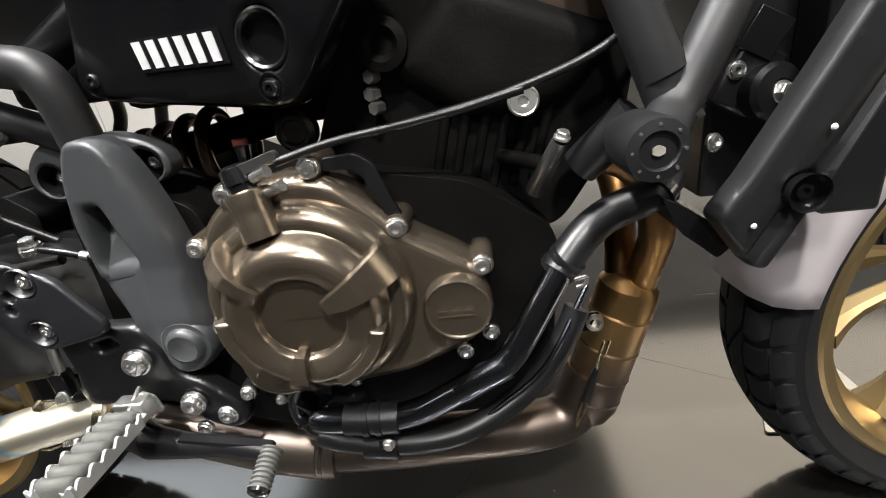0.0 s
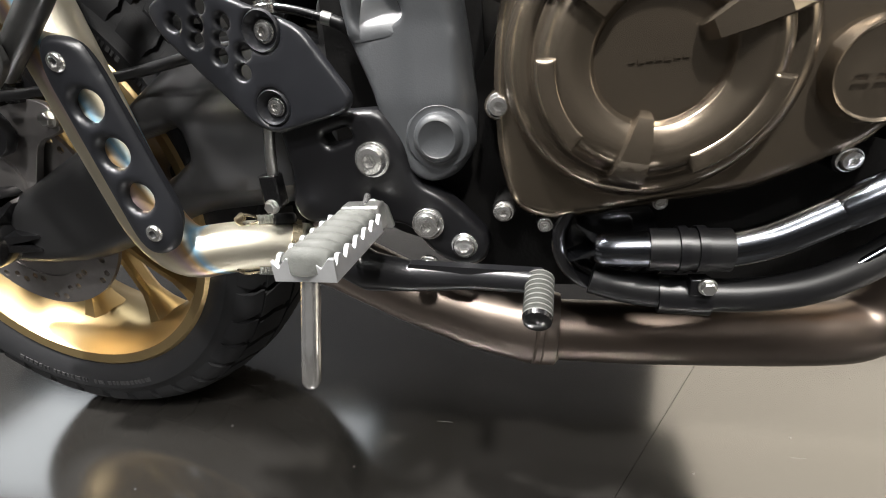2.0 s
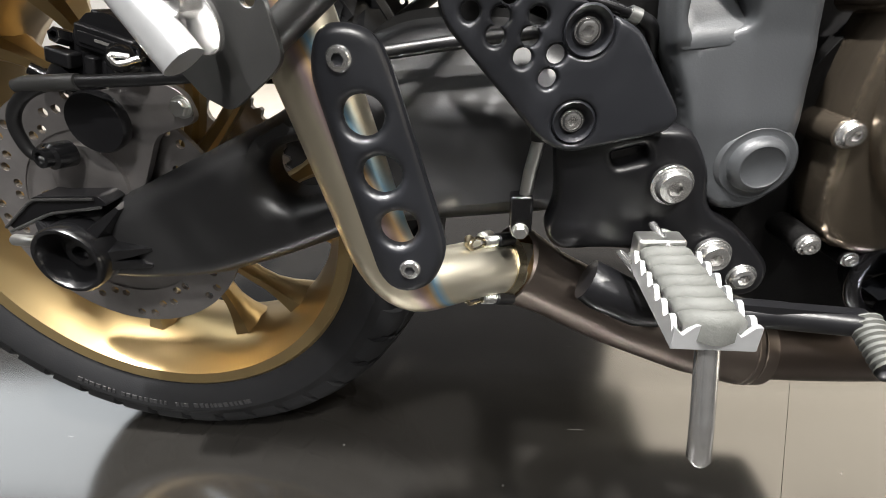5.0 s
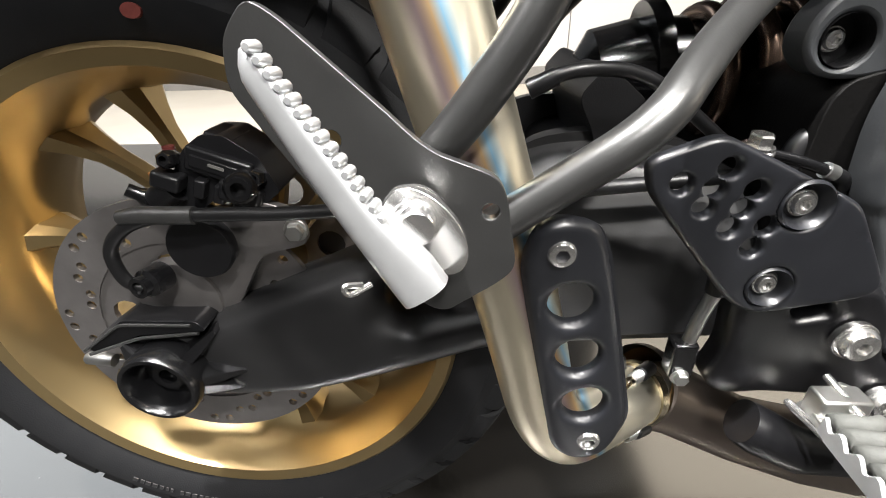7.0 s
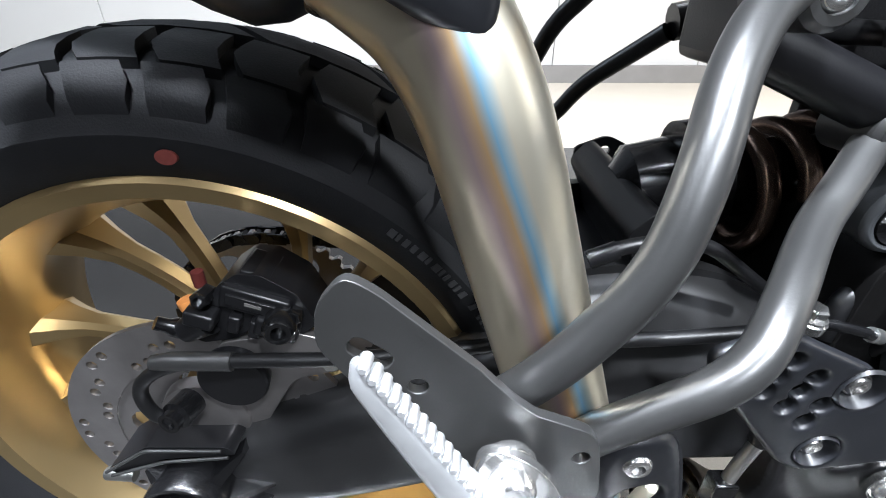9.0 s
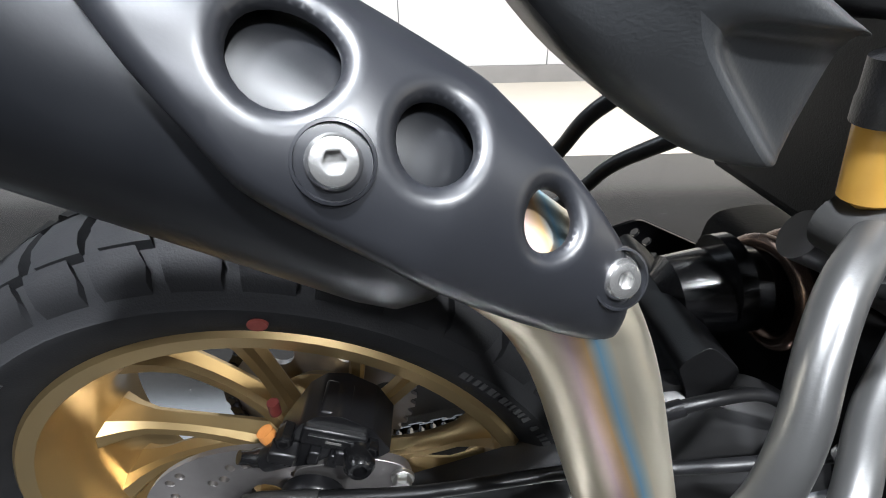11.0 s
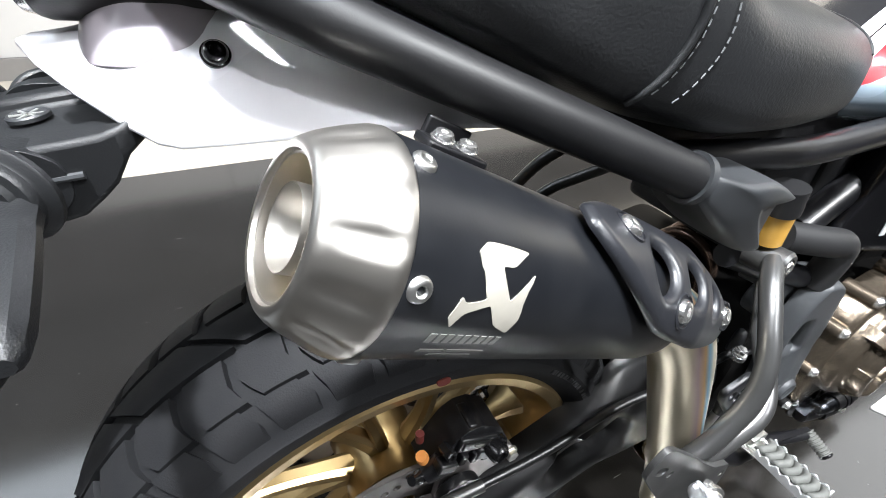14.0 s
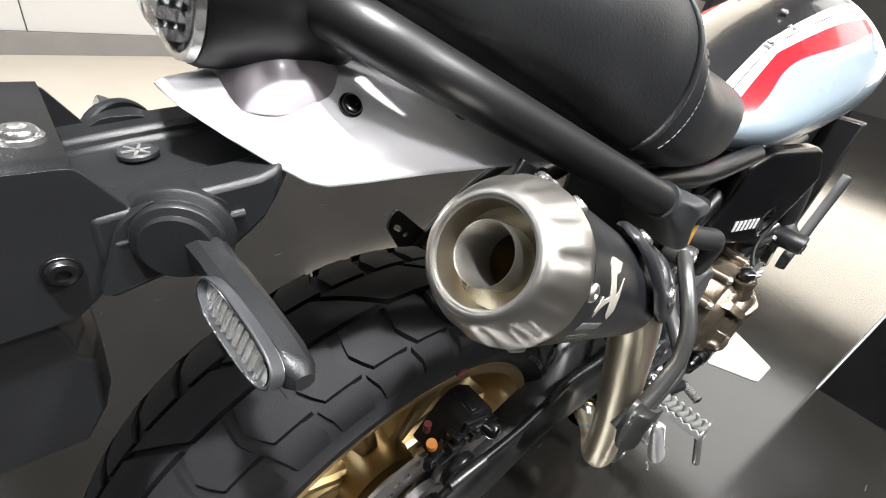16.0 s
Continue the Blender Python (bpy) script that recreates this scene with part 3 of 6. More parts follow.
part("cross_tube", tube([(0.33, -0.09, 0.42), (0.33, 0.08, 0.42)], 0.04, 24), SATIN, arm)
axle = part("axle_spool", lathe([(0.0, -0.02), (0.031, -0.02), (0.0325, 0.0), (0.0325, 0.03), (0.0305, 0.0335), (0.0275, 0.0335), (0.0255, 0.030), (0.024, 0.010), (0.013, 0.008), (0.013, 0.018), (0.0075, 0.018), (0.0075, 0.006), (0.0, 0.006)], (-0.007, -0.114, 0.2985), (0, -1, 0), 40), GLOSS, bike, "black anodised axle spool holder")
for a, l in ((0.72, 0.034), (-0.02, 0.036), (-0.3, 0.034), (2.3, 0.016)):
    u, v = Vector((math.cos(a), 0, math.sin(a))), Vector((-math.sin(a), 0, math.cos(a)))
    o = Vector((-0.007, -0.118, 0.2985)) + u * 0.026
    part("fin", skin([[o + v * w * q + Vector((0, y, 0)) + u * d for q, y in ((-1, 0.012), (-0.4, -0.022 + d * 0.5), (0.4, -0.022 + d * 0.5), (1, 0.012))] for d, w in ((0, 0.013), (l * 0.6, 0.009), (l, 0.004))]), GLOSS, axle, angle=25)
adj = part("chain_adjuster", plate(rounded([(-0.068, 0.326), (-0.03, 0.352), (0.03, 0.352), (0.036, 0.343), (-0.02, 0.338), (-0.062, 0.318)], 0.004), -0.128, -0.09), SATIN, bike, "black chain adjuster block", bevel=0.0015)
for line in ([(-0.069, -0.1295, 0.3235), (-0.0316, -0.1295, 0.3495), (0.026, -0.1295, 0.3495)], [(-0.066, -0.1295, 0.3195), (-0.02, -0.1295, 0.3365), (0.03, -0.1295, 0.342)]):
    part("adjuster_edge", tube(bend(line, 0.006), 0.0014, 8), STEEL_GREY, adj)
part("adjuster_screw", lathe([(0.0, 0), (0.0055, 0), (0.0055, 0.022), (0.004, 0.024), (0, 0.024)], (-0.06, -0.118, 0.303), (-1, 0, 0.1), 12), ZINC, adj)

# rear brake
cal = part("brake_caliper", plate(rounded([(0.012, 0.436), (0.022, 0.45), (0.043, 0.479), (0.057, 0.488), (0.073, 0.487), (0.094, 0.472), (0.105, 0.447), (0.088, 0.434), (0.071, 0.436), (0.063, 0.446), (0.045, 0.434), (0.022, 0.43)], 0.003), -0.1, -0.06), SATIN, bike, "black cast rear brake caliper", bevel=0.002)
tilt = Matrix.Rotation(radians(20), 4, "Y")
part("bridge", block((0.066, -0.097, 0.4665), (0.046, 0.016, 0.018), tilt), SATIN, cal, bevel=0.002)
part("bridge_panel", block((0.0655, -0.1055, 0.4665), (0.036, 0.002, 0.0085), tilt), SATIN, cal, bevel=0.0006)
for k in range(3):
    part("bridge_rib", block((0.05 + 0.0135 * k, -0.1, 0.4515 - 0.0045 * k), (0.008, 0.016, 0.014), tilt), SATIN, cal, bevel=0.0015)
part("pad_cover", block((0.068, -0.083, 0.483), (0.022, 0.03, 0.008), tilt), SATIN, cal, bevel=0.002)
part("side_lug", tube([(0.012, -0.10, 0.441), (0.03, -0.10, 0.452)], [0.009, 0.012], 16), SATIN, cal)
part("caliper_rib", block((0.030, -0.106, 0.4585), (0.02, 0.014, 0.012), tilt), SATIN, cal, bevel=0.002)
part("caliper_shoulder", block((0.078, -0.1, 0.447), (0.03, 0.018, 0.016), tilt), SATIN, cal, bevel=0.003)
for x, z in ((0.0335, 0.473), (0.092, 0.459)):
    part("bridge_bolt", lathe([(0, -0.012), (0.0062, -0.012), (0.0062, 0.004), (0.0045, 0.006), (0.003, 0.006), (0.003, 0.001), (0, 0.001)], (x, -0.106, z), (0.1, -1, 0.25), 6), GLOSS, cal)
part("bridge_mark", block((0.0665, -0.1069, 0.4672), (0.011, 0.0006, 0.0022), tilt), DIMPRINT, cal)
part("piston_cap", lathe([(0, 0), (0.024, 0), (0.025, 0.008), (0.0235, 0.0105), (0, 0.011)], (0.044, -0.108, 0.41), (0, -1, 0), 32), SATIN, cal)
part("mount_arm", plate(rounded([(0.0, 0.33), (0.02, 0.365), (0.03, 0.43), (0.09, 0.44), (0.115, 0.43), (0.12, 0.405), (0.08, 0.395), (0.05, 0.345)], 0.01), -0.101, -0.093), DISC, cal, "grey alloy caliper bracket", bevel=0.0015)
part("hub_cover", lathe([(0.0, 0.0), (0.036, 0.0), (0.034, 0.01), (0.02, 0.014), (0.0, 0.014)], (0.005, -0.094, 0.355), (0, -1, 0), 24), DISC, cal)
part("pin_boss", lathe([(0, -0.02), (0.011, -0.02), (0.011, 0.006), (0.008, 0.01), (0.005, 0.01), (0.005, 0.002), (0, 0.002)], (0.084, -0.112, 0.4555), (0.2, -1, 0.1), 20), GLOSS, cal)
part("bleed_nipple", lathe([(0, -0.015), (0.007, -0.015), (0.007, 0.0), (0.005, 0.004), (0.005, 0.012), (0, 0.012)], (0.004, -0.10, 0.444), (-0.6, -0.3, 0.5), 14), GLOSS, cal)
part("dust_cap", lathe([(0, 0), (0.006, 0), (0.0065, 0.004), (0.006, 0.009), (0, 0.009)], (0.014, -0.09, 0.452), (-0.3, 0, 1), 14), ORANGE, cal, "orange dust cap")
part("pad_clip", lathe([(0, 0), (0.0045, 0), (0.0045, 0.012), (0, 0.012)], (0.016, -0.075, 0.462), (0, 0, 1), 12), DARKRED, cal)
part("brake_hose", tube(bend([(0.41, -0.126, 0.466), (0.32, -0.127, 0.458), (0.24, -0.12, 0.449), (0.13, -0.13, 0.443), (0.02, -0.132, 0.443), (-0.014, -0.13, 0.42), (-0.012, -0.13, 0.39), (0.0, -0.128, 0.383)], 0.03), 0.0048, 12), HOSE, cal, "black rubber brake hose")
part("hose_ferrule", tube([(0.058, -0.132, 0.443), (0.018, -0.132, 0.443), (0.006, -0.1318, 0.4415)], [0.0062, 0.0062, 0.005], 14), STEEL_GREY, cal)
part("banjo", lathe([(0, -0.012), (0.011, -0.012), (0.011, 0.004), (0.008, 0.006), (0.008, 0.012), (0.005, 0.012), (0.005, 0.006), (0, 0.006)], (0.004, -0.124, 0.386), (-0.2, -1, 0.1), 18), GLOSS, cal)
bolt(cal, (0.112, -0.103, 0.418), 0.009, me=HEXHEAD)

# exhaust
path = bend([(0.40, -0.110, 0.272), (0.368, -0.134, 0.290), (0.34, -0.160, 0.301), (0.292, -0.190, 0.303), (0.265, -0.186, 0.42), (0.2, -0.165, 0.634), (0.155, -0.155, 0.667), (0.12, -0.155, 0.686)], 0.055, 10)
exhaust = part("link_pipe", tube(path, [0.0225 + 0.0035 * min(1, max(0, (p[2] - 0.36) / 0.2)) for p in path], 28), TITAN, bike, "bare heat-tinted steel exhaust pipe")
cone_line = [(0.376, -0.118, 0.284), (0.378, -0.117, 0.283), (0.382, -0.1155, 0.280), (0.41, -0.112, 0.262), (0.47, -0.111, 0.228), (0.54, -0.106, 0.200), (0.585, -0.102, 0.187), (0.604, -0.1, 0.184), (0.611, -0.1, 0.183), (0.612, -0.1, 0.183)]
part("cone", tube(cone_line, [0.0325, 0.034, 0.0335, 0.0295, 0.0285, 0.033, 0.0355, 0.036, 0.035, 0.0295], 32, caps=False), DULL, exhaust, "dull steel collector cone")
part("cone_lining", tube([(0.3775, -0.1172, 0.2832), (0.41, -0.112, 0.262), (0.46, -0.111, 0.233)], [0.0318, 0.028, 0.026], 28, caps=False), HEADER, exhaust)
for q in (0.35, 0.72):
    o = Vector(cone_line[6]).lerp(Vector(cone_line[7]), q)
    part("weld_band", tube([o - Vector((0.002, 0, -0.0003)), o, o + Vector((0.002, 0, -0.0003))], [0.0354, 0.0366, 0.0356], 32), DULL, exhaust)
part("lower_pipe", tube(bend([(0.60, -0.1, 0.183), (0.68, -0.098, 0.180), (0.83, -0.08, 0.172), (0.893, -0.062, 0.168), (0.918, -0.058, 0.235)], 0.06, 8), 0.0295, 32), HEADER, exhaust, "burnt lower exhaust pipe")
part("catalyst", tube([(0.908, -0.058, 0.178), (0.914, -0.058, 0.193), (0.957, -0.05, 0.330), (0.9595, -0.05, 0.342), (0.963, -0.05, 0.353)], [0.029, 0.0335, 0.0335, 0.032, 0.02], 34), HEADER, exhaust, "gold-brown burnt catalyst canister")
for t in (0.08, 0.3, 0.56, 0.86):
    o = Vector((0.914, -0.058, 0.193)).lerp(Vector((0.957, -0.05, 0.330)), t)
    part("weld_band", tube([o - Vector((0.0006, 0, 0.0022)), o, o + Vector((0.0006, 0, 0.0022))], [0.0335, 0.0346, 0.0335], 34), HEADER, exhaust)
for pts in ([(0.90, -0.075, 0.50), (0.955, -0.083, 0.485), (0.975, -0.085, 0.42), (0.972, -0.068, 0.38), (0.968, -0.055, 0.34)], [(0.90, 0.05, 0.50), (0.945, 0.04, 0.49), (0.962, 0.0, 0.43), (0.955, -0.03, 0.38), (0.951, -0.048, 0.335)]):
    part("header_pipe", tube(bend(pts, 0.05, 8), 0.0165, 24), HEADER, exhaust, "gold-brown burnt header pipe")
part("sensor_boss", lathe([(0, -0.012), (0.0085, -0.012), (0.0085, 0.0), (0.0055, 0.001), (0.0055, -0.006), (0, -0.006)], (0.908, -0.108, 0.332), (-0.2, -1, 0.1), 20), BRUSHED, exhaust)
part("sensor_tab", block((0.897, -0.1, 0.33), (0.034, 0.004, 0.02)), DARK, exhaust, bevel=0.001)
sp0, sp1 = Vector((0.923, -0.098, 0.303)), Vector((0.890, -0.099, 0.188))
part("spring_sleeve", tube([sp0.lerp(sp1, 0.3), sp0.lerp(sp1, 0.34), sp0.lerp(sp1, 0.66), sp0.lerp(sp1, 0.7)], [0.0025, 0.0042, 0.0042, 0.0025], 14), HOSE, exhaust, "black spring sleeve")
for a, b in ((0.0, 0.32), (0.68, 1.0)):
    for dx in (-0.003, 0.003):
        part("spring_wire", tube(bend([sp0.lerp(sp1, a) + Vector((dx, 0, 0)), sp0.lerp(sp1, (a + b) / 2) + Vector((dx, 0, 0)), sp0.lerp(sp1, b)], 0.01), 0.0014, 8), INNER, exhaust)
for o, d in ((Vector((0.3535, -0.131, 0.3135)), Vector((-0.3, -0.9, 0.3))), (Vector((0.362, -0.141, 0.3095)), Vector((-0.2, -0.9, 0.3))), (Vector((0.3665, -0.1435, 0.297)), Vector((0.1, -0.95, 0.2)))):
    part("joint_stud", lathe([(0, -0.016), (0.0058, -0.016), (0.0058, 0.0), (0.0042, 0.002), (0, 0.0025)], o, d, 18), ZINC, exhaust)
part("joint_collar", tube([(0.366, -0.1355, 0.2912), (0.372, -0.131, 0.288)], [0.0245, 0.0255], 28), INNER, exhaust)
guard_out = rounded([(0.262, 0.455), (0.272, 0.478), (0.298, 0.474), (0.306, 0.458), (0.333, 0.345), (0.322, 0.32), (0.299, 0.314), (0.285, 0.326)], 0.012)
guard_holes = [ring2(x, z, 0.0118, 20) for x, z in ((0.289, 0.430), (0.296, 0.396), (0.303, 0.362))]
hg = part("heat_guard", pillow(guard_out, -0.2085, 0.0045, 0.0055, -0.207, guard_holes, 0.005, lambda x, z: 0.002 - 9 * (x - 0.292 + (z - 0.396) * 0.22) ** 2), GUARD, exhaust, "satin black three-hole heat guard", angle=60)
for x, z in ((0.279, 0.459), (0.306, 0.335)):
    part("standoff", tube([(x, -0.207, z), (x - 0.006, -0.19, z)], 0.006, 14), ZINC, hg)
bolt(hg, (0.281, -0.2125, 0.4595), 0.0082)
bolt(hg, (0.3085, -0.2125, 0.3345), 0.0082)
for p0, p1 in (((0.3395, -0.1775, 0.2870), (0.378, -0.1455, 0.2665)), ((0.3420, -0.166, 0.3265), (0.378, -0.130, 0.3140))):
    p0, p1 = Vector(p0), Vector(p1)
    d, u, w = frame_of(p1 - p0)
    ln = (p1 - p0).length
    part("joint_spring", tube([p0 + d * ln * (0.36 + 0.26 * k / 60) + (u * math.cos(k * 0.75) + w * math.sin(k * 0.75)) * 0.0036 for k in range(61)], 0.001, 6), ZINC, exhaust)
    part("spring_sleeve", tube([p0 + d * ln * 0.6, p0 + d * ln * 0.64, p0 + d * ln * 0.96, p1], [0.0035, 0.0056, 0.0056, 0.0035], 14), HOSE, exhaust, "black spring sleeve")
    for q in (-1, 1):
        part("spring_hook", tube(bend([p0 + d * ln * 0.38 + u * 0.002 * q, p0 + d * ln * 0.15 + u * 0.0055 * q, p0 + w * 0.002, p0 + d * ln * 0.12 - u * 0.002 * q], 0.005), 0.0013, 8), INNER, exhaust)
    part("spring_lug", tube([p0 + Vector((0.002, 0.009, 0)), p0 + d * 0.002], [0.004, 0.0028], 10), INNER, exhaust)
# silencer: a tapering sleeve on the axis SA to SB
SA, SB = Vector((-0.04, -0.1593, 0.7668)), Vector((0.16, -0.1513, 0.6622))
SU = (SB - SA).normalized()
SN = (Vector((0, -1, 0)) - SU * SU.dot(Vector((0, -1, 0)))).normalized()
SW = SN.cross(SU)
SW = SW if SW.z > 0 else -SW


def sleeve_r(s):
    return 0.0457 - 0.0172 * s - (0.35 * (s - 0.205) ** 2 * 10 if s > 0.205 else 0)


def on_sleeve(s, deg, off=0.0):
    a = radians(deg)
    return SA + SU * s + (SN * math.cos(a) + SW * math.sin(a)) * (sleeve_r(s) + off)


def around(rows, name, mat, label="", seg=56, parent=None):
    rings = [[SA + SU * s + (SN * math.cos(a) + SW * math.sin(a)) * r for a in (2 * math.pi * k / seg for k in range(seg))] for s, r in rows]
    return part(name, skin(rings, caps=False), mat, parent or bike, label)


sil = around([(-0.022, 0.0462)] + [(s, sleeve_r(s)) for s in (-0.02, 0.0, 0.05, 0.1, 0.15, 0.19)] + [(0.204, 0.0405), (0.214, 0.034), (0.219, 0.028), (0.2195, 0.025)], "silencer", SLEEVE, "matte black silencer with bare steel end cap")
flutes = []
for s, r in ((-0.021, 0.0458), (-0.0235, 0.0464), (-0.027, 0.0457), (-0.034, 0.0428), (-0.0425, 0.0385), (-0.047, 0.0358), (-0.0498, 0.0332), (-0.0512, 0.0305), (-0.0508, 0.0288), (-0.049, 0.0282), (-0.0488, 0.0272), (-0.03, 0.0268)):
    ring = []
    for k in range(96):
        a = 2 * math.pi * k / 96
        dent = 0.0028 * max(0, math.cos(a * 12)) ** 1.6 * math.exp(-((s + 0.0355) / 0.0085) ** 2) if r > 0.035 else 0
        ring.append(SA + SU * s + (SN * math.cos(a) + SW * math.sin(a)) * (r - dent))
    flutes.append(ring)
cap = part("end_cap", skin(flutes, caps=False), BRUSHED, sil, "brushed steel end cap with pressed flutes", angle=50)
around([(-0.01, 0.0172), (-0.0475, 0.0172), (-0.0485, 0.0169), (-0.0475, 0.0162), (0.03, 0.016)], "outlet_tube", OUTLET, "pale steel outlet tube", 40, sil)
around([(-0.03, 0.0270), (-0.027, 0.0165), (-0.0, 0.0158), (0.09, 0.0158), (0.09, 0.001)], "baffle", INNER, "", 40, sil)
for deg in (13, 72, 131, 190, 249, 308):
    p = on_sleeve(-0.016, deg)
    d = p - (SA - SU * 0.016)
    part("rivet", lathe([(0, -0.001), (0.0016, -0.001), (0.0018, 0.0012), (0.0025, 0.0019), (0.0038, 0.0018), (0.0048, 0.001), (0.0054, -0.001)], p, d, 24, caps=False), ZINC, sil)
around([(0.217, 0.024), (0.217, 0.0275), (0.222, 0.0275), (0.232, 0.0262), (0.234, 0.0235)], "inlet_ring", INNER, "brass-toned inlet ring", 40, sil)
shield = [(s, d * 0.0008) for s, d in rounded([(0.078, 64), (0.0805, 80), (0.102, 92), (0.126, 97), (0.155, 96), (0.193, 87), (0.222, 75), (0.245, 61), (0.262, 47), (0.271, 34), (0.277, 12), (0.281, -10), (0.262, -13), (0.225, -8), (0.19, 0), (0.149, 6), (0.1157, 28), (0.089, 50)], 3)]
sh_holes = [[(s + rs * math.cos(a), (d + rd * math.sin(a)) * 0.0008) for a in (2 * math.pi * k / 28 for k in range(28))] for s, d, rs, rd in ((0.1455, 50, 0.0138, 18), (0.1885, 45.5, 0.0116, 15.5), (0.2310, 38.5, 0.0096, 14))]


def shield_at(lift):
    def place(s, v):
        d = min(edge_gap((s, v), l) for l in [shield, *sh_holes])
        t = 1 - min(1, d / 0.006)
        axis = SA + SU * s
        a = radians(v / 0.0008)
        r = sleeve_r(min(s, 0.205)) + 0.0045 - (s - 0.2) * 0.18 * (s > 0.2)
        return axis + (SN * math.cos(a) + SW * math.sin(a)) * (r + lift * 0.0022 + lift * 0.0035 * (1 - t ** 2.4))
    return place


sg = part("silencer_guard", slab(shield, shield_at(1), shield_at(0), sh_holes, 0.006, None, (0.0004, 0.0013, 0.0025, 0.0042, 0.0062)), GUARD, sil, "satin black guard with three round holes", angle=70)
for s, d in ((0.1175, 71.5), (0.1655, 25.5), (0.2640, 28)):
    p = shield_at(1)(s, d * 0.0008)
    out = (p - (SA + SU * s)).normalized()
    bolt(sg, p - out * 0.0026, 0.0085, out, FLANGE)
    part("bolt_rim", lathe([(0.0092, -0.002), (0.0098, 0.0006), (0.0106, 0.0004), (0.0112, -0.002)], p - out * 0.0002, out, 28, caps=False), GUARD, sg)
mark = [(0.0064, 34.4), (0.0109, 40.3), (0.0351, 39.7), (0.0267, 30.1), (0.02, 29.9), (0.0292, 13.2), (0.0402, 29.2), (0.0388, 2.8), (0.0363, -5.5), (0.0264, -1.0), (0.0193, 10.1), (0.0077, 4.2), (0.0045, -4.2), (0.0016, 1.5), (0.004, 12.8), (0.0069, 9.4), (0.0165, 12.6)]
part("printed_mark", slab([(s, d * 0.0008) for s, d in rounded(mark, 1.2)], lambda s, v: on_sleeve(s, v / 0.0008, 0.0005), lambda s, v: on_sleeve(s, v / 0.0008, -0.001), (), 0.0035), DECAL, sil, "pale angular printed mark")
bars = [(-0.0015 + 0.0043 * k, 0.0015 + 0.0043 * k, -15.5, -9.0) for k in range(9)] + [(0.0, 0.012, -24.5, -22), (0.014, 0.034, -24.5, -22), (0.008, 0.03, -29.5, -27.5)]
for a, b, d0, d1 in bars:
    part("printed_bar", slab([(a, d0 * 0.0008), (b, d0 * 0.0008), (b + 0.0008, d1 * 0.0008), (a + 0.0008, d1 * 0.0008)], lambda s, v: on_sleeve(s, v / 0.0008, 0.0003), lambda s, v: on_sleeve(s, v / 0.0008, -0.001), (), 0.003), DIMPRINT, sil)
hang = part("silencer_hanger", block(on_sleeve(0.023, 122, 0.0055), (0.036, 0.016, 0.005), SU.to_track_quat("X", "Z").to_matrix().to_4x4()), SATIN, sil, "black steel hanger", bevel=0.0015)
for s in (0.0155, 0.0305):
    bolt(hang, on_sleeve(s, 120, 0.0085), 0.006, (0.2, -0.2, 1), FLANGE)
part("hanger_web", block(on_sleeve(0.03, 140, 0.016), (0.028, 0.004, 0.026), SU.to_track_quat("X", "Z").to_matrix().to_4x4()), SATIN, hang, bevel=0.001)

# passenger footrest hanger
plate_y = lambda x: -0.216 - 0.012 * max(0.0, min(1.0, (x - 0.2) / 0.03))
hanger_out = rounded([(0.145, 0.535), (0.147, 0.553), (0.158, 0.566), (0.167, 0.561), (0.211, 0.5215), (0.222, 0.513), (0.249, 0.503), (0.2535, 0.495), (0.2585, 0.462), (0.252, 0.455), (0.225, 0.437), (0.205, 0.445), (0.18, 0.48)], 0.006)
hanger_holes = [rounded([(0.155, 0.533), (0.160, 0.541), (0.175, 0.530), (0.170, 0.522)], 0.005), ring2(0.1825, 0.5145, 0.0042, 14), ring2(0.247, 0.488, 0.0036, 14)]
hanger = part("footrest_hanger", slab(hanger_out, lambda x, z: (x, plate_y(x) - 0.0025, z), lambda x, z: (x, plate_y(x) + 0.0025, z), hanger_holes, 0.01), STEEL_GREY, bike, "grey steel passenger footrest hanger", bevel=0.001, angle=30)
part("rear_tube", tube(bend([(0.197, -0.206, 0.478), (0.234, -0.2145, 0.517), (0.267, -0.214, 0.563), (0.278, -0.203, 0.597), (0.288, -0.184, 0.624), (0.304, -0.165, 0.6425), (0.325, -0.149, 0.652)], 0.022, 8), 0.009, 24), STEEL_GREY, hanger)
part("front_tube", tube(bend([(0.228, -0.212, 0.457), (0.27, -0.2125, 0.487), (0.313, -0.2155, 0.5175), (0.334, -0.193, 0.538), (0.362, -0.158, 0.553), (0.384, -0.140, 0.568), (0.403, -0.123, 0.583)], 0.022, 8), 0.009, 24), STEEL_GREY, hanger)
for p in ((0.331, -0.145, 0.648), (0.408, -0.117, 0.588)):
    part("tube_end", lathe([(0, -0.02), (0.0145, -0.02), (0.0145, 0.012), (0.012, 0.015), (0.0085, 0.015), (0.0085, 0.008), (0, 0.008)], p, (0.1, -1, 0.05), 24), STEEL_GREY, hanger)
    bolt(hanger, (p[0] + 0.001, p[1] - 0.012, p[2]), 0.0085, me=SOCKET)
P0, P1 = Vector((0.2185, -0.252, 0.470)), Vector((0.165, -0.242, 0.551))
pd = (P1 - P0).normalized()
pn = Vector((0, -1, 0)) - pd * pd.dot(Vector((0, -1, 0)))
pn.normalize()
ps = pd.cross(pn)
ps = ps if ps.x > 0 else -ps
rings = []
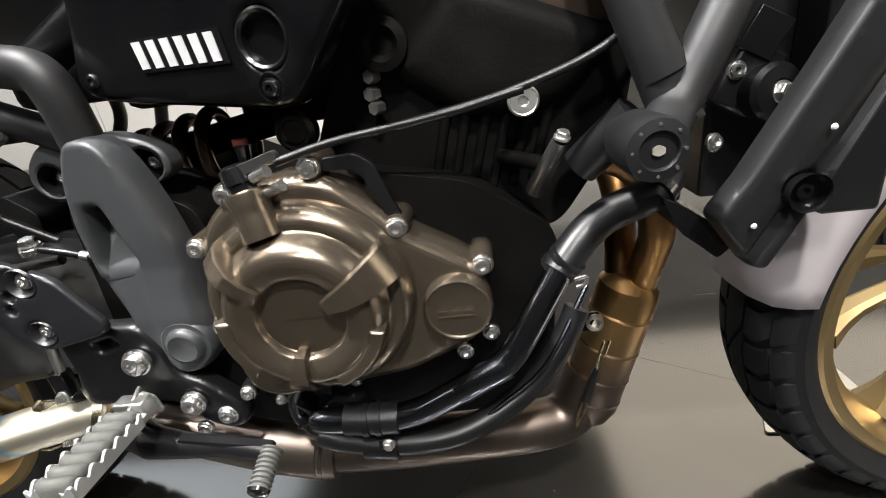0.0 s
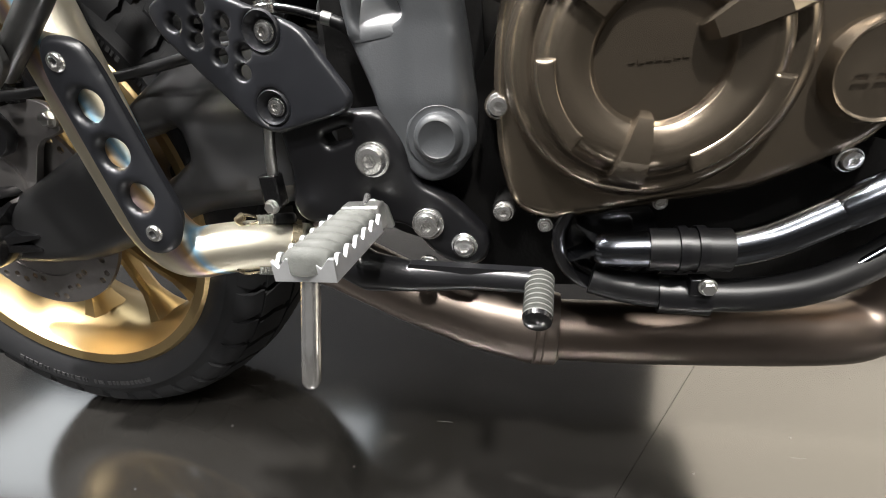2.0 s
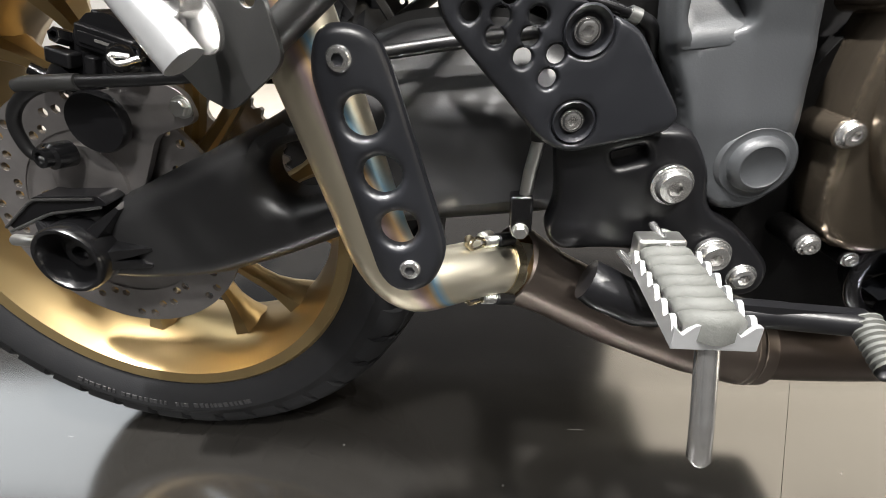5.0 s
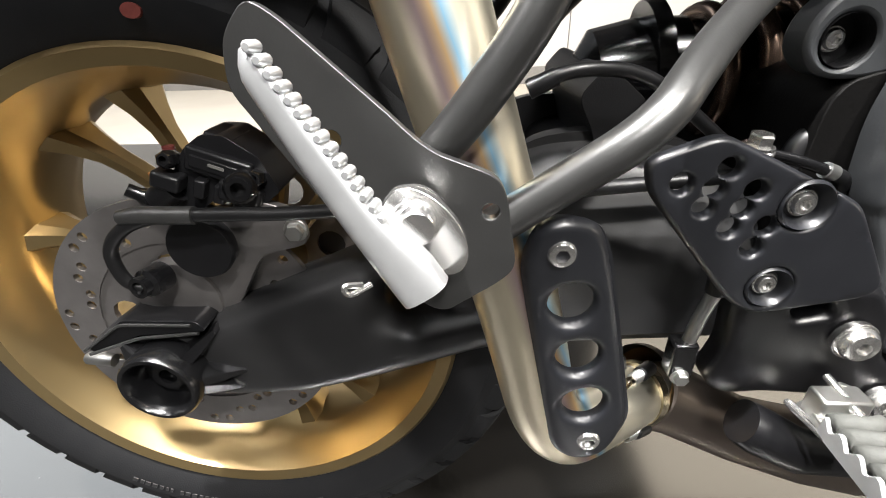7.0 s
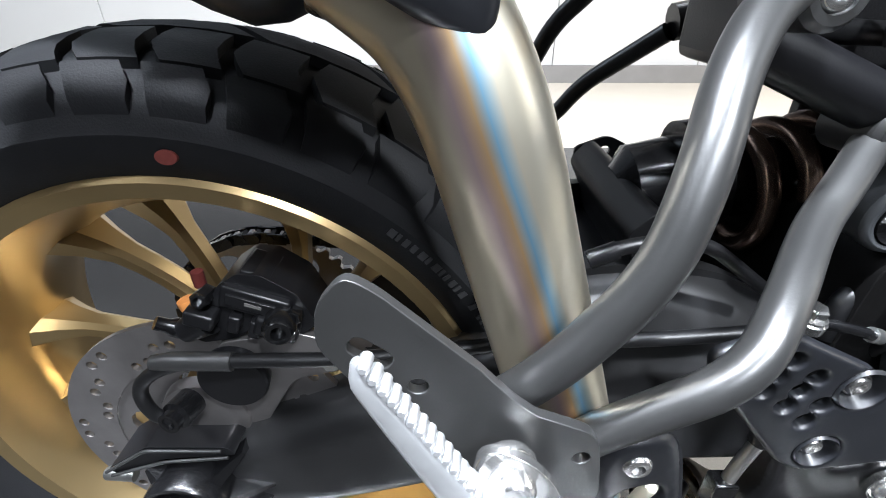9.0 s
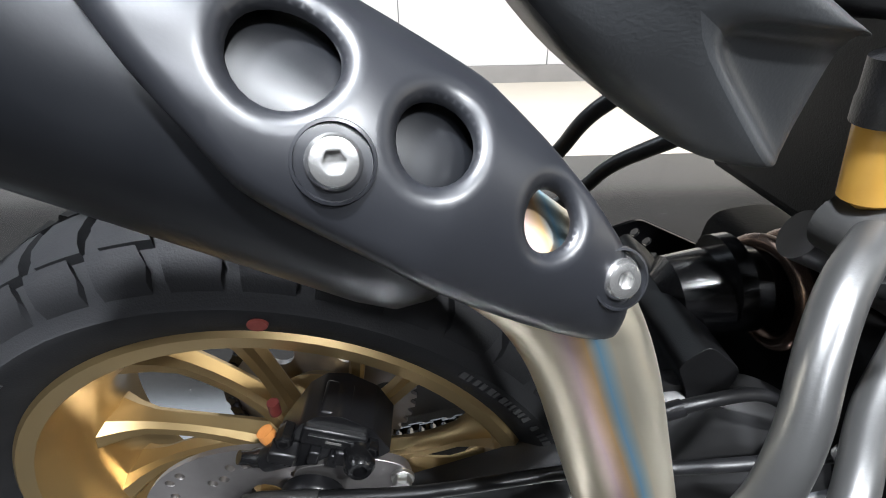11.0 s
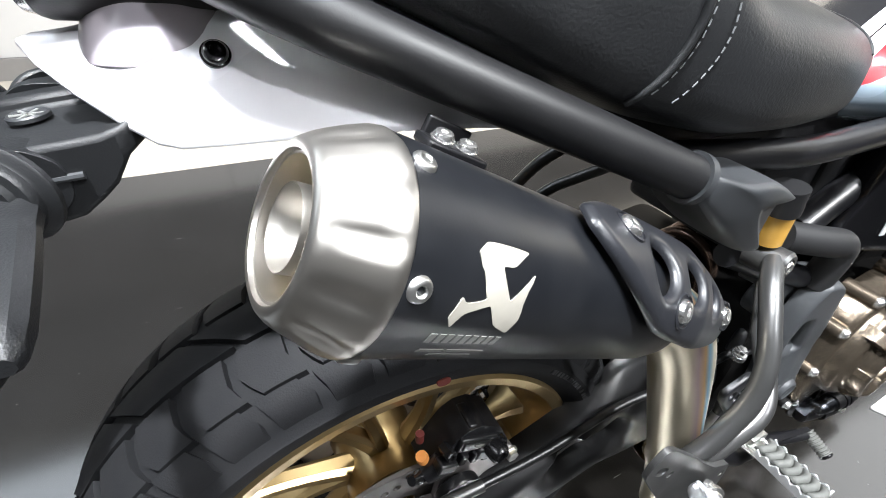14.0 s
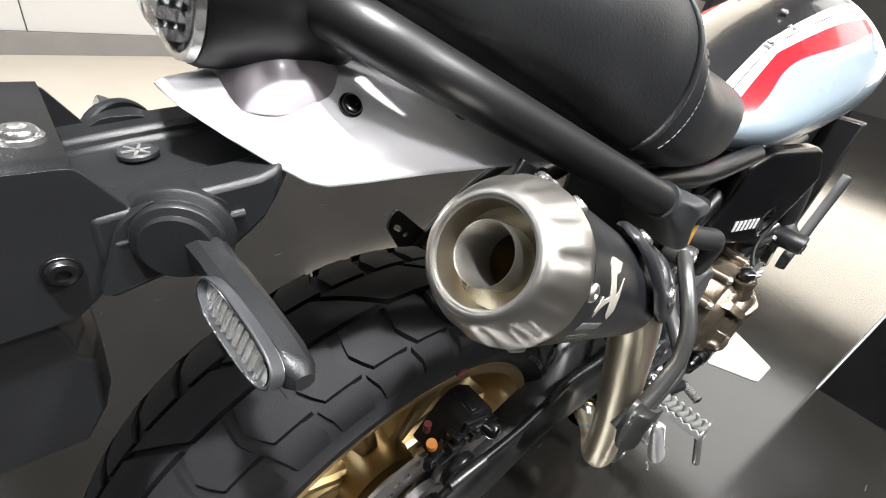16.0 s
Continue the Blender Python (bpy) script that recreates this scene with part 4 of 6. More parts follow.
for k in range(29):
    t = -0.07 + 1.07 * k / 28
    u = max(0.0, t)
    wa = 0.0108 - 0.0045 * u - (0.009 * ((t - 0.9) / 0.1) ** 2 if t > 0.9 else 0) * 0.55 + 0.0015 * math.sin(u * math.pi)
    wb = 0.0095 - 0.0055 * min(1, max(0, (t - 0.05) / 0.3)) - (0.002 * ((t - 0.9) / 0.1) ** 2 if t > 0.9 else 0)
    th = 0.0125 - 0.006 * u - (0.004 * ((t - 0.92) / 0.08) ** 2 if t > 0.92 else 0)
    o = P0 + (P1 - P0) * t
    ring = []
    for j in range(20):
        a = 2 * math.pi * j / 20
        c, q = math.cos(a), math.sin(a)
        ring.append(o + ps * math.copysign(abs(c) ** 0.75, c) * (wb if c > 0 else wa) + pn * math.copysign(abs(q) ** 0.8, q) * th * (0.6 if q > 0 else 0.75))
    rings.append(ring)
peg = part("passenger_peg", skin(rings), PEGALLOY, hanger, "folded bare alloy passenger footrest", angle=50)
for k in range(15):
    t = 0.28 + 0.7 * k / 14
    o = P0 + (P1 - P0) * t + ps * (0.0046 - 0.0012 * t) + pn * 0.0012
    part("peg_tooth", tube([o - pn * 0.004, o - pn * 0.003, o + pn * 0.003, o + pn * 0.0042], [0.0012, 0.0023, 0.0021, 0.0012], 10), PEGALLOY, peg)
part("peg_pivot", lathe([(0, -0.004), (0.0125, -0.004), (0.0132, -0.001), (0.0125, 0.001), (0.0085, 0.002), (0.0078, 0.005), (0.006, 0.0068), (0, 0.0074)], (0.2165, -0.238, 0.489), (0.25, -1, 0.2), 30), CHROME, peg)
oval = [(0.2215 + 0.0135 * math.cos(a) * 0.78 + 0.0205 * math.sin(a) * 0.62, 0.4835 + 0.0135 * math.cos(a) * 0.62 - 0.0205 * math.sin(a) * 0.78) for a in (2 * math.pi * k / 32 for k in range(32))]
part("peg_washer", slab(oval, lambda x, z: (x, -0.2405 - 0.25 * (x - 0.2215), z), lambda x, z: (x, -0.236 - 0.25 * (x - 0.2215), z)), CHROME, peg, "bright oval hinge washer", bevel=0.0012)
part("peg_clevis", tube([(0.2185, -0.2375, 0.489), (0.219, -0.246, 0.4885), (0.219, -0.248, 0.4885)], [0.0085, 0.008, 0.0065], 20), CHROME, peg)
part("cotter_pin", tube(bend([(0.2, -0.25, 0.466), (0.192, -0.256, 0.464), (0.190, -0.256, 0.469), (0.197, -0.252, 0.467)], 0.004), 0.0013, 8), CHROME, peg)

# rider footrest plate with its heel guard
heel_out = rounded([(0.327, 0.490), (0.3625, 0.5035), (0.441, 0.466), (0.4715, 0.418), (0.465, 0.408), (0.407, 0.396), (0.39, 0.404), (0.332, 0.472)], 0.008)
dots = [(0.369, 0.486), (0.385, 0.474), (0.364, 0.475), (0.347, 0.478), (0.381, 0.464), (0.361, 0.465), (0.396, 0.454), (0.377, 0.453), (0.392, 0.441)]
wells = ((0.413, 0.4655, 0.0135), (0.409, 0.4155, 0.0125))


def heel_relief(x, z):
    lift = 0.0
    for wx, wz, wr in wells:
        d = math.hypot(x - wx, z - wz)
        lift -= 0.007 * max(0.0, min(1.0, (wr - d) / 0.004 + 0.5)) if d < wr + 0.002 else 0
    return lift


heel = part("heel_guard", pillow(heel_out, -0.1715, 0.0035, 0.003, -0.168, [ring2(x, z, 0.0054, 16) for x, z in dots] + [ring2(x, z, r, 28) for x, z, r in wells], 0.006), GUARD, bike, "satin black perforated heel guard", angle=60)
for x, z, r in wells:
    part("bolt_well", lathe([(r + 0.0008, -0.0005), (r - 0.0006, 0.0015), (r - 0.003, -0.003), (r - 0.0045, -0.0055), (0.0, -0.0058)], (x, -0.174, z), (0, -1, 0), 32, caps=False), GUARD, heel)
    bolt(heel, (x, -0.169, z), r * 0.56)
step_out = rounded([(0.40, 0.41), (0.46, 0.408), (0.486, 0.408), (0.502, 0.38), (0.506, 0.352), (0.526, 0.342), (0.545, 0.323), (0.56, 0.305), (0.556, 0.285), (0.538, 0.28), (0.515, 0.29), (0.495, 0.318), (0.44, 0.322), (0.408, 0.32), (0.397, 0.335), (0.405, 0.36)], 0.01)
step_y = -0.158
steprest = part("footrest_plate", pillow(step_out, step_y, 0.006, 0.006, -0.146, [rounded([(0.437, 0.392), (0.458, 0.397), (0.461, 0.388), (0.441, 0.383)], 0.003)], 0.007, lambda x, z: 0.006 * math.exp(-(((x - 0.419) ** 2 + (z - 0.339) ** 2) / 0.00012))), SATIN, bike, "satin black rider footrest plate", angle=60)
bolt(steprest, (0.4765, -0.168, 0.3725), 0.0135, me=FLANGE)
bolt(steprest, (0.5135, -0.168, 0.3205), 0.0125, me=FLANGE)
bolt(steprest, (0.5395, -0.163, 0.3), 0.0105)
bolt(steprest, (0.508, -0.16, 0.281), 0.009)
# rider peg
R0, R1 = Vector((0.4695, -0.176, 0.3335)), Vector((0.4675, -0.276, 0.3345))
rd = (R1 - R0).normalized()
rs = Vector((0, 0, 1)).cross(rd).normalized()
ru = rd.cross(rs)
rs = rs if rs.x > 0 else -rs
ru = ru if ru.z > 0 else -ru
rpeg = empty("rider_peg", bike, "serrated steel rider footrest with grey rubber")
part("hinge", block(R0 + rd * 0.008, (0.03, 0.016, 0.02)), ZINC, rpeg, "plated hinge block", bevel=0.002)
part("hinge_pin", tube([R0 + rs * -0.001 + ru * 0.0115 - rd * 0.006, R0 + rs * 0.006 + ru * 0.002 + rd * 0.03], 0.0028, 12), CHROME, rpeg)
bolt(rpeg, R0 + rs * 0.008 + ru * 0.001 - rd * 0.001, 0.0055, rd, HEXHEAD)
part("hinge_ear", slab(rounded([(-0.02, -0.014), (0.02, -0.012), (0.016, 0.006), (0.004, 0.0115)], 0.003), lambda x, z: R0 + rs * x + ru * z - rd * 0.002, lambda x, z: R0 + rs * x + ru * z + rd * 0.001), ZINC, rpeg, bevel=0.0006)
part("return_spring", tube(bend([R0 - rs * 0.012 - ru * 0.008 + rd * 0.028, R0 - rs * 0.0185 - ru * 0.009 - rd * 0.004, R0 - rs * 0.0215 - ru * 0.009 - rd * 0.003, R0 - rs * 0.0185 - ru * 0.006 + rd * 0.03], 0.003), 0.0016, 8), CHROME, rpeg)


def saw(x):
    k = x / 0.0135
    return min(1.0, 2.5 * abs(k - math.floor(k) - 0.5))


for side in (-1, 1):
    pts = [(0.024, -0.0065), (0.1, -0.0075)]
    top = [(0.024 + 0.076 * k / 64, 0.001 + 0.0062 * saw(0.076 * k / 64)) for k in range(64, -1, -1)]
    part("side_rail", slab(pts + top, lambda x, z, q=side: R0 + rd * x + rs * q * 0.0200 + ru * z, lambda x, z, q=side: R0 + rd * x + rs * q * 0.0172 + ru * z), PEGALLOY, rpeg, "toothed steel rail", angle=25, bevel=0.0004)
endr = [(-0.0200, -0.0075), (0.0200, -0.0075)] + [(0.0200 - 0.04 * k / 36, 0.001 + 0.0062 * saw(0.04 * k / 36 + 0.0115)) for k in range(37)]
part("end_rail", slab(endr, lambda x, z: R0 + rd * 0.1005 + rs * x + ru * z, lambda x, z: R0 + rd * 0.0977 + rs * x + ru * z), PEGALLOY, rpeg, "toothed steel rail", angle=25, bevel=0.0004)
part("peg_body", slab([(0.012, -0.0165), (0.0975, -0.0168), (0.0975, 0.0168), (0.012, 0.0165)], lambda x, z: R0 + rd * x + rs * z + ru * -0.002, lambda x, z: R0 + rd * x + rs * z + ru * -0.008), ZINC, rpeg, bevel=0.001)
PEGRUB = material("pale_grey_peg_rubber", (0.085, 0.087, 0.08), 0.7, color2=(0.115, 0.117, 0.108), scale=120, bump=0.3, bscale=500)
for k in range(7):
    o = R0 + rd * (0.026 + 0.0112 * k) + ru * 0.003
    rings = []
    for t in (-1, -0.88, -0.55, -0.2, 0.2, 0.55, 0.88, 1):
        c = o + rs * t * 0.0148 + rd * (0.0045 * math.cos(t * 1.9))
        h = 0.0098 * (1 - 0.62 * abs(t) ** 3.2)
        rings.append([c + rd * x + ru * z * h for x, z in ((-0.0054, -0.6), (-0.0052, 0.45), (-0.0034, 0.92), (0.0, 1.05), (0.0034, 0.92), (0.0052, 0.45), (0.0054, -0.6))])
    part("rubber_rib", skin(rings), PEGRUB, rpeg, "pale grey rubber rib", angle=60)
part("feeler_rod", tube([R1 + Vector((0.0, 0.006, -0.006)), R1 + Vector((-0.0005, -0.010, -0.045)), R1 + Vector((-0.001, -0.0175, -0.065)), R1 + Vector((-0.001, -0.0185, -0.068))], [0.0058, 0.0058, 0.0058, 0.0035], 18), CHROME, rpeg, "bright steel feeler rod")
# brake pedal
ped = [(0.4305, -0.166, 0.2985), (0.4335, -0.1665, 0.297), (0.44, -0.169, 0.2935), (0.465, -0.178, 0.2845), (0.50, -0.183, 0.283), (0.55, -0.190, 0.2865), (0.59, -0.203, 0.290), (0.602, -0.207, 0.291)]
pedal = part("brake_pedal", tube(ped, [0.0158, 0.0165, 0.0172, 0.0160, 0.0122, 0.0098, 0.0085, 0.006], 24), SATIN, bike, "satin black brake pedal with a ribbed tip")
part("pedal_flange", slab(rounded([(0.50, 0.2965), (0.60, 0.2985), (0.602, 0.2935), (0.50, 0.291)], 0.002), lambda x, z: (x, -0.19 - max(0, x - 0.54) * 0.28, z), lambda x, z: (x, -0.182 - max(0, x - 0.54) * 0.28, z), (), 0.02), SATIN, pedal)
tp0, tp1 = Vector((0.598, -0.203, 0.2915)), Vector((0.5965, -0.236, 0.281))
part("pedal_tip", tube([tp0 + (tp1 - tp0) * (k / 33) for k in range(34)], [0.0098 - (0.0022 if k % 4 in (2, 3) else 0) for k in range(34)], 20), PEGRUB, pedal, "grey ribbed pedal rubber", angle=25)
part("tip_cap", lathe([(0, 0), (0.0098, 0), (0.009, 0.003), (0.006, 0.0045), (0, 0.005)], tp1, tp1 - tp0, 20), GLOSS, pedal)
part("push_rod", tube([(0.392, -0.157, 0.405), (0.386, -0.157, 0.378), (0.381, -0.157, 0.34)], 0.0045, 12), ZINC, pedal)
part("rod_boot", tube([(0.394, -0.155, 0.43), (0.391, -0.157, 0.40)], [0.009, 0.006], 16), HOSE, pedal)
part("rod_clevis", block((0.381, -0.157, 0.349), (0.016, 0.014, 0.028)), GLOSS, pedal, bevel=0.002)
bolt(pedal, (0.3805, -0.164, 0.337), 0.0062, me=HEXHEAD)
part("banjo_bolt", lathe([(0, -0.012), (0.0095, -0.012), (0.0095, -0.0065), (0.0085, -0.0055), (0.0085, -0.004), (0, -0.004)], (0.401, -0.14, 0.492), (0.05, -0.12, 1), 28), CHROME, pedal)
part("banjo_head", lathe([(0, -0.005), (0.0068, -0.005), (0.0068, 0.0018), (0.0055, 0.0028), (0, 0.0028)], (0.401, -0.14, 0.492), (0.05, -0.12, 1), 6), CHROME, pedal)
part("banjo_line", tube(bend([(0.404, -0.14, 0.4835), (0.425, -0.14, 0.479), (0.446, -0.138, 0.4715)], 0.012), 0.0034, 12), GLOSS, pedal)
part("banjo_crimp", tube([(0.443, -0.138, 0.4725), (0.4495, -0.137, 0.470)], 0.0048, 14), ZINC, pedal)
part("banjo_hose", tube(bend([(0.448, -0.137, 0.4705), (0.46, -0.134, 0.465), (0.468, -0.12, 0.44)], 0.012), 0.0045, 12), HOSE, pedal)

# grey frame cover beside the engine
cov_out = rounded([(0.482, 0.572), (0.497, 0.575), (0.516, 0.57), (0.529, 0.548), (0.54, 0.515), (0.547, 0.48), (0.551, 0.44), (0.554, 0.40), (0.549, 0.368), (0.535, 0.353), (0.515, 0.349), (0.499, 0.358), (0.486, 0.38), (0.479, 0.418), (0.464, 0.455), (0.460, 0.50), (0.467, 0.54)], 0.013)
cov_slot = rounded([(0.480, 0.517), (0.493, 0.5175), (0.502, 0.482), (0.5075, 0.466), (0.497, 0.463), (0.482, 0.456), (0.475, 0.468), (0.476, 0.492)], 0.004)


def crease(x, z):
    line = 0.527 + 0.22 * (0.52 - z) if z > 0.45 else 0.5424 - 0.04 * (0.45 - z)
    side = -0.75 * max(0.0, x - line) * min(1, max(0, (z - 0.372) / 0.03))
    lean = 0.10 * (x - 0.50) * min(1, max(0, (z - 0.43) / 0.06))
    foot = 0.007 * min(1, max(0, (0.46 - z) / 0.05))
    step = 0.0035 * min(1, max(0, (0.462 + 0.25 * (x - 0.49) - z) / 0.006)) * min(1, max(0, (0.512 - x) / 0.012))
    return side + lean + foot - step


frame_cover = part("frame_cover", pillow(cov_out, -0.144, 0.013, 0.006, -0.13, [cov_slot], 0.005, crease), COVER, bike, "grey moulded frame cover", angle=50)
part("slot_back", slab(rounded([(0.471, 0.522), (0.500, 0.522), (0.512, 0.462), (0.500, 0.454), (0.471, 0.452)], 0.003), lambda x, z: (x, -0.1545 + 0.024 * max(0.0, min(1.0, (z - 0.462) / 0.03)) ** 0.7, z), lambda x, z: (x, -0.128, z), (), 0.006), COVER, frame_cover, angle=50)
part("round_boss", lathe([(0.0265, -0.012), (0.0245, -0.003), (0.0225, -0.0012), (0.0196, -0.0014), (0.0182, -0.0008), (0.0172, 0.0022), (0.0150, 0.0052), (0.0132, 0.0058), (0.0122, 0.0050), (0.0, 0.0048)], (0.5275, -0.1655, 0.3845), (0, -1, 0), 48, caps=False), COVER, frame_cover)
arm_wells = [(0.5275, 0.5435), (0.4385, 0.5395)]
part("cover_arm", slab(rounded([(0.416, 0.535), (0.419, 0.553), (0.438, 0.571), (0.50, 0.573), (0.532, 0.563), (0.5475, 0.551), (0.5475, 0.534), (0.53, 0.5255), (0.49, 0.528), (0.45, 0.519), (0.428, 0.521)], 0.01), lambda x, z: (x, -0.1265, z), lambda x, z: (x, -0.104, z), [ring2(x, z, 0.0135, 28) for x, z in arm_wells], 0.02), COVER, frame_cover, bevel=0.003, angle=50)
for x, z in arm_wells:
    part("bolt_well", lathe([(0.0134, 0.014), (0.0134, 0.0), (0.0, 0.0)], (x, -0.1125, z), (0, -1, 0), 28, caps=False), BLACK, frame_cover)
    bolt(frame_cover, (x, -0.1135, z), 0.0068)
part("breather_hose", tube(bend([(0.436, -0.118, 0.455), (0.438, -0.118, 0.482), (0.45, -0.116, 0.4895), (0.475, -0.10, 0.488), (0.50, -0.07, 0.48)], 0.012, 6), 0.0078, 16), HOSE, bike, "black rubber breather hose")

# ---------------------------------------------------------------- engine
engine = part("engine", plate(rounded([(0.50, 0.33), (0.53, 0.275), (0.60, 0.25), (0.82, 0.26), (0.862, 0.32), (0.87, 0.45), (0.80, 0.50), (0.70, 0.52), (0.62, 0.50), (0.575, 0.46)], 0.02), -0.135, 0.13), DARK, bike, "dark cast engine with a bronze clutch cover", bevel=0.006)
cyl = part("cylinder_block", plate(rounded([(0.655, 0.5), (0.79, 0.445), (0.875, 0.44), (0.93, 0.52), (0.945, 0.62), (0.93, 0.68), (0.76, 0.70), (0.70, 0.6)], 0.02), -0.105, 0.105), DARK, engine, bevel=0.006)
for k in range(6):
    a = Vector((0.765 + 0.018 * k, -0.106, 0.475 + 0.003 * k))
    part("cylinder_rib", tube([a, a + Vector((0.03, -0.002, 0.11))], 0.0045, 10), DARK, engine)
part("cam_case", pillow(rounded([(0.74, 0.59), (0.80, 0.655), (0.93, 0.60), (0.88, 0.545), (0.80, 0.545)], 0.02), -0.105, 0.02, 0.02, -0.09, (), 0.01), DARK, engine)
part("cam_cover", pillow(rounded([(0.815, 0.637), (0.90, 0.5965), (0.921, 0.606), (0.93, 0.66), (0.83, 0.70)], 0.008), -0.108, 0.006, 0.006, -0.09, (), 0.012), BROWN, engine, "brown painted cam cover")
part("cylinder_lug", tube([(0.8535, -0.128, 0.484), (0.8605, -0.146, 0.506), (0.8690, -0.160, 0.529)], [0.0085, 0.0075, 0.006], 16), STEEL_GREY, engine, "bare alloy stud boss")
part("stud_arm", tube([(0.828, -0.11, 0.512), (0.862, -0.146, 0.508)], [0.006, 0.0065], 12), DARK, engine)
bolt(engine, (0.8700, -0.1625, 0.5315), 0.0062, (0.2, -0.3, 0.9), HEXHEAD)
part("water_plug", lathe([(0, -0.01), (0.0125, -0.01), (0.0125, 0.0015), (0.011, 0.003), (0.0098, 0.0018), (0.0045, 0.0018), (0.0035, 0.0), (0, 0.0)], (0.848, -0.124, 0.5557), (0, -1, 0), 32), ALLOY, engine, "bare alloy round plug")
part("hanger_boss", lathe([(0, -0.02), (0.02, -0.02), (0.02, 0.008), (0.013, 0.01), (0.008, 0.004), (0, 0.004)], (0.744, -0.118, 0.61), (0, -1, 0), 28), DARK, engine)
for p in ((0.731, -0.118, 0.588), (0.729, -0.118, 0.575), (0.731, -0.118, 0.564)):
    part("terminal", lathe([(0, -0.006), (0.0055, -0.006), (0.0055, 0.004), (0, 0.005)], p, (-0.6, -1, 0), 6), ZINC, engine)

case_out = rounded([(0.572, 0.45), (0.582, 0.49), (0.603, 0.512), (0.635, 0.524), (0.665, 0.5295), (0.695, 0.523), (0.724, 0.497), (0.746, 0.473), (0.776, 0.455), (0.798, 0.44), (0.808, 0.416), (0.806, 0.388), (0.79, 0.366), (0.732, 0.34), (0.686, 0.333), (0.64, 0.326), (0.606, 0.320), (0.579, 0.331), (0.570, 0.372), (0.569, 0.415)], 0.012)
CC = (0.6620, 0.4265)


case = part("clutch_cover", pillow(case_out, -0.165, 0.009, 0.010, -0.13, (), 0.012), BRONZE, engine, "bronze painted clutch cover", angle=60)
part("clutch_dome", lathe([(0.0862, -0.006), (0.0848, 0.006), (0.082, 0.0135), (0.0775, 0.0185), (0.0725, 0.0205), (0.0695, 0.0202), (0.0682, 0.0196), (0.0672, 0.02), (0.0655, 0.0245), (0.0625, 0.0315), (0.0585, 0.0375), (0.054, 0.0405), (0.0485, 0.0412), (0.0445, 0.0404), (0.0405, 0.0388), (0.0365, 0.0374), (0.0349, 0.0360), (0.0341, 0.0310), (0.0333, 0.0300), (0.0, 0.0298)], (CC[0], -0.174, CC[1]), (0, -1, 0), 96, caps=False), BRONZE, engine, "stepped bronze clutch dome", angle=50)
for deg, w0, w1, r0, r1 in ((26, 0.0045, 0.0160, 0.022, 0.083), (-102, 0.0035, 0.0125, 0.0275, 0.076), (137, 0.0045, 0.0085, 0.034, 0.085)):
    a = radians(deg)
    u, v = Vector((math.cos(a), 0, math.sin(a))), Vector((-math.sin(a), 0, math.cos(a)))
    c = Vector((CC[0], 0, CC[1]))
    rings = []
    for t, y in ((0, -0.209), (0.06, -0.2165), (0.3, -0.2205), (0.55, -0.2195), (0.8, -0.211), (0.97, -0.199), (1.0, -0.193)):
        o, w = c + u * (r0 + (r1 - r0) * t), w0 + (w1 - w0) * t ** 0.8
        rings.append([o + v * w * q + Vector((0, h, 0)) for q, h in ((-1.12, -0.176), (-1, y + 0.0035), (-0.86, y), (0.86, y), (1, y + 0.0035), (1.12, -0.176))])
    part("clutch_claw", skin(rings), BRONZE, engine, angle=24)
for deg, half in ((-42, 30), (-160, 26)):
    band = [(CC[0] + r * math.cos(radians(deg + q)), CC[1] + r * math.sin(radians(deg + q))) for r, seq in ((0.053, range(-half, half + 1, 3)), (0.0655, range(half, -half - 1, -3))) for q in seq]
    part("clutch_panel", pillow(rounded(band, 0.0016), -0.2125, 0.0035, 0.003, -0.19, (), 0.006), BRONZE, engine, angle=50)
for k in range(7):
    part("embossed_bar", block((CC[0] - 0.0135 + 0.0045 * k, -0.2043, CC[1] - 0.001 + 0.0001 * k), (0.0034, 0.0012, 0.0016 + 0.0009 * (k % 3 == 1))), BRONZE, engine)
oil = part("crank_cap", lathe([(0, -0.02), (0.0285, -0.02), (0.0285, -0.004), (0.0265, 0.0005), (0.0255, 0.0), (0.0245, -0.001), (0, -0.001)], (0.7805, -0.186, 0.4085), (0, -1, 0), 40), BRONZE, engine, "bronze round crank cover")
for k in range(3):
    for dz in (-0.0024, 0.0024):
        part("embossed_bar", block((0.7685 + 0.0105 * k, -0.1868, 0.4065 + dz), (0.0085 - 0.002 * (dz > 0), 0.0012, 0.0011)), BRONZE, oil)
for x, z, r in ((0.6815, 0.532, 0.0085), (0.7395, 0.478, 0.0085), (0.803, 0.439, 0.0085), (0.805, 0.3745, 0.0075), (0.781, 0.357, 0.0075), (0.572, 0.404, 0.0085), (0.572, 0.3295, 0.0075), (0.6775, 0.333, 0.005), (0.6015, 0.3185, 0.0055), (0.5745, 0.478, 0.0085), (0.6115, 0.519, 0.0085)):
    part("bolt_boss", lathe([(0, -0.04), (r * 1.25, -0.04), (r * 1.15, 0.0), (0, 0.0)], (x, -0.168, z), (0, -1, 0), 18), BRONZE if r > 0.0078 else DARK, engine)
    bolt(engine, (x, -0.1695, z), r, me=FLANGE)
cl0, cl1 = Vector((0.6455, -0.193, 0.490)), Vector((0.6335, -0.183, 0.5435))
lever = part("clutch_lever_boss", tube([cl0, cl0.lerp(cl1, 0.3), cl0.lerp(cl1, 0.42), cl0.lerp(cl1, 0.6), cl0.lerp(cl1, 0.64)], [0.0155, 0.0155, 0.0148, 0.0178, 0.017], 28), BRONZE, engine, "bronze clutch lever boss")
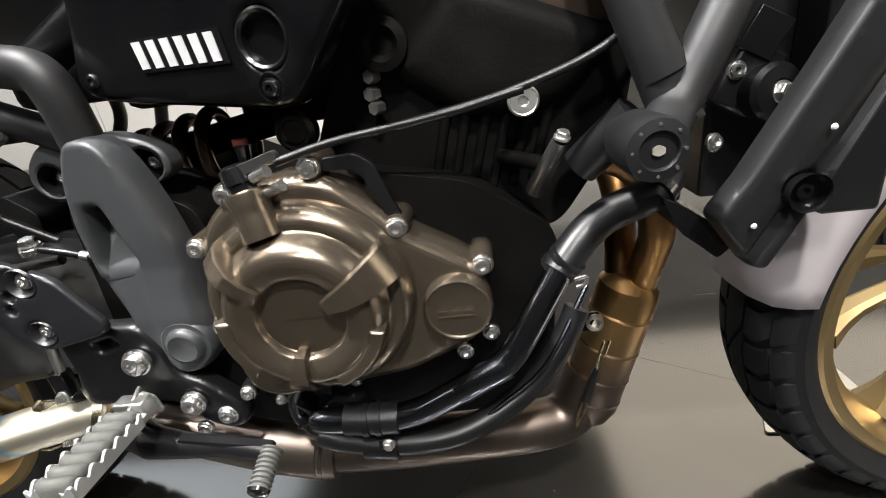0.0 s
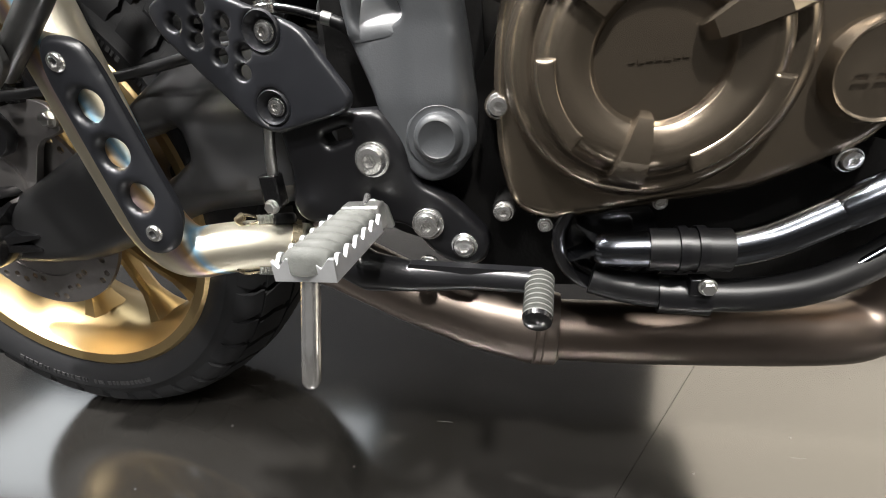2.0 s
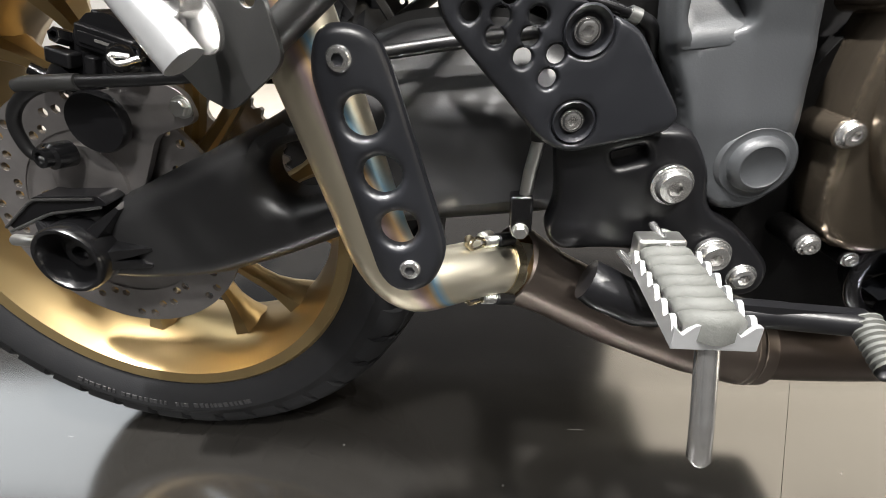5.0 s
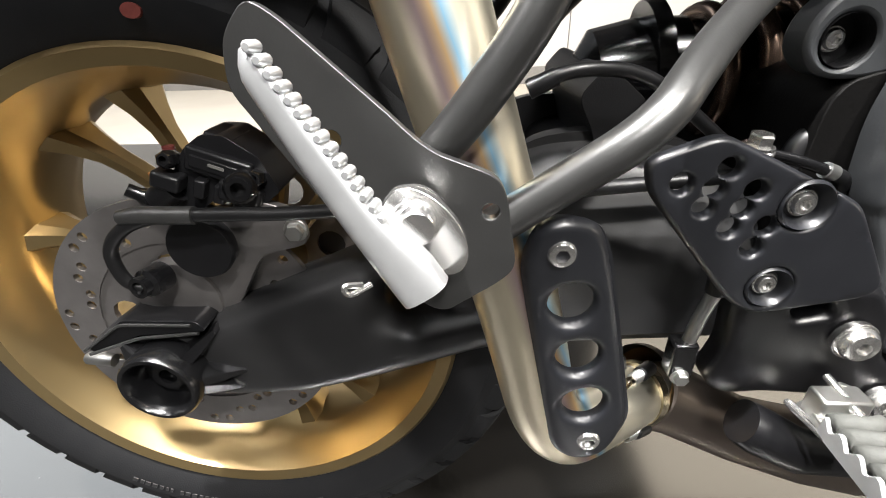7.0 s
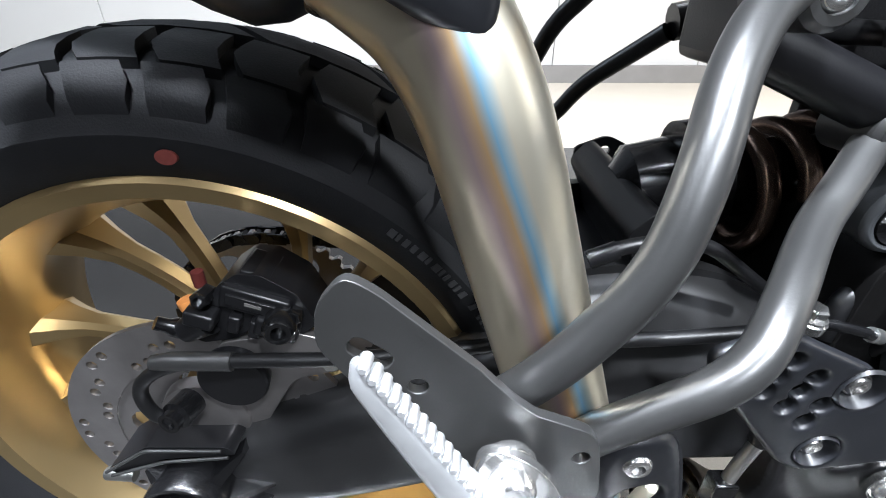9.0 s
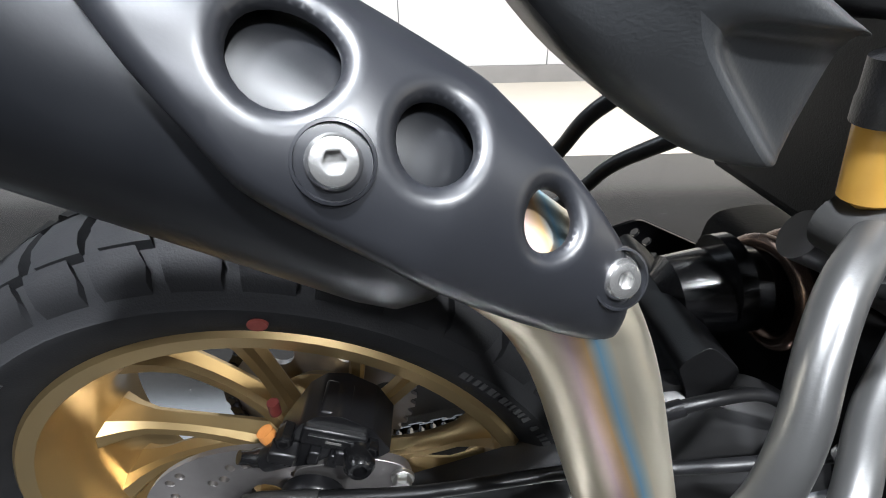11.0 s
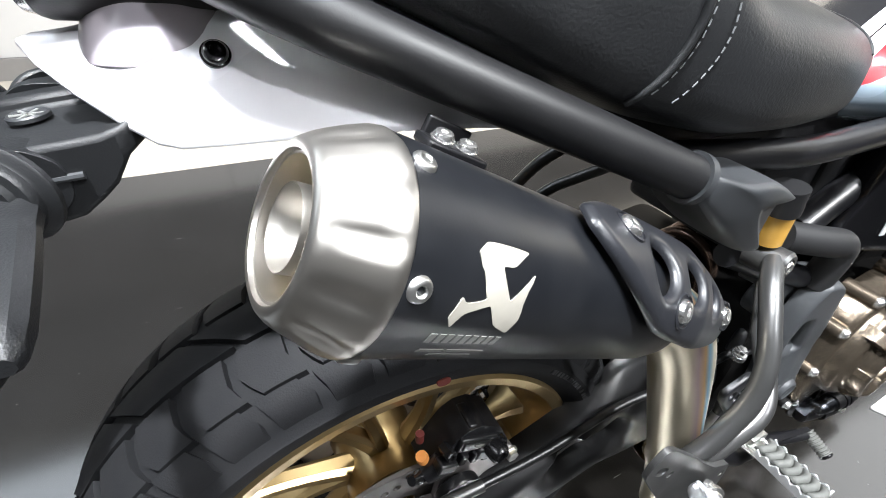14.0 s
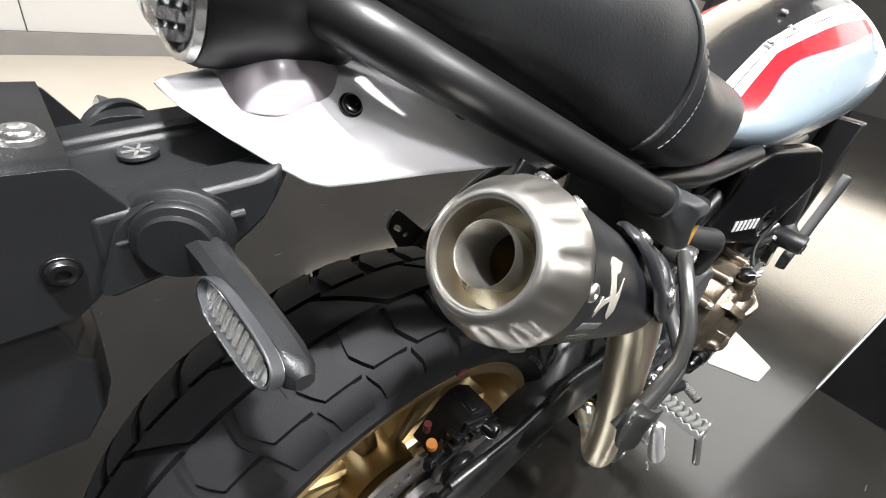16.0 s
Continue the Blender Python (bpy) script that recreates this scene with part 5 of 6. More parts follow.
part("lever_shaft", tube([cl0.lerp(cl1, 0.62), cl0.lerp(cl1, 0.74), cl0.lerp(cl1, 0.75), cl0.lerp(cl1, 0.95), cl1], [0.0105, 0.0105, 0.0125, 0.0118, 0.008], 18), GLOSS, lever)
part("lever_arm", slab(rounded([(0.630, 0.5415), (0.668, 0.552), (0.671, 0.546), (0.634, 0.534)], 0.003), lambda x, z: (x, -0.185, z), lambda x, z: (x, -0.192, z)), STEEL_GREY, lever, bevel=0.001)
for x, z in ((0.655, 0.536), (0.663, 0.525)):
    part("lever_pin", tube([(x - 0.006, -0.19, z - 0.002), (x + 0.008, -0.196, z + 0.003)], 0.0042, 12), CHROME, lever)
part("lever_connector", tube([(0.6, -0.1, 0.53), (0.601, -0.1, 0.546)], [0.006, 0.007], 12), PIPE, engine)
part("red_cap", tube([(0.601, -0.1, 0.547), (0.6012, -0.1, 0.5515)], 0.0068, 14), REDDOT, engine, "small red plastic cap")
part("case_knob", lathe([(0, -0.012), (0.0175, -0.012), (0.0175, 0.002), (0.014, 0.006), (0.0115, 0.006), (0.0095, 0.003), (0, 0.003)], (0.655, -0.105, 0.552), (0, -1, 0), 28), SATIN, engine)
part("mount_strap", slab(rounded([(0.690, 0.537), (0.717, 0.538), (0.729, 0.529), (0.739, 0.499), (0.747, 0.480), (0.736, 0.477), (0.729, 0.495), (0.720, 0.519), (0.712, 0.527), (0.690, 0.527)], 0.004), lambda x, z: (x, -0.163, z), lambda x, z: (x, -0.157, z)), SATIN, engine, "black engine bracket", bevel=0.001)
part("clutch_cable", tube(bend([(0.662, -0.18, 0.541), (0.70, -0.165, 0.549), (0.755, -0.155, 0.553), (0.84, -0.15, 0.566), (0.91, -0.15, 0.588), (0.96, -0.13, 0.63)], 0.05, 8), 0.0032, 10), HOSE, bike, "black clutch cable")
part("cable_inner", tube([(0.655, -0.181, 0.541), (0.715, -0.162, 0.5495)], 0.0013, 8), INNER, bike)
part("cable_sleeve", tube([(0.75, -0.156, 0.5525), (0.80, -0.1525, 0.5585), (0.845, -0.1505, 0.567)], 0.0036, 12), SATIN, bike, "black cable sleeve")

# coolant pipes
cool = part("coolant_pipe", tube(bend([(0.71, -0.190, 0.3065), (0.738, -0.190, 0.3125), (0.816, -0.186, 0.353), (0.836, -0.178, 0.381), (0.866, -0.165, 0.4285)], 0.016, 8), 0.0118, 26), PIPE, bike, "dark steel coolant pipe")
part("pipe_sleeve", tube([(0.772, -0.1885, 0.330), (0.773, -0.1885, 0.3305), (0.816, -0.186, 0.353)], [0.0118, 0.0124, 0.0124], 26), PIPE, cool)
part("upper_hose", tube(bend([(0.863, -0.166, 0.424), (0.884, -0.153, 0.4465), (0.908, -0.142, 0.4615), (0.945, -0.145, 0.474), (0.96, -0.13, 0.484)], 0.03, 8), 0.0145, 22), HOSE, cool, "black rubber coolant hose")
part("hose_flange", tube([(0.944, -0.145, 0.4735), (0.95, -0.14, 0.477)], 0.0165, 22), GLOSS, cool)
part("lower_hose", tube(bend([(0.668, -0.189, 0.3075), (0.69, -0.190, 0.3075), (0.716, -0.190, 0.307)], 0.02, 6), 0.0142, 22), HOSE, cool, "black rubber coolant hose")
part("pump_outlet", tube([(0.634, -0.187, 0.307), (0.6345, -0.187, 0.307), (0.639, -0.187, 0.307), (0.650, -0.188, 0.307), (0.672, -0.189, 0.3075)], [0.003, 0.0085, 0.0118, 0.0118, 0.0125], 22), PIPE, cool)
for o, d in ((Vector((0.869, -0.162, 0.431)), Vector((0.02, -0.008, 0.028))), (Vector((0.694, -0.190, 0.3075)), Vector((1, 0, 0.0)))):
    d.normalize()
    for q in (-0.0065, 0.0045):
        part("hose_clamp", tube([o + d * (q - 0.0028), o + d * (q + 0.0028)], 0.0157, 26), SATIN, cool)
part("clamp_ear", tube(bend([(0.8745, -0.178, 0.4225), (0.8835, -0.180, 0.426), (0.8815, -0.180, 0.418), (0.8755, -0.178, 0.4155)], 0.003), 0.0016, 8), CHROME, cool)
part("bypass_pipe", tube(bend([(0.885, -0.135, 0.37), (0.868, -0.145, 0.335), (0.832, -0.160, 0.297), (0.775, -0.182, 0.2755), (0.725, -0.186, 0.270), (0.66, -0.18, 0.272), (0.634, -0.176, 0.279)], 0.03, 8), 0.0115, 18), HOSE, cool, "black lower coolant hose")
part("bypass_clamp", tube([(0.678, -0.183, 0.2705), (0.71, -0.1855, 0.2705)], 0.0136, 22), SATIN, cool)
part("bypass_line", tube(bend([(0.895, -0.13, 0.39), (0.862, -0.158, 0.343), (0.842, -0.165, 0.318), (0.79, -0.18, 0.288)], 0.02, 8), 0.0026, 10), PIPE, cool)
bolt(cool, (0.704, -0.199, 0.2845), 0.0058, me=HEXHEAD)
part("clamp_tab", block((0.7, -0.193, 0.283), (0.012, 0.01, 0.012)), SATIN, cool, bevel=0.001)
part("pump_ring", tube([(0.648 + 0.0375 * math.cos(a), -0.168, 0.3055 + 0.0375 * math.sin(a)) for a in (radians(60 + 300 * k / 30) for k in range(31))], 0.0055, 12), GLOSS, cool, "black pump housing ring")
part("pump_cover", lathe([(0, -0.01), (0.034, -0.01), (0.033, 0.0), (0.02, 0.004), (0, 0.004)], (0.648, -0.158, 0.3055), (0, -1, 0), 30), GLOSS, cool)
for a in (2.3, 3.6):
    part("pump_fin", slab([(0.637, 0.307), (0.637 + 0.022 * math.cos(a), 0.307 + 0.024 * math.sin(a)), (0.645, 0.307 + 0.006 * math.sin(a))], lambda x, z: (x, -0.186, z), lambda x, z: (x, -0.165, z)), PIPE, cool)

# ---------------------------------------------------------------- frame and front end
fr = part("frame", tube(bend([(0.913, -0.150, 0.63), (0.946, -0.156, 0.548), (0.951, -0.165, 0.53)], 0.03), 0.0165, 22), FRAMEGREY, bike, "grey tubular steel frame")
for pts, r in (([(0.903, -0.13, 0.70), (0.908, -0.15, 0.64), (0.94, -0.157, 0.565)], 0.0165), ([(1.012, -0.13, 0.66), (0.98, -0.15, 0.598), (0.948, -0.160, 0.542), (0.93, -0.185, 0.528)], 0.0165), ([(0.925, -0.15, 0.54), (0.89, -0.13, 0.50)], 0.016), ([(0.45, -0.105, 0.63), (0.60, -0.1, 0.71), (0.90, -0.1, 0.72)], 0.016), ([(0.18, -0.11, 0.755), (0.35, -0.12, 0.74), (0.5, -0.125, 0.75)], 0.013), ([(0.33, -0.108, 0.630), (0.40, -0.118, 0.600), (0.475, -0.124, 0.570)], 0.0135), ([(0.40, -0.115, 0.640), (0.455, -0.136, 0.6305), (0.480, -0.139, 0.6255), (0.4885, -0.139, 0.608), (0.489, -0.135, 0.565)], 0.01645)):
    part("frame_tube", tube(bend(pts, 0.04), r, 20), FRAMEGREY if r > 0.0164 else SATIN, fr)
part("far_rail", tube([(0.4, 0.12, 0.62), (0.7, 0.12, 0.68)], 0.016, 12), SATIN, fr)
slider = part("crash_bobbin", lathe([(0, -0.06), (0.016, -0.06), (0.0185, -0.045), (0.0208, -0.04), (0.0213, -0.006), (0.020, 0.0), (0.0128, 0.0015), (0.0115, -0.0015), (0.0, -0.0015)], (0.9115, -0.232, 0.5275), (0.03, -1, 0), 44), SHROUD, bike, "black round crash bobbin")
for k in range(8):
    a = 2 * math.pi * k / 8
    part("bobbin_dot", lathe([(0, -0.001), (0.0012, -0.001), (0.0012, 0.0006), (0, 0.0008)], (0.9115 + 0.0163 * math.cos(a), -0.2328, 0.5275 + 0.0163 * math.sin(a)), (0, -1, 0), 10), CHROME, slider)
part("bobbin_badge", plate(rounded([(0.9075, 0.5256), (0.9075, 0.5294), (0.9115, 0.531), (0.9155, 0.5294), (0.9155, 0.5256), (0.9115, 0.524)], 0.001), -0.2325, -0.23), DECAL, slider, "small pale badge")
slider.matrix_basis = Matrix.Translation((0.0076, 0.0200, -0.0019))
hs = part("horn_bracket", block((0.978, -0.12, 0.555), (0.035, 0.02, 0.05), Matrix.Rotation(0.5, 4, "Y")), SATIN, bike, "black front bracket", bevel=0.003)
part("horn", lathe([(0, -0.02), (0.019, -0.02), (0.021, 0.0), (0.018, 0.004), (0.009, 0.006), (0.008, 0.0), (0, 0.0)], (0.992, -0.14, 0.545), (0.2, -1, 0.1), 28), SATIN, hs)
bolt(hs, (0.993, -0.146, 0.545), 0.008, (0.2, -1, 0.1), HEXHEAD)
bolt(hs, (0.968, -0.13, 0.562), 0.007)
bolt(hs, (0.952, -0.14, 0.512), 0.0075, (0.4, -1, 0.2))
hs.matrix_basis = Matrix.Translation((0.038, 0.004, -0.004))
part("bracket_tab", block((0.985, -0.13, 0.585), (0.028, 0.004, 0.03), Matrix.Rotation(0.5, 4, "Y")), SATIN, hs, bevel=0.001)
shroud_out = rounded([(1.055, 0.66), (1.03, 0.60), (1.012, 0.565), (0.975, 0.497), (0.957, 0.472), (0.987, 0.431), (0.998, 0.4275), (1.03, 0.49), (1.055, 0.545), (1.09, 0.64)], 0.006)
groove = lambda x, z: -0.006 * math.exp(-((x - (0.985 + (z - 0.46) * 0.55 + 0.012)) / 0.005) ** 2)
shroud = part("radiator_shroud", pillow(shroud_out, -0.19, 0.011, 0.0045, -0.182, [ring2(1.011, 0.487, 0.0105, 24)], 0.007, groove), SHROUD, bike, "dark grey radiator shroud", angle=50)
part("shroud_well", lathe([(0.013, 0.012), (0.0115, 0.003), (0.0, 0.003)], (1.011, -0.197, 0.487), (0, -1, 0), 24, caps=False), GLOSS, shroud)
bolt(shroud, (1.011, -0.2, 0.487), 0.0072, me=DARKSCREW)
for p in ((0.982, -0.2035, 0.466), (1.0205, -0.2035, 0.527)):
    part("shroud_stud", lathe([(0, 0), (0.0022, 0), (0.0015, 0.0012), (0, 0.0015)], p, (0, -1, 0), 10), BADGE, shroud)
shroud.matrix_basis = Matrix.Translation((0.0045, -0.0020, -0.0005))
radiator = part("radiator", board(1.0, 1.10, -0.10, 0.165, 0.45, 0.76), BLACK, bike, "black radiator core", bevel=0.004)
# block added behind the shroud to keep the fender dark
part("fender_shade_block", board(1.058, 1.10, -0.165, -0.1005, 0.45, 0.76), BLACK, radiator, bevel=0.004)
part("skid_wing", slab(rounded([(0.94, 0.48), (0.958, 0.47), (1.0, 0.44), (0.985, 0.425), (0.955, 0.45)], 0.004), lambda x, z: (x, -0.17, z), lambda x, z: (x, -0.1, z)), GLOSS, bike, "black shroud underside", bevel=0.002)
for s in (-1, 1):
    low, mid = STEER @ Vector((1.36, s * 0.09 - 0.02, 0.28)), STEER @ Vector((1.34, s * 0.09 - 0.018, 0.35))
    part("fork_leg", tube([low, mid, (1.2, s * 0.088, 0.79)], [0.03, 0.028, 0.026], 24), GLOSS, bike, "black front fork leg")
fend = []
for k in range(26):
    a = radians(177 - 122 * k / 25)
    r, w = 0.326, 0.072 - 0.006 * max(0, (6 - k) / 6) ** 2 - 0.03 * max(0, (k - 20) / 5)
    u = Vector((math.cos(a), 0, math.sin(a)))
    fend.append([Vector((1.392, -0.027, 0.312)) + u * (r - d) + Vector((0, y * w, 0)) for y, d in ((-1, 0.05), (-0.97, 0.03), (-0.85, 0.012), (-0.5, 0.002), (0, 0), (0.5, 0.002), (0.85, 0.012), (0.97, 0.03), (1, 0.05))])
part("front_fender", skin(fend, caps=False, wrap=False), FENDER, bike, "pale pearl front mudguard", solid=-0.003, angle=60).matrix_basis = STEER

# ---------------------------------------------------------------- shock, under-seat parts
shock = part("shock_absorber", tube([(0.335, 0.0, 0.505), (0.34, 0.0, 0.508), (0.37, 0.0, 0.512), (0.405, 0.0, 0.513), (0.412, 0.0, 0.514), (0.47, 0.0, 0.522)], [0.022, 0.034, 0.037, 0.037, 0.03, 0.03], 28), GLOSS, bike, "black rear shock with a bronze coil spring")
coil = [(0.412 + 0.135 * k / 180, 0.045 * math.cos(k / 180 * 2 * math.pi * 5), 0.506 + 0.024 * k / 180 + 0.045 * math.sin(k / 180 * 2 * math.pi * 5)) for k in range(181)]
part("spring", tube(coil, 0.0074, 12), SPRING, shock, "bronze coil spring")
part("shock_rod", tube([(0.46, 0, 0.532), (0.60, 0, 0.556)], 0.016, 18), DARK, shock)
part("preload_ring", lathe([(0.03, -0.006), (0.04, -0.006), (0.04, 0.006), (0.03, 0.006)], (0.383, 0, 0.522), (1, 0, 0.16), 30), GLOSS, shock)
# added dark sheet that blocks the bright wall seen through the frame
part("gap_screen", board(0.52, 0.73, 0.085, 0.10, 0.54, 0.62), BLACK, bike, bevel=0.003)
part("under_tray", board(0.16, 0.50, -0.085, 0.085, 0.745, 0.785), BLACK, bike, "black under-seat tray", bevel=0.01)
part("battery_box", board(0.5, 0.72, -0.09, 0.09, 0.586, 0.72), BLACK, bike, "black air box", bevel=0.01)
part("inner_panel", board(0.385, 0.53, -0.075, 0.075, 0.597, 0.755), BLACK, bike, "black inner side cover", bevel=0.01)
part("pivot_casting", plate(rounded([(0.43, 0.34), (0.47, 0.30), (0.54, 0.28), (0.56, 0.35), (0.56, 0.5), (0.50, 0.53), (0.44, 0.52)], 0.02), -0.128, 0.128), DARK, bike, "black cast frame pivot", bevel=0.004)
part("rear_mudguard", slab(rounded([(0.312, 0.505), (0.33, 0.525), (0.36, 0.50), (0.35, 0.43), (0.335, 0.43), (0.325, 0.48)], 0.008), lambda x, z: (x, -0.08, z), lambda x, z: (x, 0.08, z)), BLACK, bike, "black inner mudguard", bevel=0.003)
part("brake_cable", tube(bend([(0.272, -0.13, 0.52), (0.30, -0.13, 0.53), (0.34, -0.12, 0.525), (0.40, -0.11, 0.48)], 0.02), 0.0042, 10), HOSE, bike, "black sheathed cable")
part("cable_crimp", tube([(0.272, -0.13, 0.518), (0.287, -0.13, 0.525)], 0.0054, 12), SATIN, bike)
far = part("far_heel_guard", plate(rounded([(x, z + 0.011) for x, z in ((0.327, 0.490), (0.3625, 0.5035), (0.441, 0.466), (0.4715, 0.418), (0.407, 0.396), (0.332, 0.472))], 0.008), 0.124, 0.128, [ring2(x - 0.008, z + 0.012, 0.0054, 12) for x, z in dots]), SATIN, bike, "black perforated heel guard")
part("far_hanger", plate(hanger_out, 0.2, 0.205, hanger_holes), STEEL_GREY, bike, "grey steel passenger footrest hanger")
for pts in ([(0.197, 0.2, 0.474), (0.284, 0.19, 0.568), (0.30, 0.165, 0.615), (0.328, 0.143, 0.646)], [(0.228, 0.2, 0.457), (0.318, 0.2, 0.512), (0.343, 0.187, 0.553), (0.40, 0.125, 0.612)]):
    part("far_hanger_tube", tube(bend(pts, 0.03, 6), 0.009, 16), STEEL_GREY, bike)

# brake fluid reservoir
res = part("fluid_reservoir", tube([(0.329, -0.135, 0.661), (0.328, -0.135, 0.665), (0.322, -0.135, 0.698)], [0.007, 0.012, 0.013], 22), AMBER, bike, "translucent reservoir of amber brake fluid")
part("reservoir_cap", tube([(0.3225, -0.135, 0.697), (0.321, -0.135, 0.706), (0.3205, -0.135, 0.7085), (0.3185, -0.135, 0.721)], [0.0148, 0.0148, 0.0142, 0.0142], 22), BLACK, res)
part("reservoir_hose", tube(bend([(0.3295, -0.135, 0.663), (0.335, -0.128, 0.643), (0.36, -0.105, 0.632), (0.42, -0.085, 0.628)], 0.015), 0.006, 12), HOSE, res)

# ---------------------------------------------------------------- side panel, tank, seat, tail
panel_out = rounded([(0.516, 0.73), (0.510, 0.67), (0.490, 0.611), (0.500, 0.599), (0.525, 0.5935), (0.668, 0.5745), (0.686, 0.577), (0.741, 0.64), (0.775, 0.70), (0.715, 0.75), (0.56, 0.75)], 0.009)
well = ring2(0.6715, 0.6225, 0.0155, 28, 0.0180)
side = part("side_panel", pillow(panel_out, -0.138, 0.012, 0.007, -0.125, [well], 0.009), PANELBLACK, bike, "semi-gloss black side panel", angle=60)
part("panel_well", lathe([(0.0205, 0.0025), (0.0190, 0.003), (0.0170, 0.001), (0.0165, -0.006), (0, -0.006)], (0.6715, -0.147, 0.6225), (0, -1, 0), 28, caps=False), GLOSS, side)
for p in ((0.5115, -0.149, 0.6125), (0.6700, -0.150, 0.5905), (0.533, -0.143, 0.70), (0.735, -0.145, 0.69)):
    bolt(side, p, 0.007, me=DARKSCREW)
    part("screw_well", lathe([(0.0118, -0.001), (0.0105, 0.0008), (0.0088, 0.0004), (0.0082, -0.002)], (p[0], p[1] - 0.0002, p[2]), (0, -1, 0), 24, caps=False), PANELBLACK, side)
part("badge_plate", plate(rounded([(0.5605, 0.6362), (0.6405, 0.6345), (0.6430, 0.6105), (0.5655, 0.6125)], 0.001), -0.1512, -0.146), GLOSS, side)
for k in range(6):
    x = 0.5612 + 0.0129 * k
    part("badge_bar", plate([(x + 0.0016, 0.6340 - 0.0003 * k), (x + 0.0092, 0.6340 - 0.0003 * k), (x + 0.0116, 0.6150 - 0.0004 * k), (x + 0.0044, 0.6150 - 0.0004 * k)], -0.1520, -0.15), BADGE, side)
side.matrix_basis = Matrix.Translation((0.62, -0.14, 0)) @ Matrix.Rotation(radians(-12), 4, "Z") @ Matrix.Translation((-0.62, 0.14, 0))


def hoop(x, w, z0, z1, n=24, p=2.6, top=0.0):
    """A rounded section across the bike."""
    out = []
    for k in range(n):
        a = 2 * math.pi * k / n
        c, s = math.cos(a), math.sin(a)
        y = w * math.copysign(abs(c) ** (2 / p), c)
        z = (z0 + z1) / 2 + (z1 - z0) / 2 * math.copysign(abs(s) ** (2 / p), s)
        out.append((x, y * (1 - top * max(0, s)), z))
    return out


tank_rows = [(0.435, 0.08, 0.745, 0.808), (0.45, 0.098, 0.738, 0.82), (0.475, 0.115, 0.734, 0.833), (0.52, 0.134, 0.727, 0.855), (0.56, 0.143, 0.722, 0.873), (0.60, 0.149, 0.721, 0.891), (0.66, 0.156, 0.724, 0.915), (0.75, 0.164, 0.735, 0.945), (0.85, 0.166, 0.748, 0.965), (0.95, 0.15, 0.77, 0.96), (1.02, 0.115, 0.80, 0.94), (1.05, 0.07, 0.83, 0.92)]


def tank_paint():
    """Silver-blue flanks, a red stripe, white shoulders with a thin black seam and a black top, along smooth lines."""
    m = material("tank_paint", (0.5, 0.55, 0.6), 0.26, 0.0, scale=12, coat=0.7)
    nt, b = m.node_tree, m.node_tree.nodes["Principled BSDF"]
    def op(kind, *args):
        n = nt.nodes.new("ShaderNodeMath")
        n.operation = kind
        for i, a in enumerate(args):
            if isinstance(a, (int, float)):
                n.inputs[i].default_value = a
            else:
                nt.links.new(a, n.inputs[i])
        return n.outputs[0]
    tc = nt.nodes.new("ShaderNodeTexCoord")
    sp = nt.nodes.new("ShaderNodeSeparateXYZ")
    nt.links.new(tc.outputs["Object"], sp.inputs[0])
    x, y, z = sp.outputs
    steep = op("MULTIPLY_ADD", x, 0.58, 0.787 - 0.456 * 0.58)
    flat = op("MULTIPLY_ADD", x, 0.22, 0.866 - 0.601 * 0.22)
    edge = op("SMOOTH_MIN", steep, flat, 0.03)
    h = op("SUBTRACT", z, edge)
    far = op("ABSOLUTE", y)
    red = op("MULTIPLY_ADD", op("ABSOLUTE", op("SUBTRACT", x, 0.58)), 0.12, 0.068)
    above = op("GREATER_THAN", h, 0.0)
    band = op("DIVIDE", op("SUBTRACT", red, far), red)
    u = op("MULTIPLY", above, op("MAXIMUM", op("MULTIPLY_ADD", band, 1.0, 0.3), 0.2))
    cr = nt.nodes.new("ShaderNodeValToRGB")
    cr.color_ramp.interpolation = "CONSTANT"
    stops = [(0.0, (0.17, 0.21, 0.245)), (0.1, (0.42, 0.008, 0.014)), (0.3, (0.86, 0.86, 0.87)), (0.455, (0.01, 0.01, 0.012)), (0.475, (0.86, 0.86, 0.87)), (0.62, (0.012, 0.012, 0.013))]
    while len(cr.color_ramp.elements) < len(stops):
        cr.color_ramp.elements.new(0.5)
    for e, (p, c) in zip(cr.color_ramp.elements, stops):
        e.position, e.color = p, (*c, 1)
    nt.links.new(u, cr.inputs[0])
    nt.links.new(cr.outputs[0], b.inputs["Base Color"])
    return m


def blend_rows(rows, n):
    """Rows of numbers at even steps along the first column, eased from row to row."""
    out = []
    for k in range(n + 1):
        x = rows[0][0] + (rows[-1][0] - rows[0][0]) * k / n
        i = max(j for j in range(len(rows) - 1) if rows[j][0] <= x + 1e-9)
        a, b = rows[i], rows[i + 1]
        p, q = rows[max(0, i - 1)], rows[min(len(rows) - 1, i + 2)]
        t, d = (x - a[0]) / (b[0] - a[0]), b[0] - a[0]
        row = [x]
        for c in range(1, len(a)):
            ma = (b[c] - p[c]) / (b[0] - p[0]) * d
            mb = (q[c] - a[c]) / (q[0] - a[0]) * d
            row.append((2 * t ** 3 - 3 * t * t + 1) * a[c] + (t ** 3 - 2 * t * t + t) * ma + (3 * t * t - 2 * t ** 3) * b[c] + (t ** 3 - t * t) * mb)
        out.append(tuple(row))
    return out


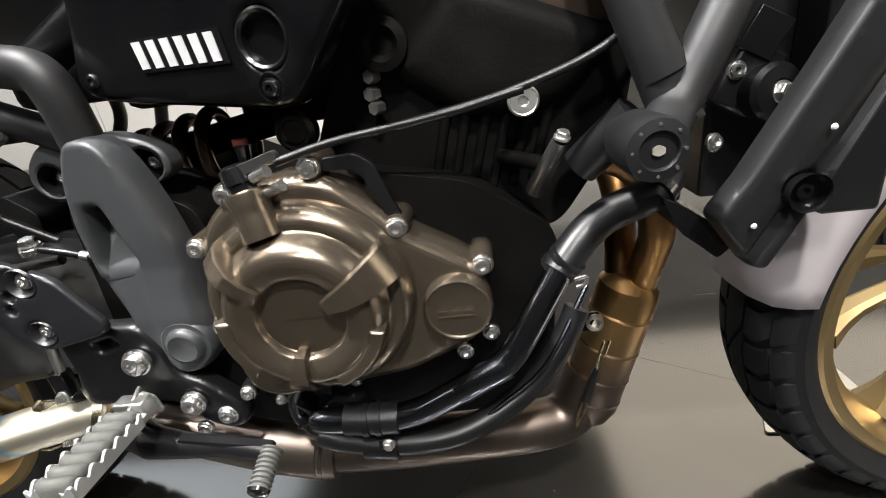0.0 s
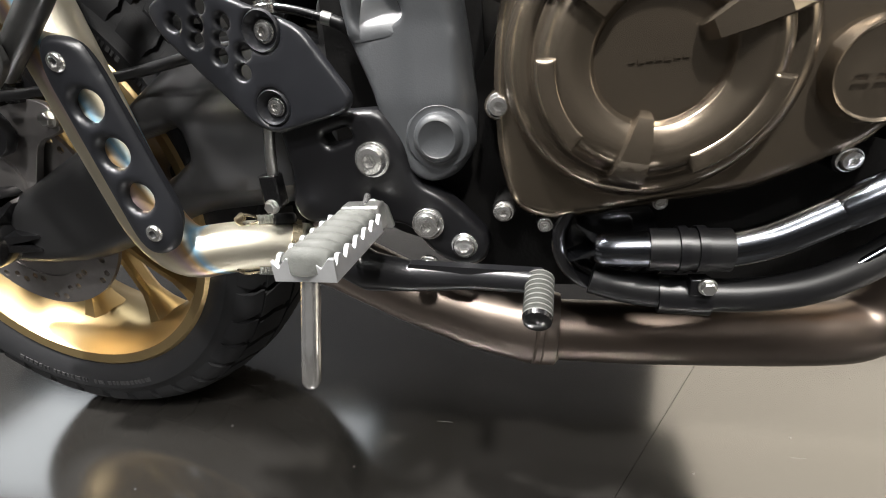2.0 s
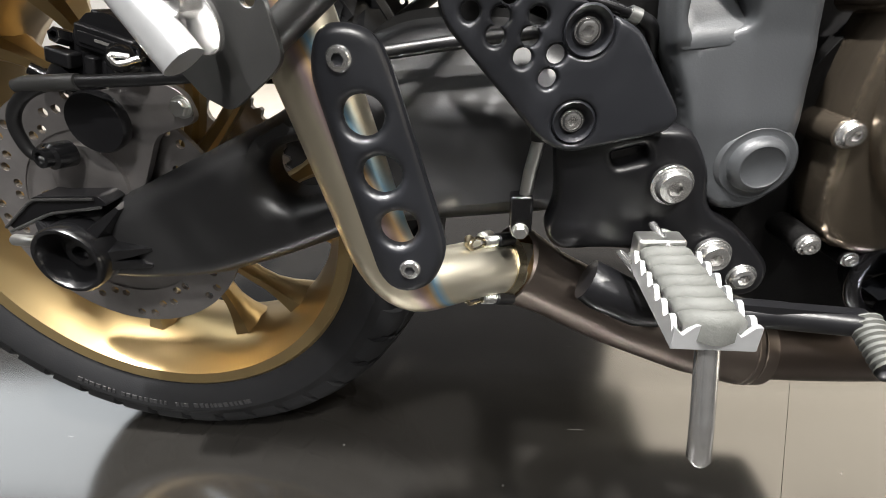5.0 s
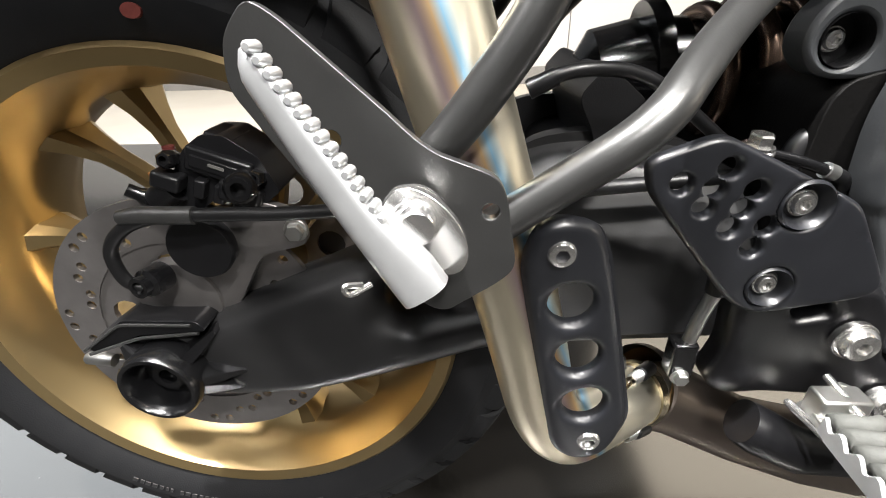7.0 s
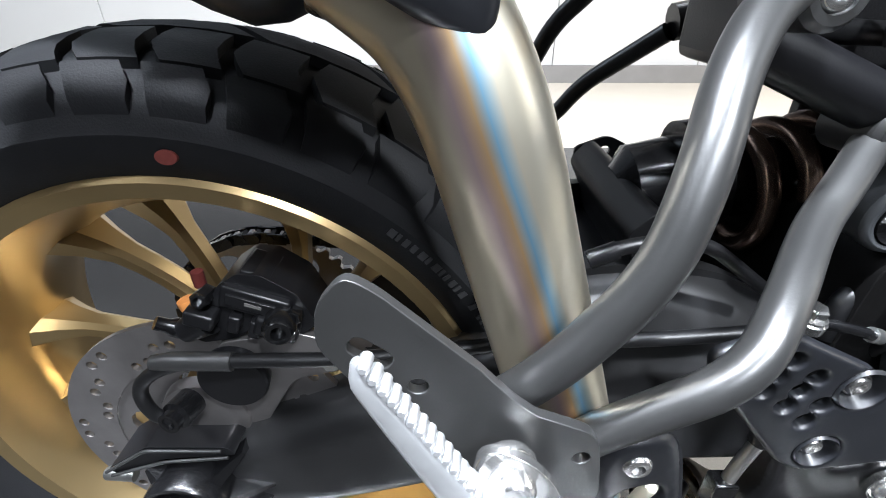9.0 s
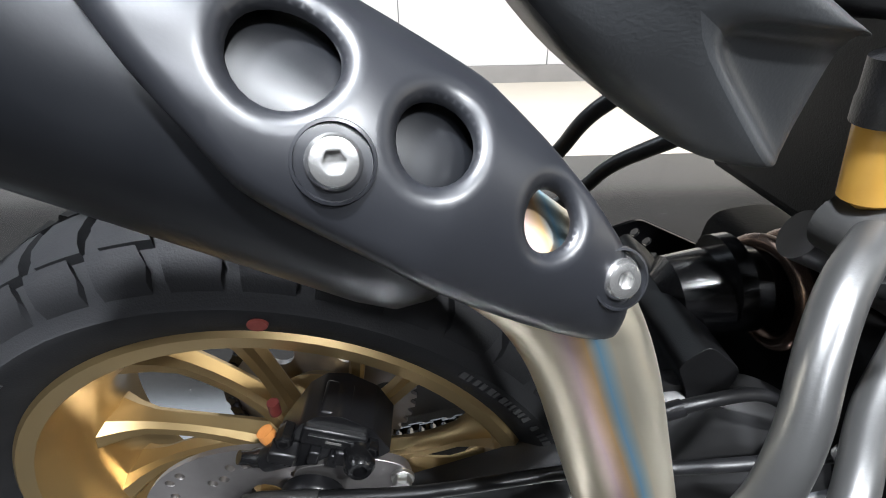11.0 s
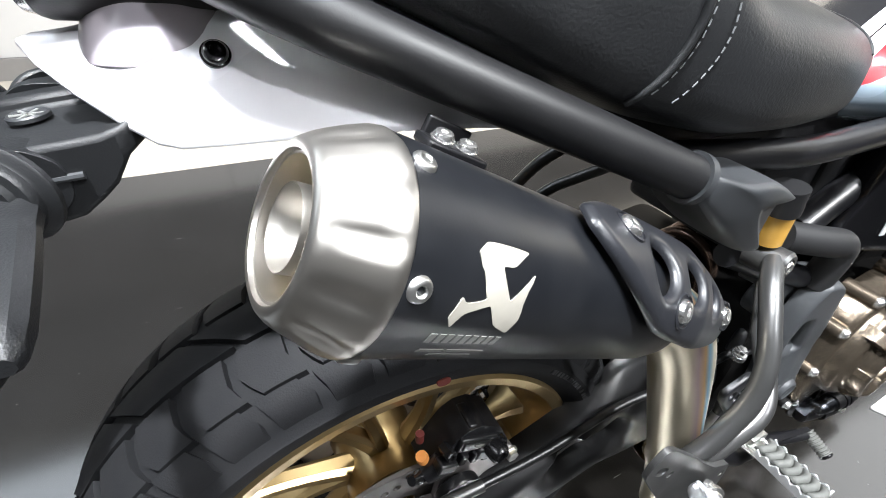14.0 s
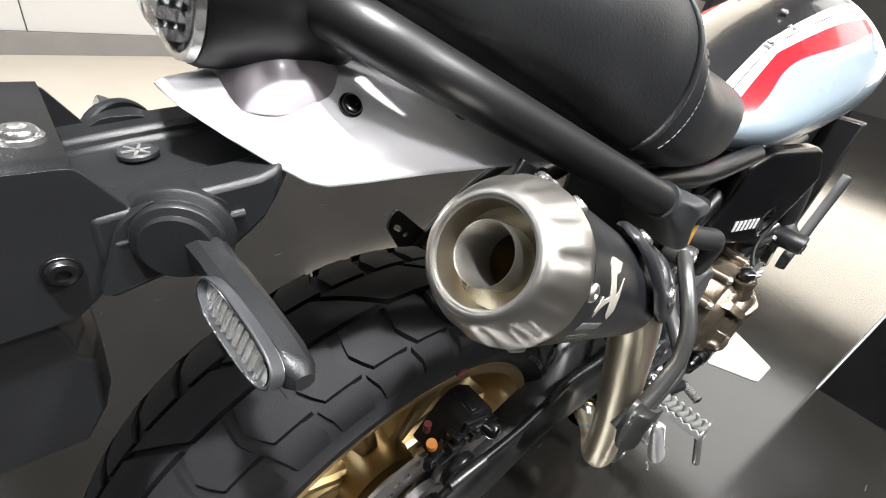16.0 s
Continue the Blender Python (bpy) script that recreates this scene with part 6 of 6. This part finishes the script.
tank = part("fuel_tank", skin([hoop(x, w, z0, z1, 72, 2.5, 0.42) for x, w, z0, z1 in blend_rows(tank_rows, 40)]), tank_paint(), bike, "silver and white fuel tank with red stripes", angle=60)
for p in ((0.576, -0.055, 0.878), (0.62, -0.06, 0.90), (0.66, -0.03, 0.918)):
    bolt(tank, p, 0.006, (0, -0.3, 1))
seat_rows = [(-0.085, 0.04, 0.885, 0.915), (-0.07, 0.07, 0.876, 0.925), (-0.03, 0.098, 0.858, 0.938), (0.03, 0.12, 0.832, 0.941), (0.09, 0.132, 0.803, 0.938), (0.125, 0.137, 0.79, 0.932), (0.145, 0.141, 0.784, 0.922), (0.165, 0.145, 0.78, 0.898), (0.19, 0.148, 0.775, 0.88), (0.24, 0.148, 0.771, 0.868), (0.30, 0.14, 0.768, 0.858), (0.36, 0.125, 0.765, 0.847), (0.41, 0.105, 0.766, 0.838), (0.445, 0.085, 0.772, 0.828), (0.46, 0.06, 0.78, 0.82)]


def seat_section(w, z0, z1, s):
    """Half width and height at s from -1 (base) to 1 (top)."""
    p = 6.0 if s < 0 else 2.8
    return w * max(0.0, 1 - abs(s) ** p) ** (1 / p) * (1 - 0.06 * max(0, s)), (z0 + z1) / 2 + (z1 - z0) / 2 * s


def seat_ring(x, w, z0, z1):
    ring = []
    for k in range(60):
        a = 2 * math.pi * (k + 0.5) / 60
        s = math.copysign(abs(math.sin(a)) ** 0.75, math.sin(a))
        y, z = seat_section(w, z0, z1, s)
        ring.append((x, math.copysign(y, math.cos(a)), z))
    return ring


seat_fine = blend_rows(seat_rows, 64)
seat = part("seat", skin([seat_ring(*r) for r in seat_fine]), VINYL, bike, "black vinyl seat with grey stitching", angle=70)


def seat_point(x, s, off=0.0008):
    for a, b in zip(seat_fine, seat_fine[1:]):
        if a[0] <= x <= b[0]:
            t = (x - a[0]) / (b[0] - a[0])
            w, z0, z1 = (a[i] * (1 - t) + b[i] * t for i in (1, 2, 3))
            y, z = seat_section(w, z0, z1, s)
            return Vector((x, -y - off * (1 - max(0, s) ** 4), z + off * max(0, s) ** 4))


def band_x(s):
    return 0.112 + 0.022 * math.sin(max(0, min(1, (s + 0.8) / 0.8)) * math.pi / 2) - 0.012 * max(0, s) ** 3


for dx in (0.0042, 0.0195):
    for k in range(20):
        h0 = -0.72 + k * 0.082
        if h0 + 0.052 < 0.97:
            part("stitch", tube([seat_point(band_x(h0) + dx, h0), seat_point(band_x(h0 + 0.052) + dx, h0 + 0.052)], 0.0005, 6), THREAD, seat)
part("seat_piping", tube([seat_point(band_x(h), h, 0.0005) for h in (-0.85 + 0.06 * k for k in range(31))], 0.0026, 10), VINYL, seat)
part("front_seam", tube([seat_point(0.36 + 0.03 * h, h, 0.0003) for h in (0.3 + 0.06 * k for k in range(12))], 0.0014, 8), VINYL, seat)
sub = part("subframe_tube", tube(bend([(-0.108, 0.0, 0.874), (-0.1, -0.055, 0.87), (-0.065, -0.086, 0.853), (0.168, -0.1465, 0.758)], 0.04, 8), 0.0146, 28), TUBEBLACK, bike, "satin black subframe tube")
part("far_subframe_tube", tube(bend([(-0.108, 0.0, 0.874), (-0.1, 0.055, 0.87), (-0.065, 0.086, 0.853), (0.17, 0.147, 0.757)], 0.04, 8), 0.0155, 18), SATIN, bike)
facet = {"A": (0.164, -0.1585, 0.7685), "B": (0.197, -0.168, 0.758), "C": (0.226, -0.168, 0.7565), "D": (0.258, -0.166, 0.743), "E": (0.285, -0.158, 0.727),
         "R": (0.215, -0.1695, 0.739), "S": (0.281, -0.162, 0.7305), "T": (0.257, -0.1645, 0.69), "r": (0.2225, -0.159, 0.7345), "s": (0.281, -0.152, 0.7245), "t": (0.263, -0.155, 0.693),
         "G": (0.27, -0.152, 0.684), "H": (0.23, -0.16, 0.6915), "I": (0.187, -0.162, 0.7225), "J": (0.1615, -0.1585, 0.7485)}
bm = bmesh.new()
fv = {k: bm.verts.new(p) for k, p in facet.items()}
for names in ("ABR", "BCR", "CDR", "DESR", "ARIJ", "RTHI", "TGH", "RSsr", "RrtT", "rsGt", "TtG"):
    bm.faces.new([fv[c] for c in names])
loop = "ABCDESsGHIJ"
back = {c: bm.verts.new((facet[c][0], -0.112, facet[c][2])) for c in loop}
for a, b in zip(loop, loop[1:] + loop[:1]):
    bm.faces.new((fv[a], fv[b], back[b], back[a]))
joint = part("subframe_cover", bm, GREY, bike, "grey moulded subframe joint cover", angle=75)
crease_layer = joint.data.attributes.new("crease_edge", "FLOAT", "EDGE")
for c in crease_layer.data:
    c.value = 0.3
sub_mod = joint.modifiers.new("rounding", "SUBSURF")
sub_mod.levels = sub_mod.render_levels = 3
part("joint_clip", tube([(0.162, -0.145, 0.7605), (0.167, -0.146, 0.7585)], 0.0172, 26), GREY, joint)
cowl = []
for x, w, zl, zt in ((-0.177, 0.003, 0.8225, 0.8245), (-0.17, 0.016, 0.8155, 0.827), (-0.155, 0.036, 0.8055, 0.829), (-0.138, 0.053, 0.795, 0.833), (-0.124, 0.0645, 0.7875, 0.837), (-0.114, 0.0685, 0.7855, 0.840), (-0.09, 0.0725, 0.786, 0.845), (-0.05, 0.0785, 0.7875, 0.851), (0.0, 0.087, 0.7885, 0.85), (0.04, 0.0935, 0.788, 0.842), (0.085, 0.1, 0.785, 0.828)):
    half = [(1.0, 0.0), (0.985, 0.05), (0.9, 0.24), (0.77, 0.46), (0.64, 0.63), (0.45, 0.81), (0.22, 0.95), (0.0, 1.0)]
    cowl.append([(x, -w * a, zl + (zt - zl) * b) for a, b in half] + [(x, w * a, zl + (zt - zl) * b) for a, b in half[-2::-1]])
tail = part("tail_cowl", skin(cowl, caps=False, wrap=False), WHITE, bike, "white gloss tail cowl", solid=-0.003, angle=60)
bolt(tail, (-0.09, -0.0475, 0.8235), 0.0072, (0, -0.75, 0.6), DARKSCREW)
part("cowl_slot", lathe([(0, -0.002), (0.008, -0.002), (0.008, 0.0008), (0, 0.0008)], (-0.018, -0.066, 0.8245), (0, -0.75, 0.62), 20), BLACK, tail)
part("cowl_underside", board(-0.06, 0.16, -0.045, 0.045, 0.79, 0.806), BLACK, tail, bevel=0.006)
lamp = part("tail_lamp", lathe([(0.0, 0.06), (0.03, 0.055), (0.045, 0.035), (0.0475, 0.02), (0.0475, -0.042), (0.046, -0.046), (0.043, -0.046)], (-0.113, 0.003, 0.8775), (1, 0, -0.05), 44, caps=False), SATIN, bike, "round tail lamp with a clear faceted lens")
part("bezel", lathe([(0.0435, -0.044), (0.0455, -0.047), (0.0445, -0.051), (0.041, -0.051)], (-0.113, 0.003, 0.8775), (1, 0, -0.05), 44, caps=False), CHROME, lamp)
part("lens", lathe([(0.042, -0.045), (0.04, -0.053), (0.028, -0.061), (0.012, -0.0645), (0.0, -0.065)], (-0.113, 0.003, 0.8775), (1, 0, -0.05), 40, caps=False), LENS, lamp, "clear faceted lens")
fac = bmesh.new()
for i in range(-4, 5):
    for j in range(-4, 5):
        if i * i + j * j < 19:
            bmesh.ops.create_icosphere(fac, subdivisions=1, radius=0.0056, matrix=Matrix.Translation((-0.154 + 0.0006 * (i * i + j * j), 0.003 + i * 0.0085, 0.8775 + j * 0.0085)))
part("reflector", fac, CHROME, lamp, "faceted bright reflector", angle=10)
stand_rows = []
for z, g in ((0.818, 0.9), (0.826, 0.86), (0.833, 0.79), (0.839, 0.7), (0.846, 0.64), (0.853, 0.62), (0.86, 0.62)):
    stand_rows.append([(-0.113 + x * g, 0.003 + y * g, z) for x, y in rounded([(-0.044, -0.012), (-0.038, -0.038), (-0.02, -0.05), (0.02, -0.05), (0.045, -0.036), (0.055, 0.0), (0.045, 0.036), (0.02, 0.05), (-0.02, 0.05), (-0.038, 0.038), (-0.044, 0.012)], 0.01)])
part("lamp_stand", skin(stand_rows), SHADELILAC, lamp, "lamp stand toned lilac for the shade under the lamp", angle=60)

# number plate carrier and indicators
holder = part("plate_carrier", skin([[(x, -w, z - d), (x, -w, z), (x, -w * 0.55, z), (x, -w * 0.5, z - 0.008), (x, w * 0.5, z - 0.008), (x, w * 0.55, z), (x, w, z), (x, w, z - d)] for x, w, z, d in ((-0.115, 0.03, 0.808, 0.008), (-0.127, 0.047, 0.801, 0.013), (-0.138, 0.0585, 0.796, 0.015), (-0.147, 0.059, 0.793, 0.026), (-0.155, 0.059, 0.792, 0.032), (-0.165, 0.059, 0.791, 0.0385), (-0.185, 0.058, 0.789, 0.041), (-0.222, 0.058, 0.784, 0.045))]), TRIMBLACK, bike, "black moulded number plate carrier", bevel=0.003)
cb = part("carrier_badge", lathe([(0, -0.001), (0.0105, -0.001), (0.0105, 0.001), (0.0095, 0.002), (0.0088, 0.001), (0.0078, 0.0008), (0, 0.0008)], (-0.189, 0.01, 0.7835), (-0.1, 0, 1), 28), GREY, holder, "small round metal badge")
for k in range(3):
    part("badge_bar", block((-0.189, 0.01, 0.7846), (0.0165, 0.0015, 0.0008), Matrix.Rotation(radians(60 * k + 10), 4, "Z")), ALLOY, cb)
part("carrier_rib", tube([(-0.215, -0.06, 0.772), (-0.158, -0.0605, 0.7755)], 0.002, 8), GREY, holder)
apron = empty("plate_bracket", bike, "black folded number plate bracket")
side_out = rounded([(-0.206, 0.785), (-0.222, 0.808), (-0.33, 0.808), (-0.33, 0.725), (-0.236, 0.733), (-0.225, 0.742)], 0.004)
part("near_cheek", plate(side_out, -0.056, -0.053), TRIMBLACK, apron, bevel=0.001)
part("far_cheek", plate(side_out, 0.053, 0.056), TRIMBLACK, apron, bevel=0.001)
part("top_sheet", skin([[(x, y, z) for y, z in ((-0.056, 0.8035), (-0.0545, 0.8085), (-0.05, 0.811), (0.05, 0.811), (0.0545, 0.8085), (0.056, 0.8035))] for x in (-0.2225, -0.33)], caps=False, wrap=False), TRIMBLACK, apron, solid=-0.003)
part("inner_box", board(-0.325, -0.232, -0.05, 0.05, 0.735, 0.805), TRIMBLACK, apron)
bolt(apron, (-0.236, -0.057, 0.7615), 0.0075, (0, -1, 0), DARKSCREW)
bolt(apron, (-0.235, -0.03, 0.8125), 0.0085, (0, 0, 1), SOCKET)
part("reflector_mount", skin([[(x, y, z) for x, y in ((-0.236 + b, -0.05), (-0.23 + b, -0.03), (-0.23 + b, 0.03), (-0.236 + b, 0.05), (-0.3, 0.05), (-0.3, -0.05))] for z, b in ((0.735, -0.012), (0.715, -0.006), (0.705, -0.006), (0.698, 0.0), (0.66, -0.002), (0.64, -0.014))]), TRIMBLACK, apron, bevel=0.002)


def indicator(s):
    base = Vector((-0.187, s * 0.06, 0.772))
    ind = part("indicator", tube([base + Vector((-0.0005 * q, s * 0.001 * q, 0)) for q in (0, 1, 3.5, 4.5, 5.5, 6.5, 7.5, 10, 11.5, 12.5, 15.5)], [0.0225, 0.0238, 0.0242, 0.0232, 0.0202, 0.0192, 0.0205, 0.0207, 0.0196, 0.0162, 0.0155], 28), TRIMBLACK, bike, "black stalk indicator with a clear lens")
    part("mount_pad", slab(rounded([(-0.226, 0.744), (-0.213, 0.781), (-0.198, 0.7915), (-0.178, 0.7915), (-0.165, 0.783), (-0.164, 0.766), (-0.175, 0.755), (-0.2, 0.75)], 0.006), lambda x, z: (x, s * 0.0615, z), lambda x, z: (x, s * 0.045, z)), TRIMBLACK, ind, bevel=0.004)
    tip = Vector((-0.178, s * 0.163, 0.7575))
    d = tip - base
    body = []
    for t, w, h in ((0.12, 0.009, 0.0085), (0.3, 0.008, 0.008), (0.38, 0.0085, 0.009), (0.6, 0.0085, 0.009), (0.85, 0.008, 0.0085), (0.96, 0.0065, 0.007), (1.0, 0.004, 0.004)):
        o = base + d * t + Vector((0.003, 0, 0))
        body.append([o + Vector((x * w, 0, z * h)) for x, z in ((-1, -0.6), (-1, 0.6), (-0.5, 1), (0.5, 0.9), (1, 0.4), (1, -0.4), (0.5, -0.9), (-0.5, -1))])
    part("stalk", skin(body), TRIMBLACK, ind, angle=40)
    face = [(0.69 + 0.295 * math.copysign(abs(math.cos(q)) ** 0.7, math.cos(q)), math.copysign(abs(math.sin(q)) ** 0.8, math.sin(q))) for q in (2 * math.pi * k / 36 for k in range(36))]
    place = lambda off, k: (lambda t, z: base + d * t + Vector((-0.91, 0, 0.41)) * (0.0055 + off) + Vector((0.41, 0, 0.91)) * z * 0.0088 * k)
    inner = [(0.69 + (t - 0.69) * 0.945, z * 0.84) for t, z in face]
    part("lens_rim", slab(face, place(0.006, 1.0), place(0.0, 1.0), [inner]), GREY, ind, "black lens rim", bevel=0.0006)
    part("reflector", slab(inner, place(0.001, 1.0), place(-0.001, 1.0)), ALLOY, ind)
    part("lens", slab(inner, place(0.0065, 1.0), place(0.0045, 1.0)), LENS, ind, "clear ribbed lens").visible_shadow = False
    for k in range(10):
        o = base + d * (0.5 + 0.043 * k) + Vector((-0.91, 0, 0.41)) * 0.0085
        part("lens_rib", tube([o - Vector((0.41, 0, 0.91)) * 0.0055, o + Vector((0.41, 0, 0.91)) * 0.0055], 0.0013, 6), CHROME, ind)


indicator(-1)
indicator(1)

# ---------------------------------------------------------------- things round the motorcycle
stand = part("wheel_stand_plate", slab(rounded([(1.15, -0.175), (1.215, -0.305), (1.325, -0.31), (1.4, -0.18), (1.4, 0.18), (1.32, 0.3), (1.285, 0.214), (1.206, 0.046), (1.29, 0.04), (1.3, -0.12), (1.27, -0.17)], 0.008), lambda x, y: (x, y, 0.004), lambda x, y: (x, y, -0.003)), PLATE, None, bevel=0.001)
tagged(stand, "pale scuffed steel stand plate under the front wheel", "stand plate")
totem = part("display_board", board(1.372, 1.402, -1.1, -0.435, -0.003, 1.25), GLOSS, None, bevel=0.002)
tagged(totem, "black upright display board with a pale edge", "display board")
part("edge_trim", board(1.370, 1.404, -0.4345, -0.430, -0.003, 1.25), WHITE, totem, "pale edge strip")

# floor boards with thin joints, turned to the motorcycle
fa = math.atan2(-0.6, 1.0)
fe1, fe2 = Vector((math.cos(fa), math.sin(fa), 0)), Vector((-math.sin(fa), math.cos(fa), 0))
fo = Vector((0.75, 0.0, 0))
t0 = (Vector((0, 0.904, 0)) - fo).dot(fe2)
LX, LY = 2.4, 1.2
for i in range(-3, 4):
    for j in range(-5, 5):
        a, b = i * LX + 0.0003, (i + 1) * LX - 0.0003
        c, e = t0 + j * LY + 0.0003, t0 + (j + 1) * LY - 0.0003
        poly = [fo + fe1 * u + fe2 * v for u, v in ((a, c), (b, c), (b, e), (a, e))]
        # cut at the edge of the pale floor
        cut = []
        for p, q in zip(poly, poly[1:] + poly[:1]):
            if p.y <= 1.7:
                cut.append(p)
            if (p.y <= 1.7) != (q.y <= 1.7):
                cut.append(p + (q - p) * ((1.7 - p.y) / (q.y - p.y)))
        if len(cut) < 3 or min(p.y for p in cut) < -4.5 or max(p.x for p in cut) < -4 or min(p.x for p in cut) > 5.5:
            continue
        bm = bmesh.new()
        bm.faces.new([bm.verts.new((p.x, p.y, 0.0)) for p in cut])
        r = bmesh.ops.extrude_face_region(bm, geom=bm.faces[:])
        for v in r["geom"]:
            if isinstance(v, bmesh.types.BMVert):
                v.co.z = -0.0039
        part("floor_board", bm, FLOOR, floor)
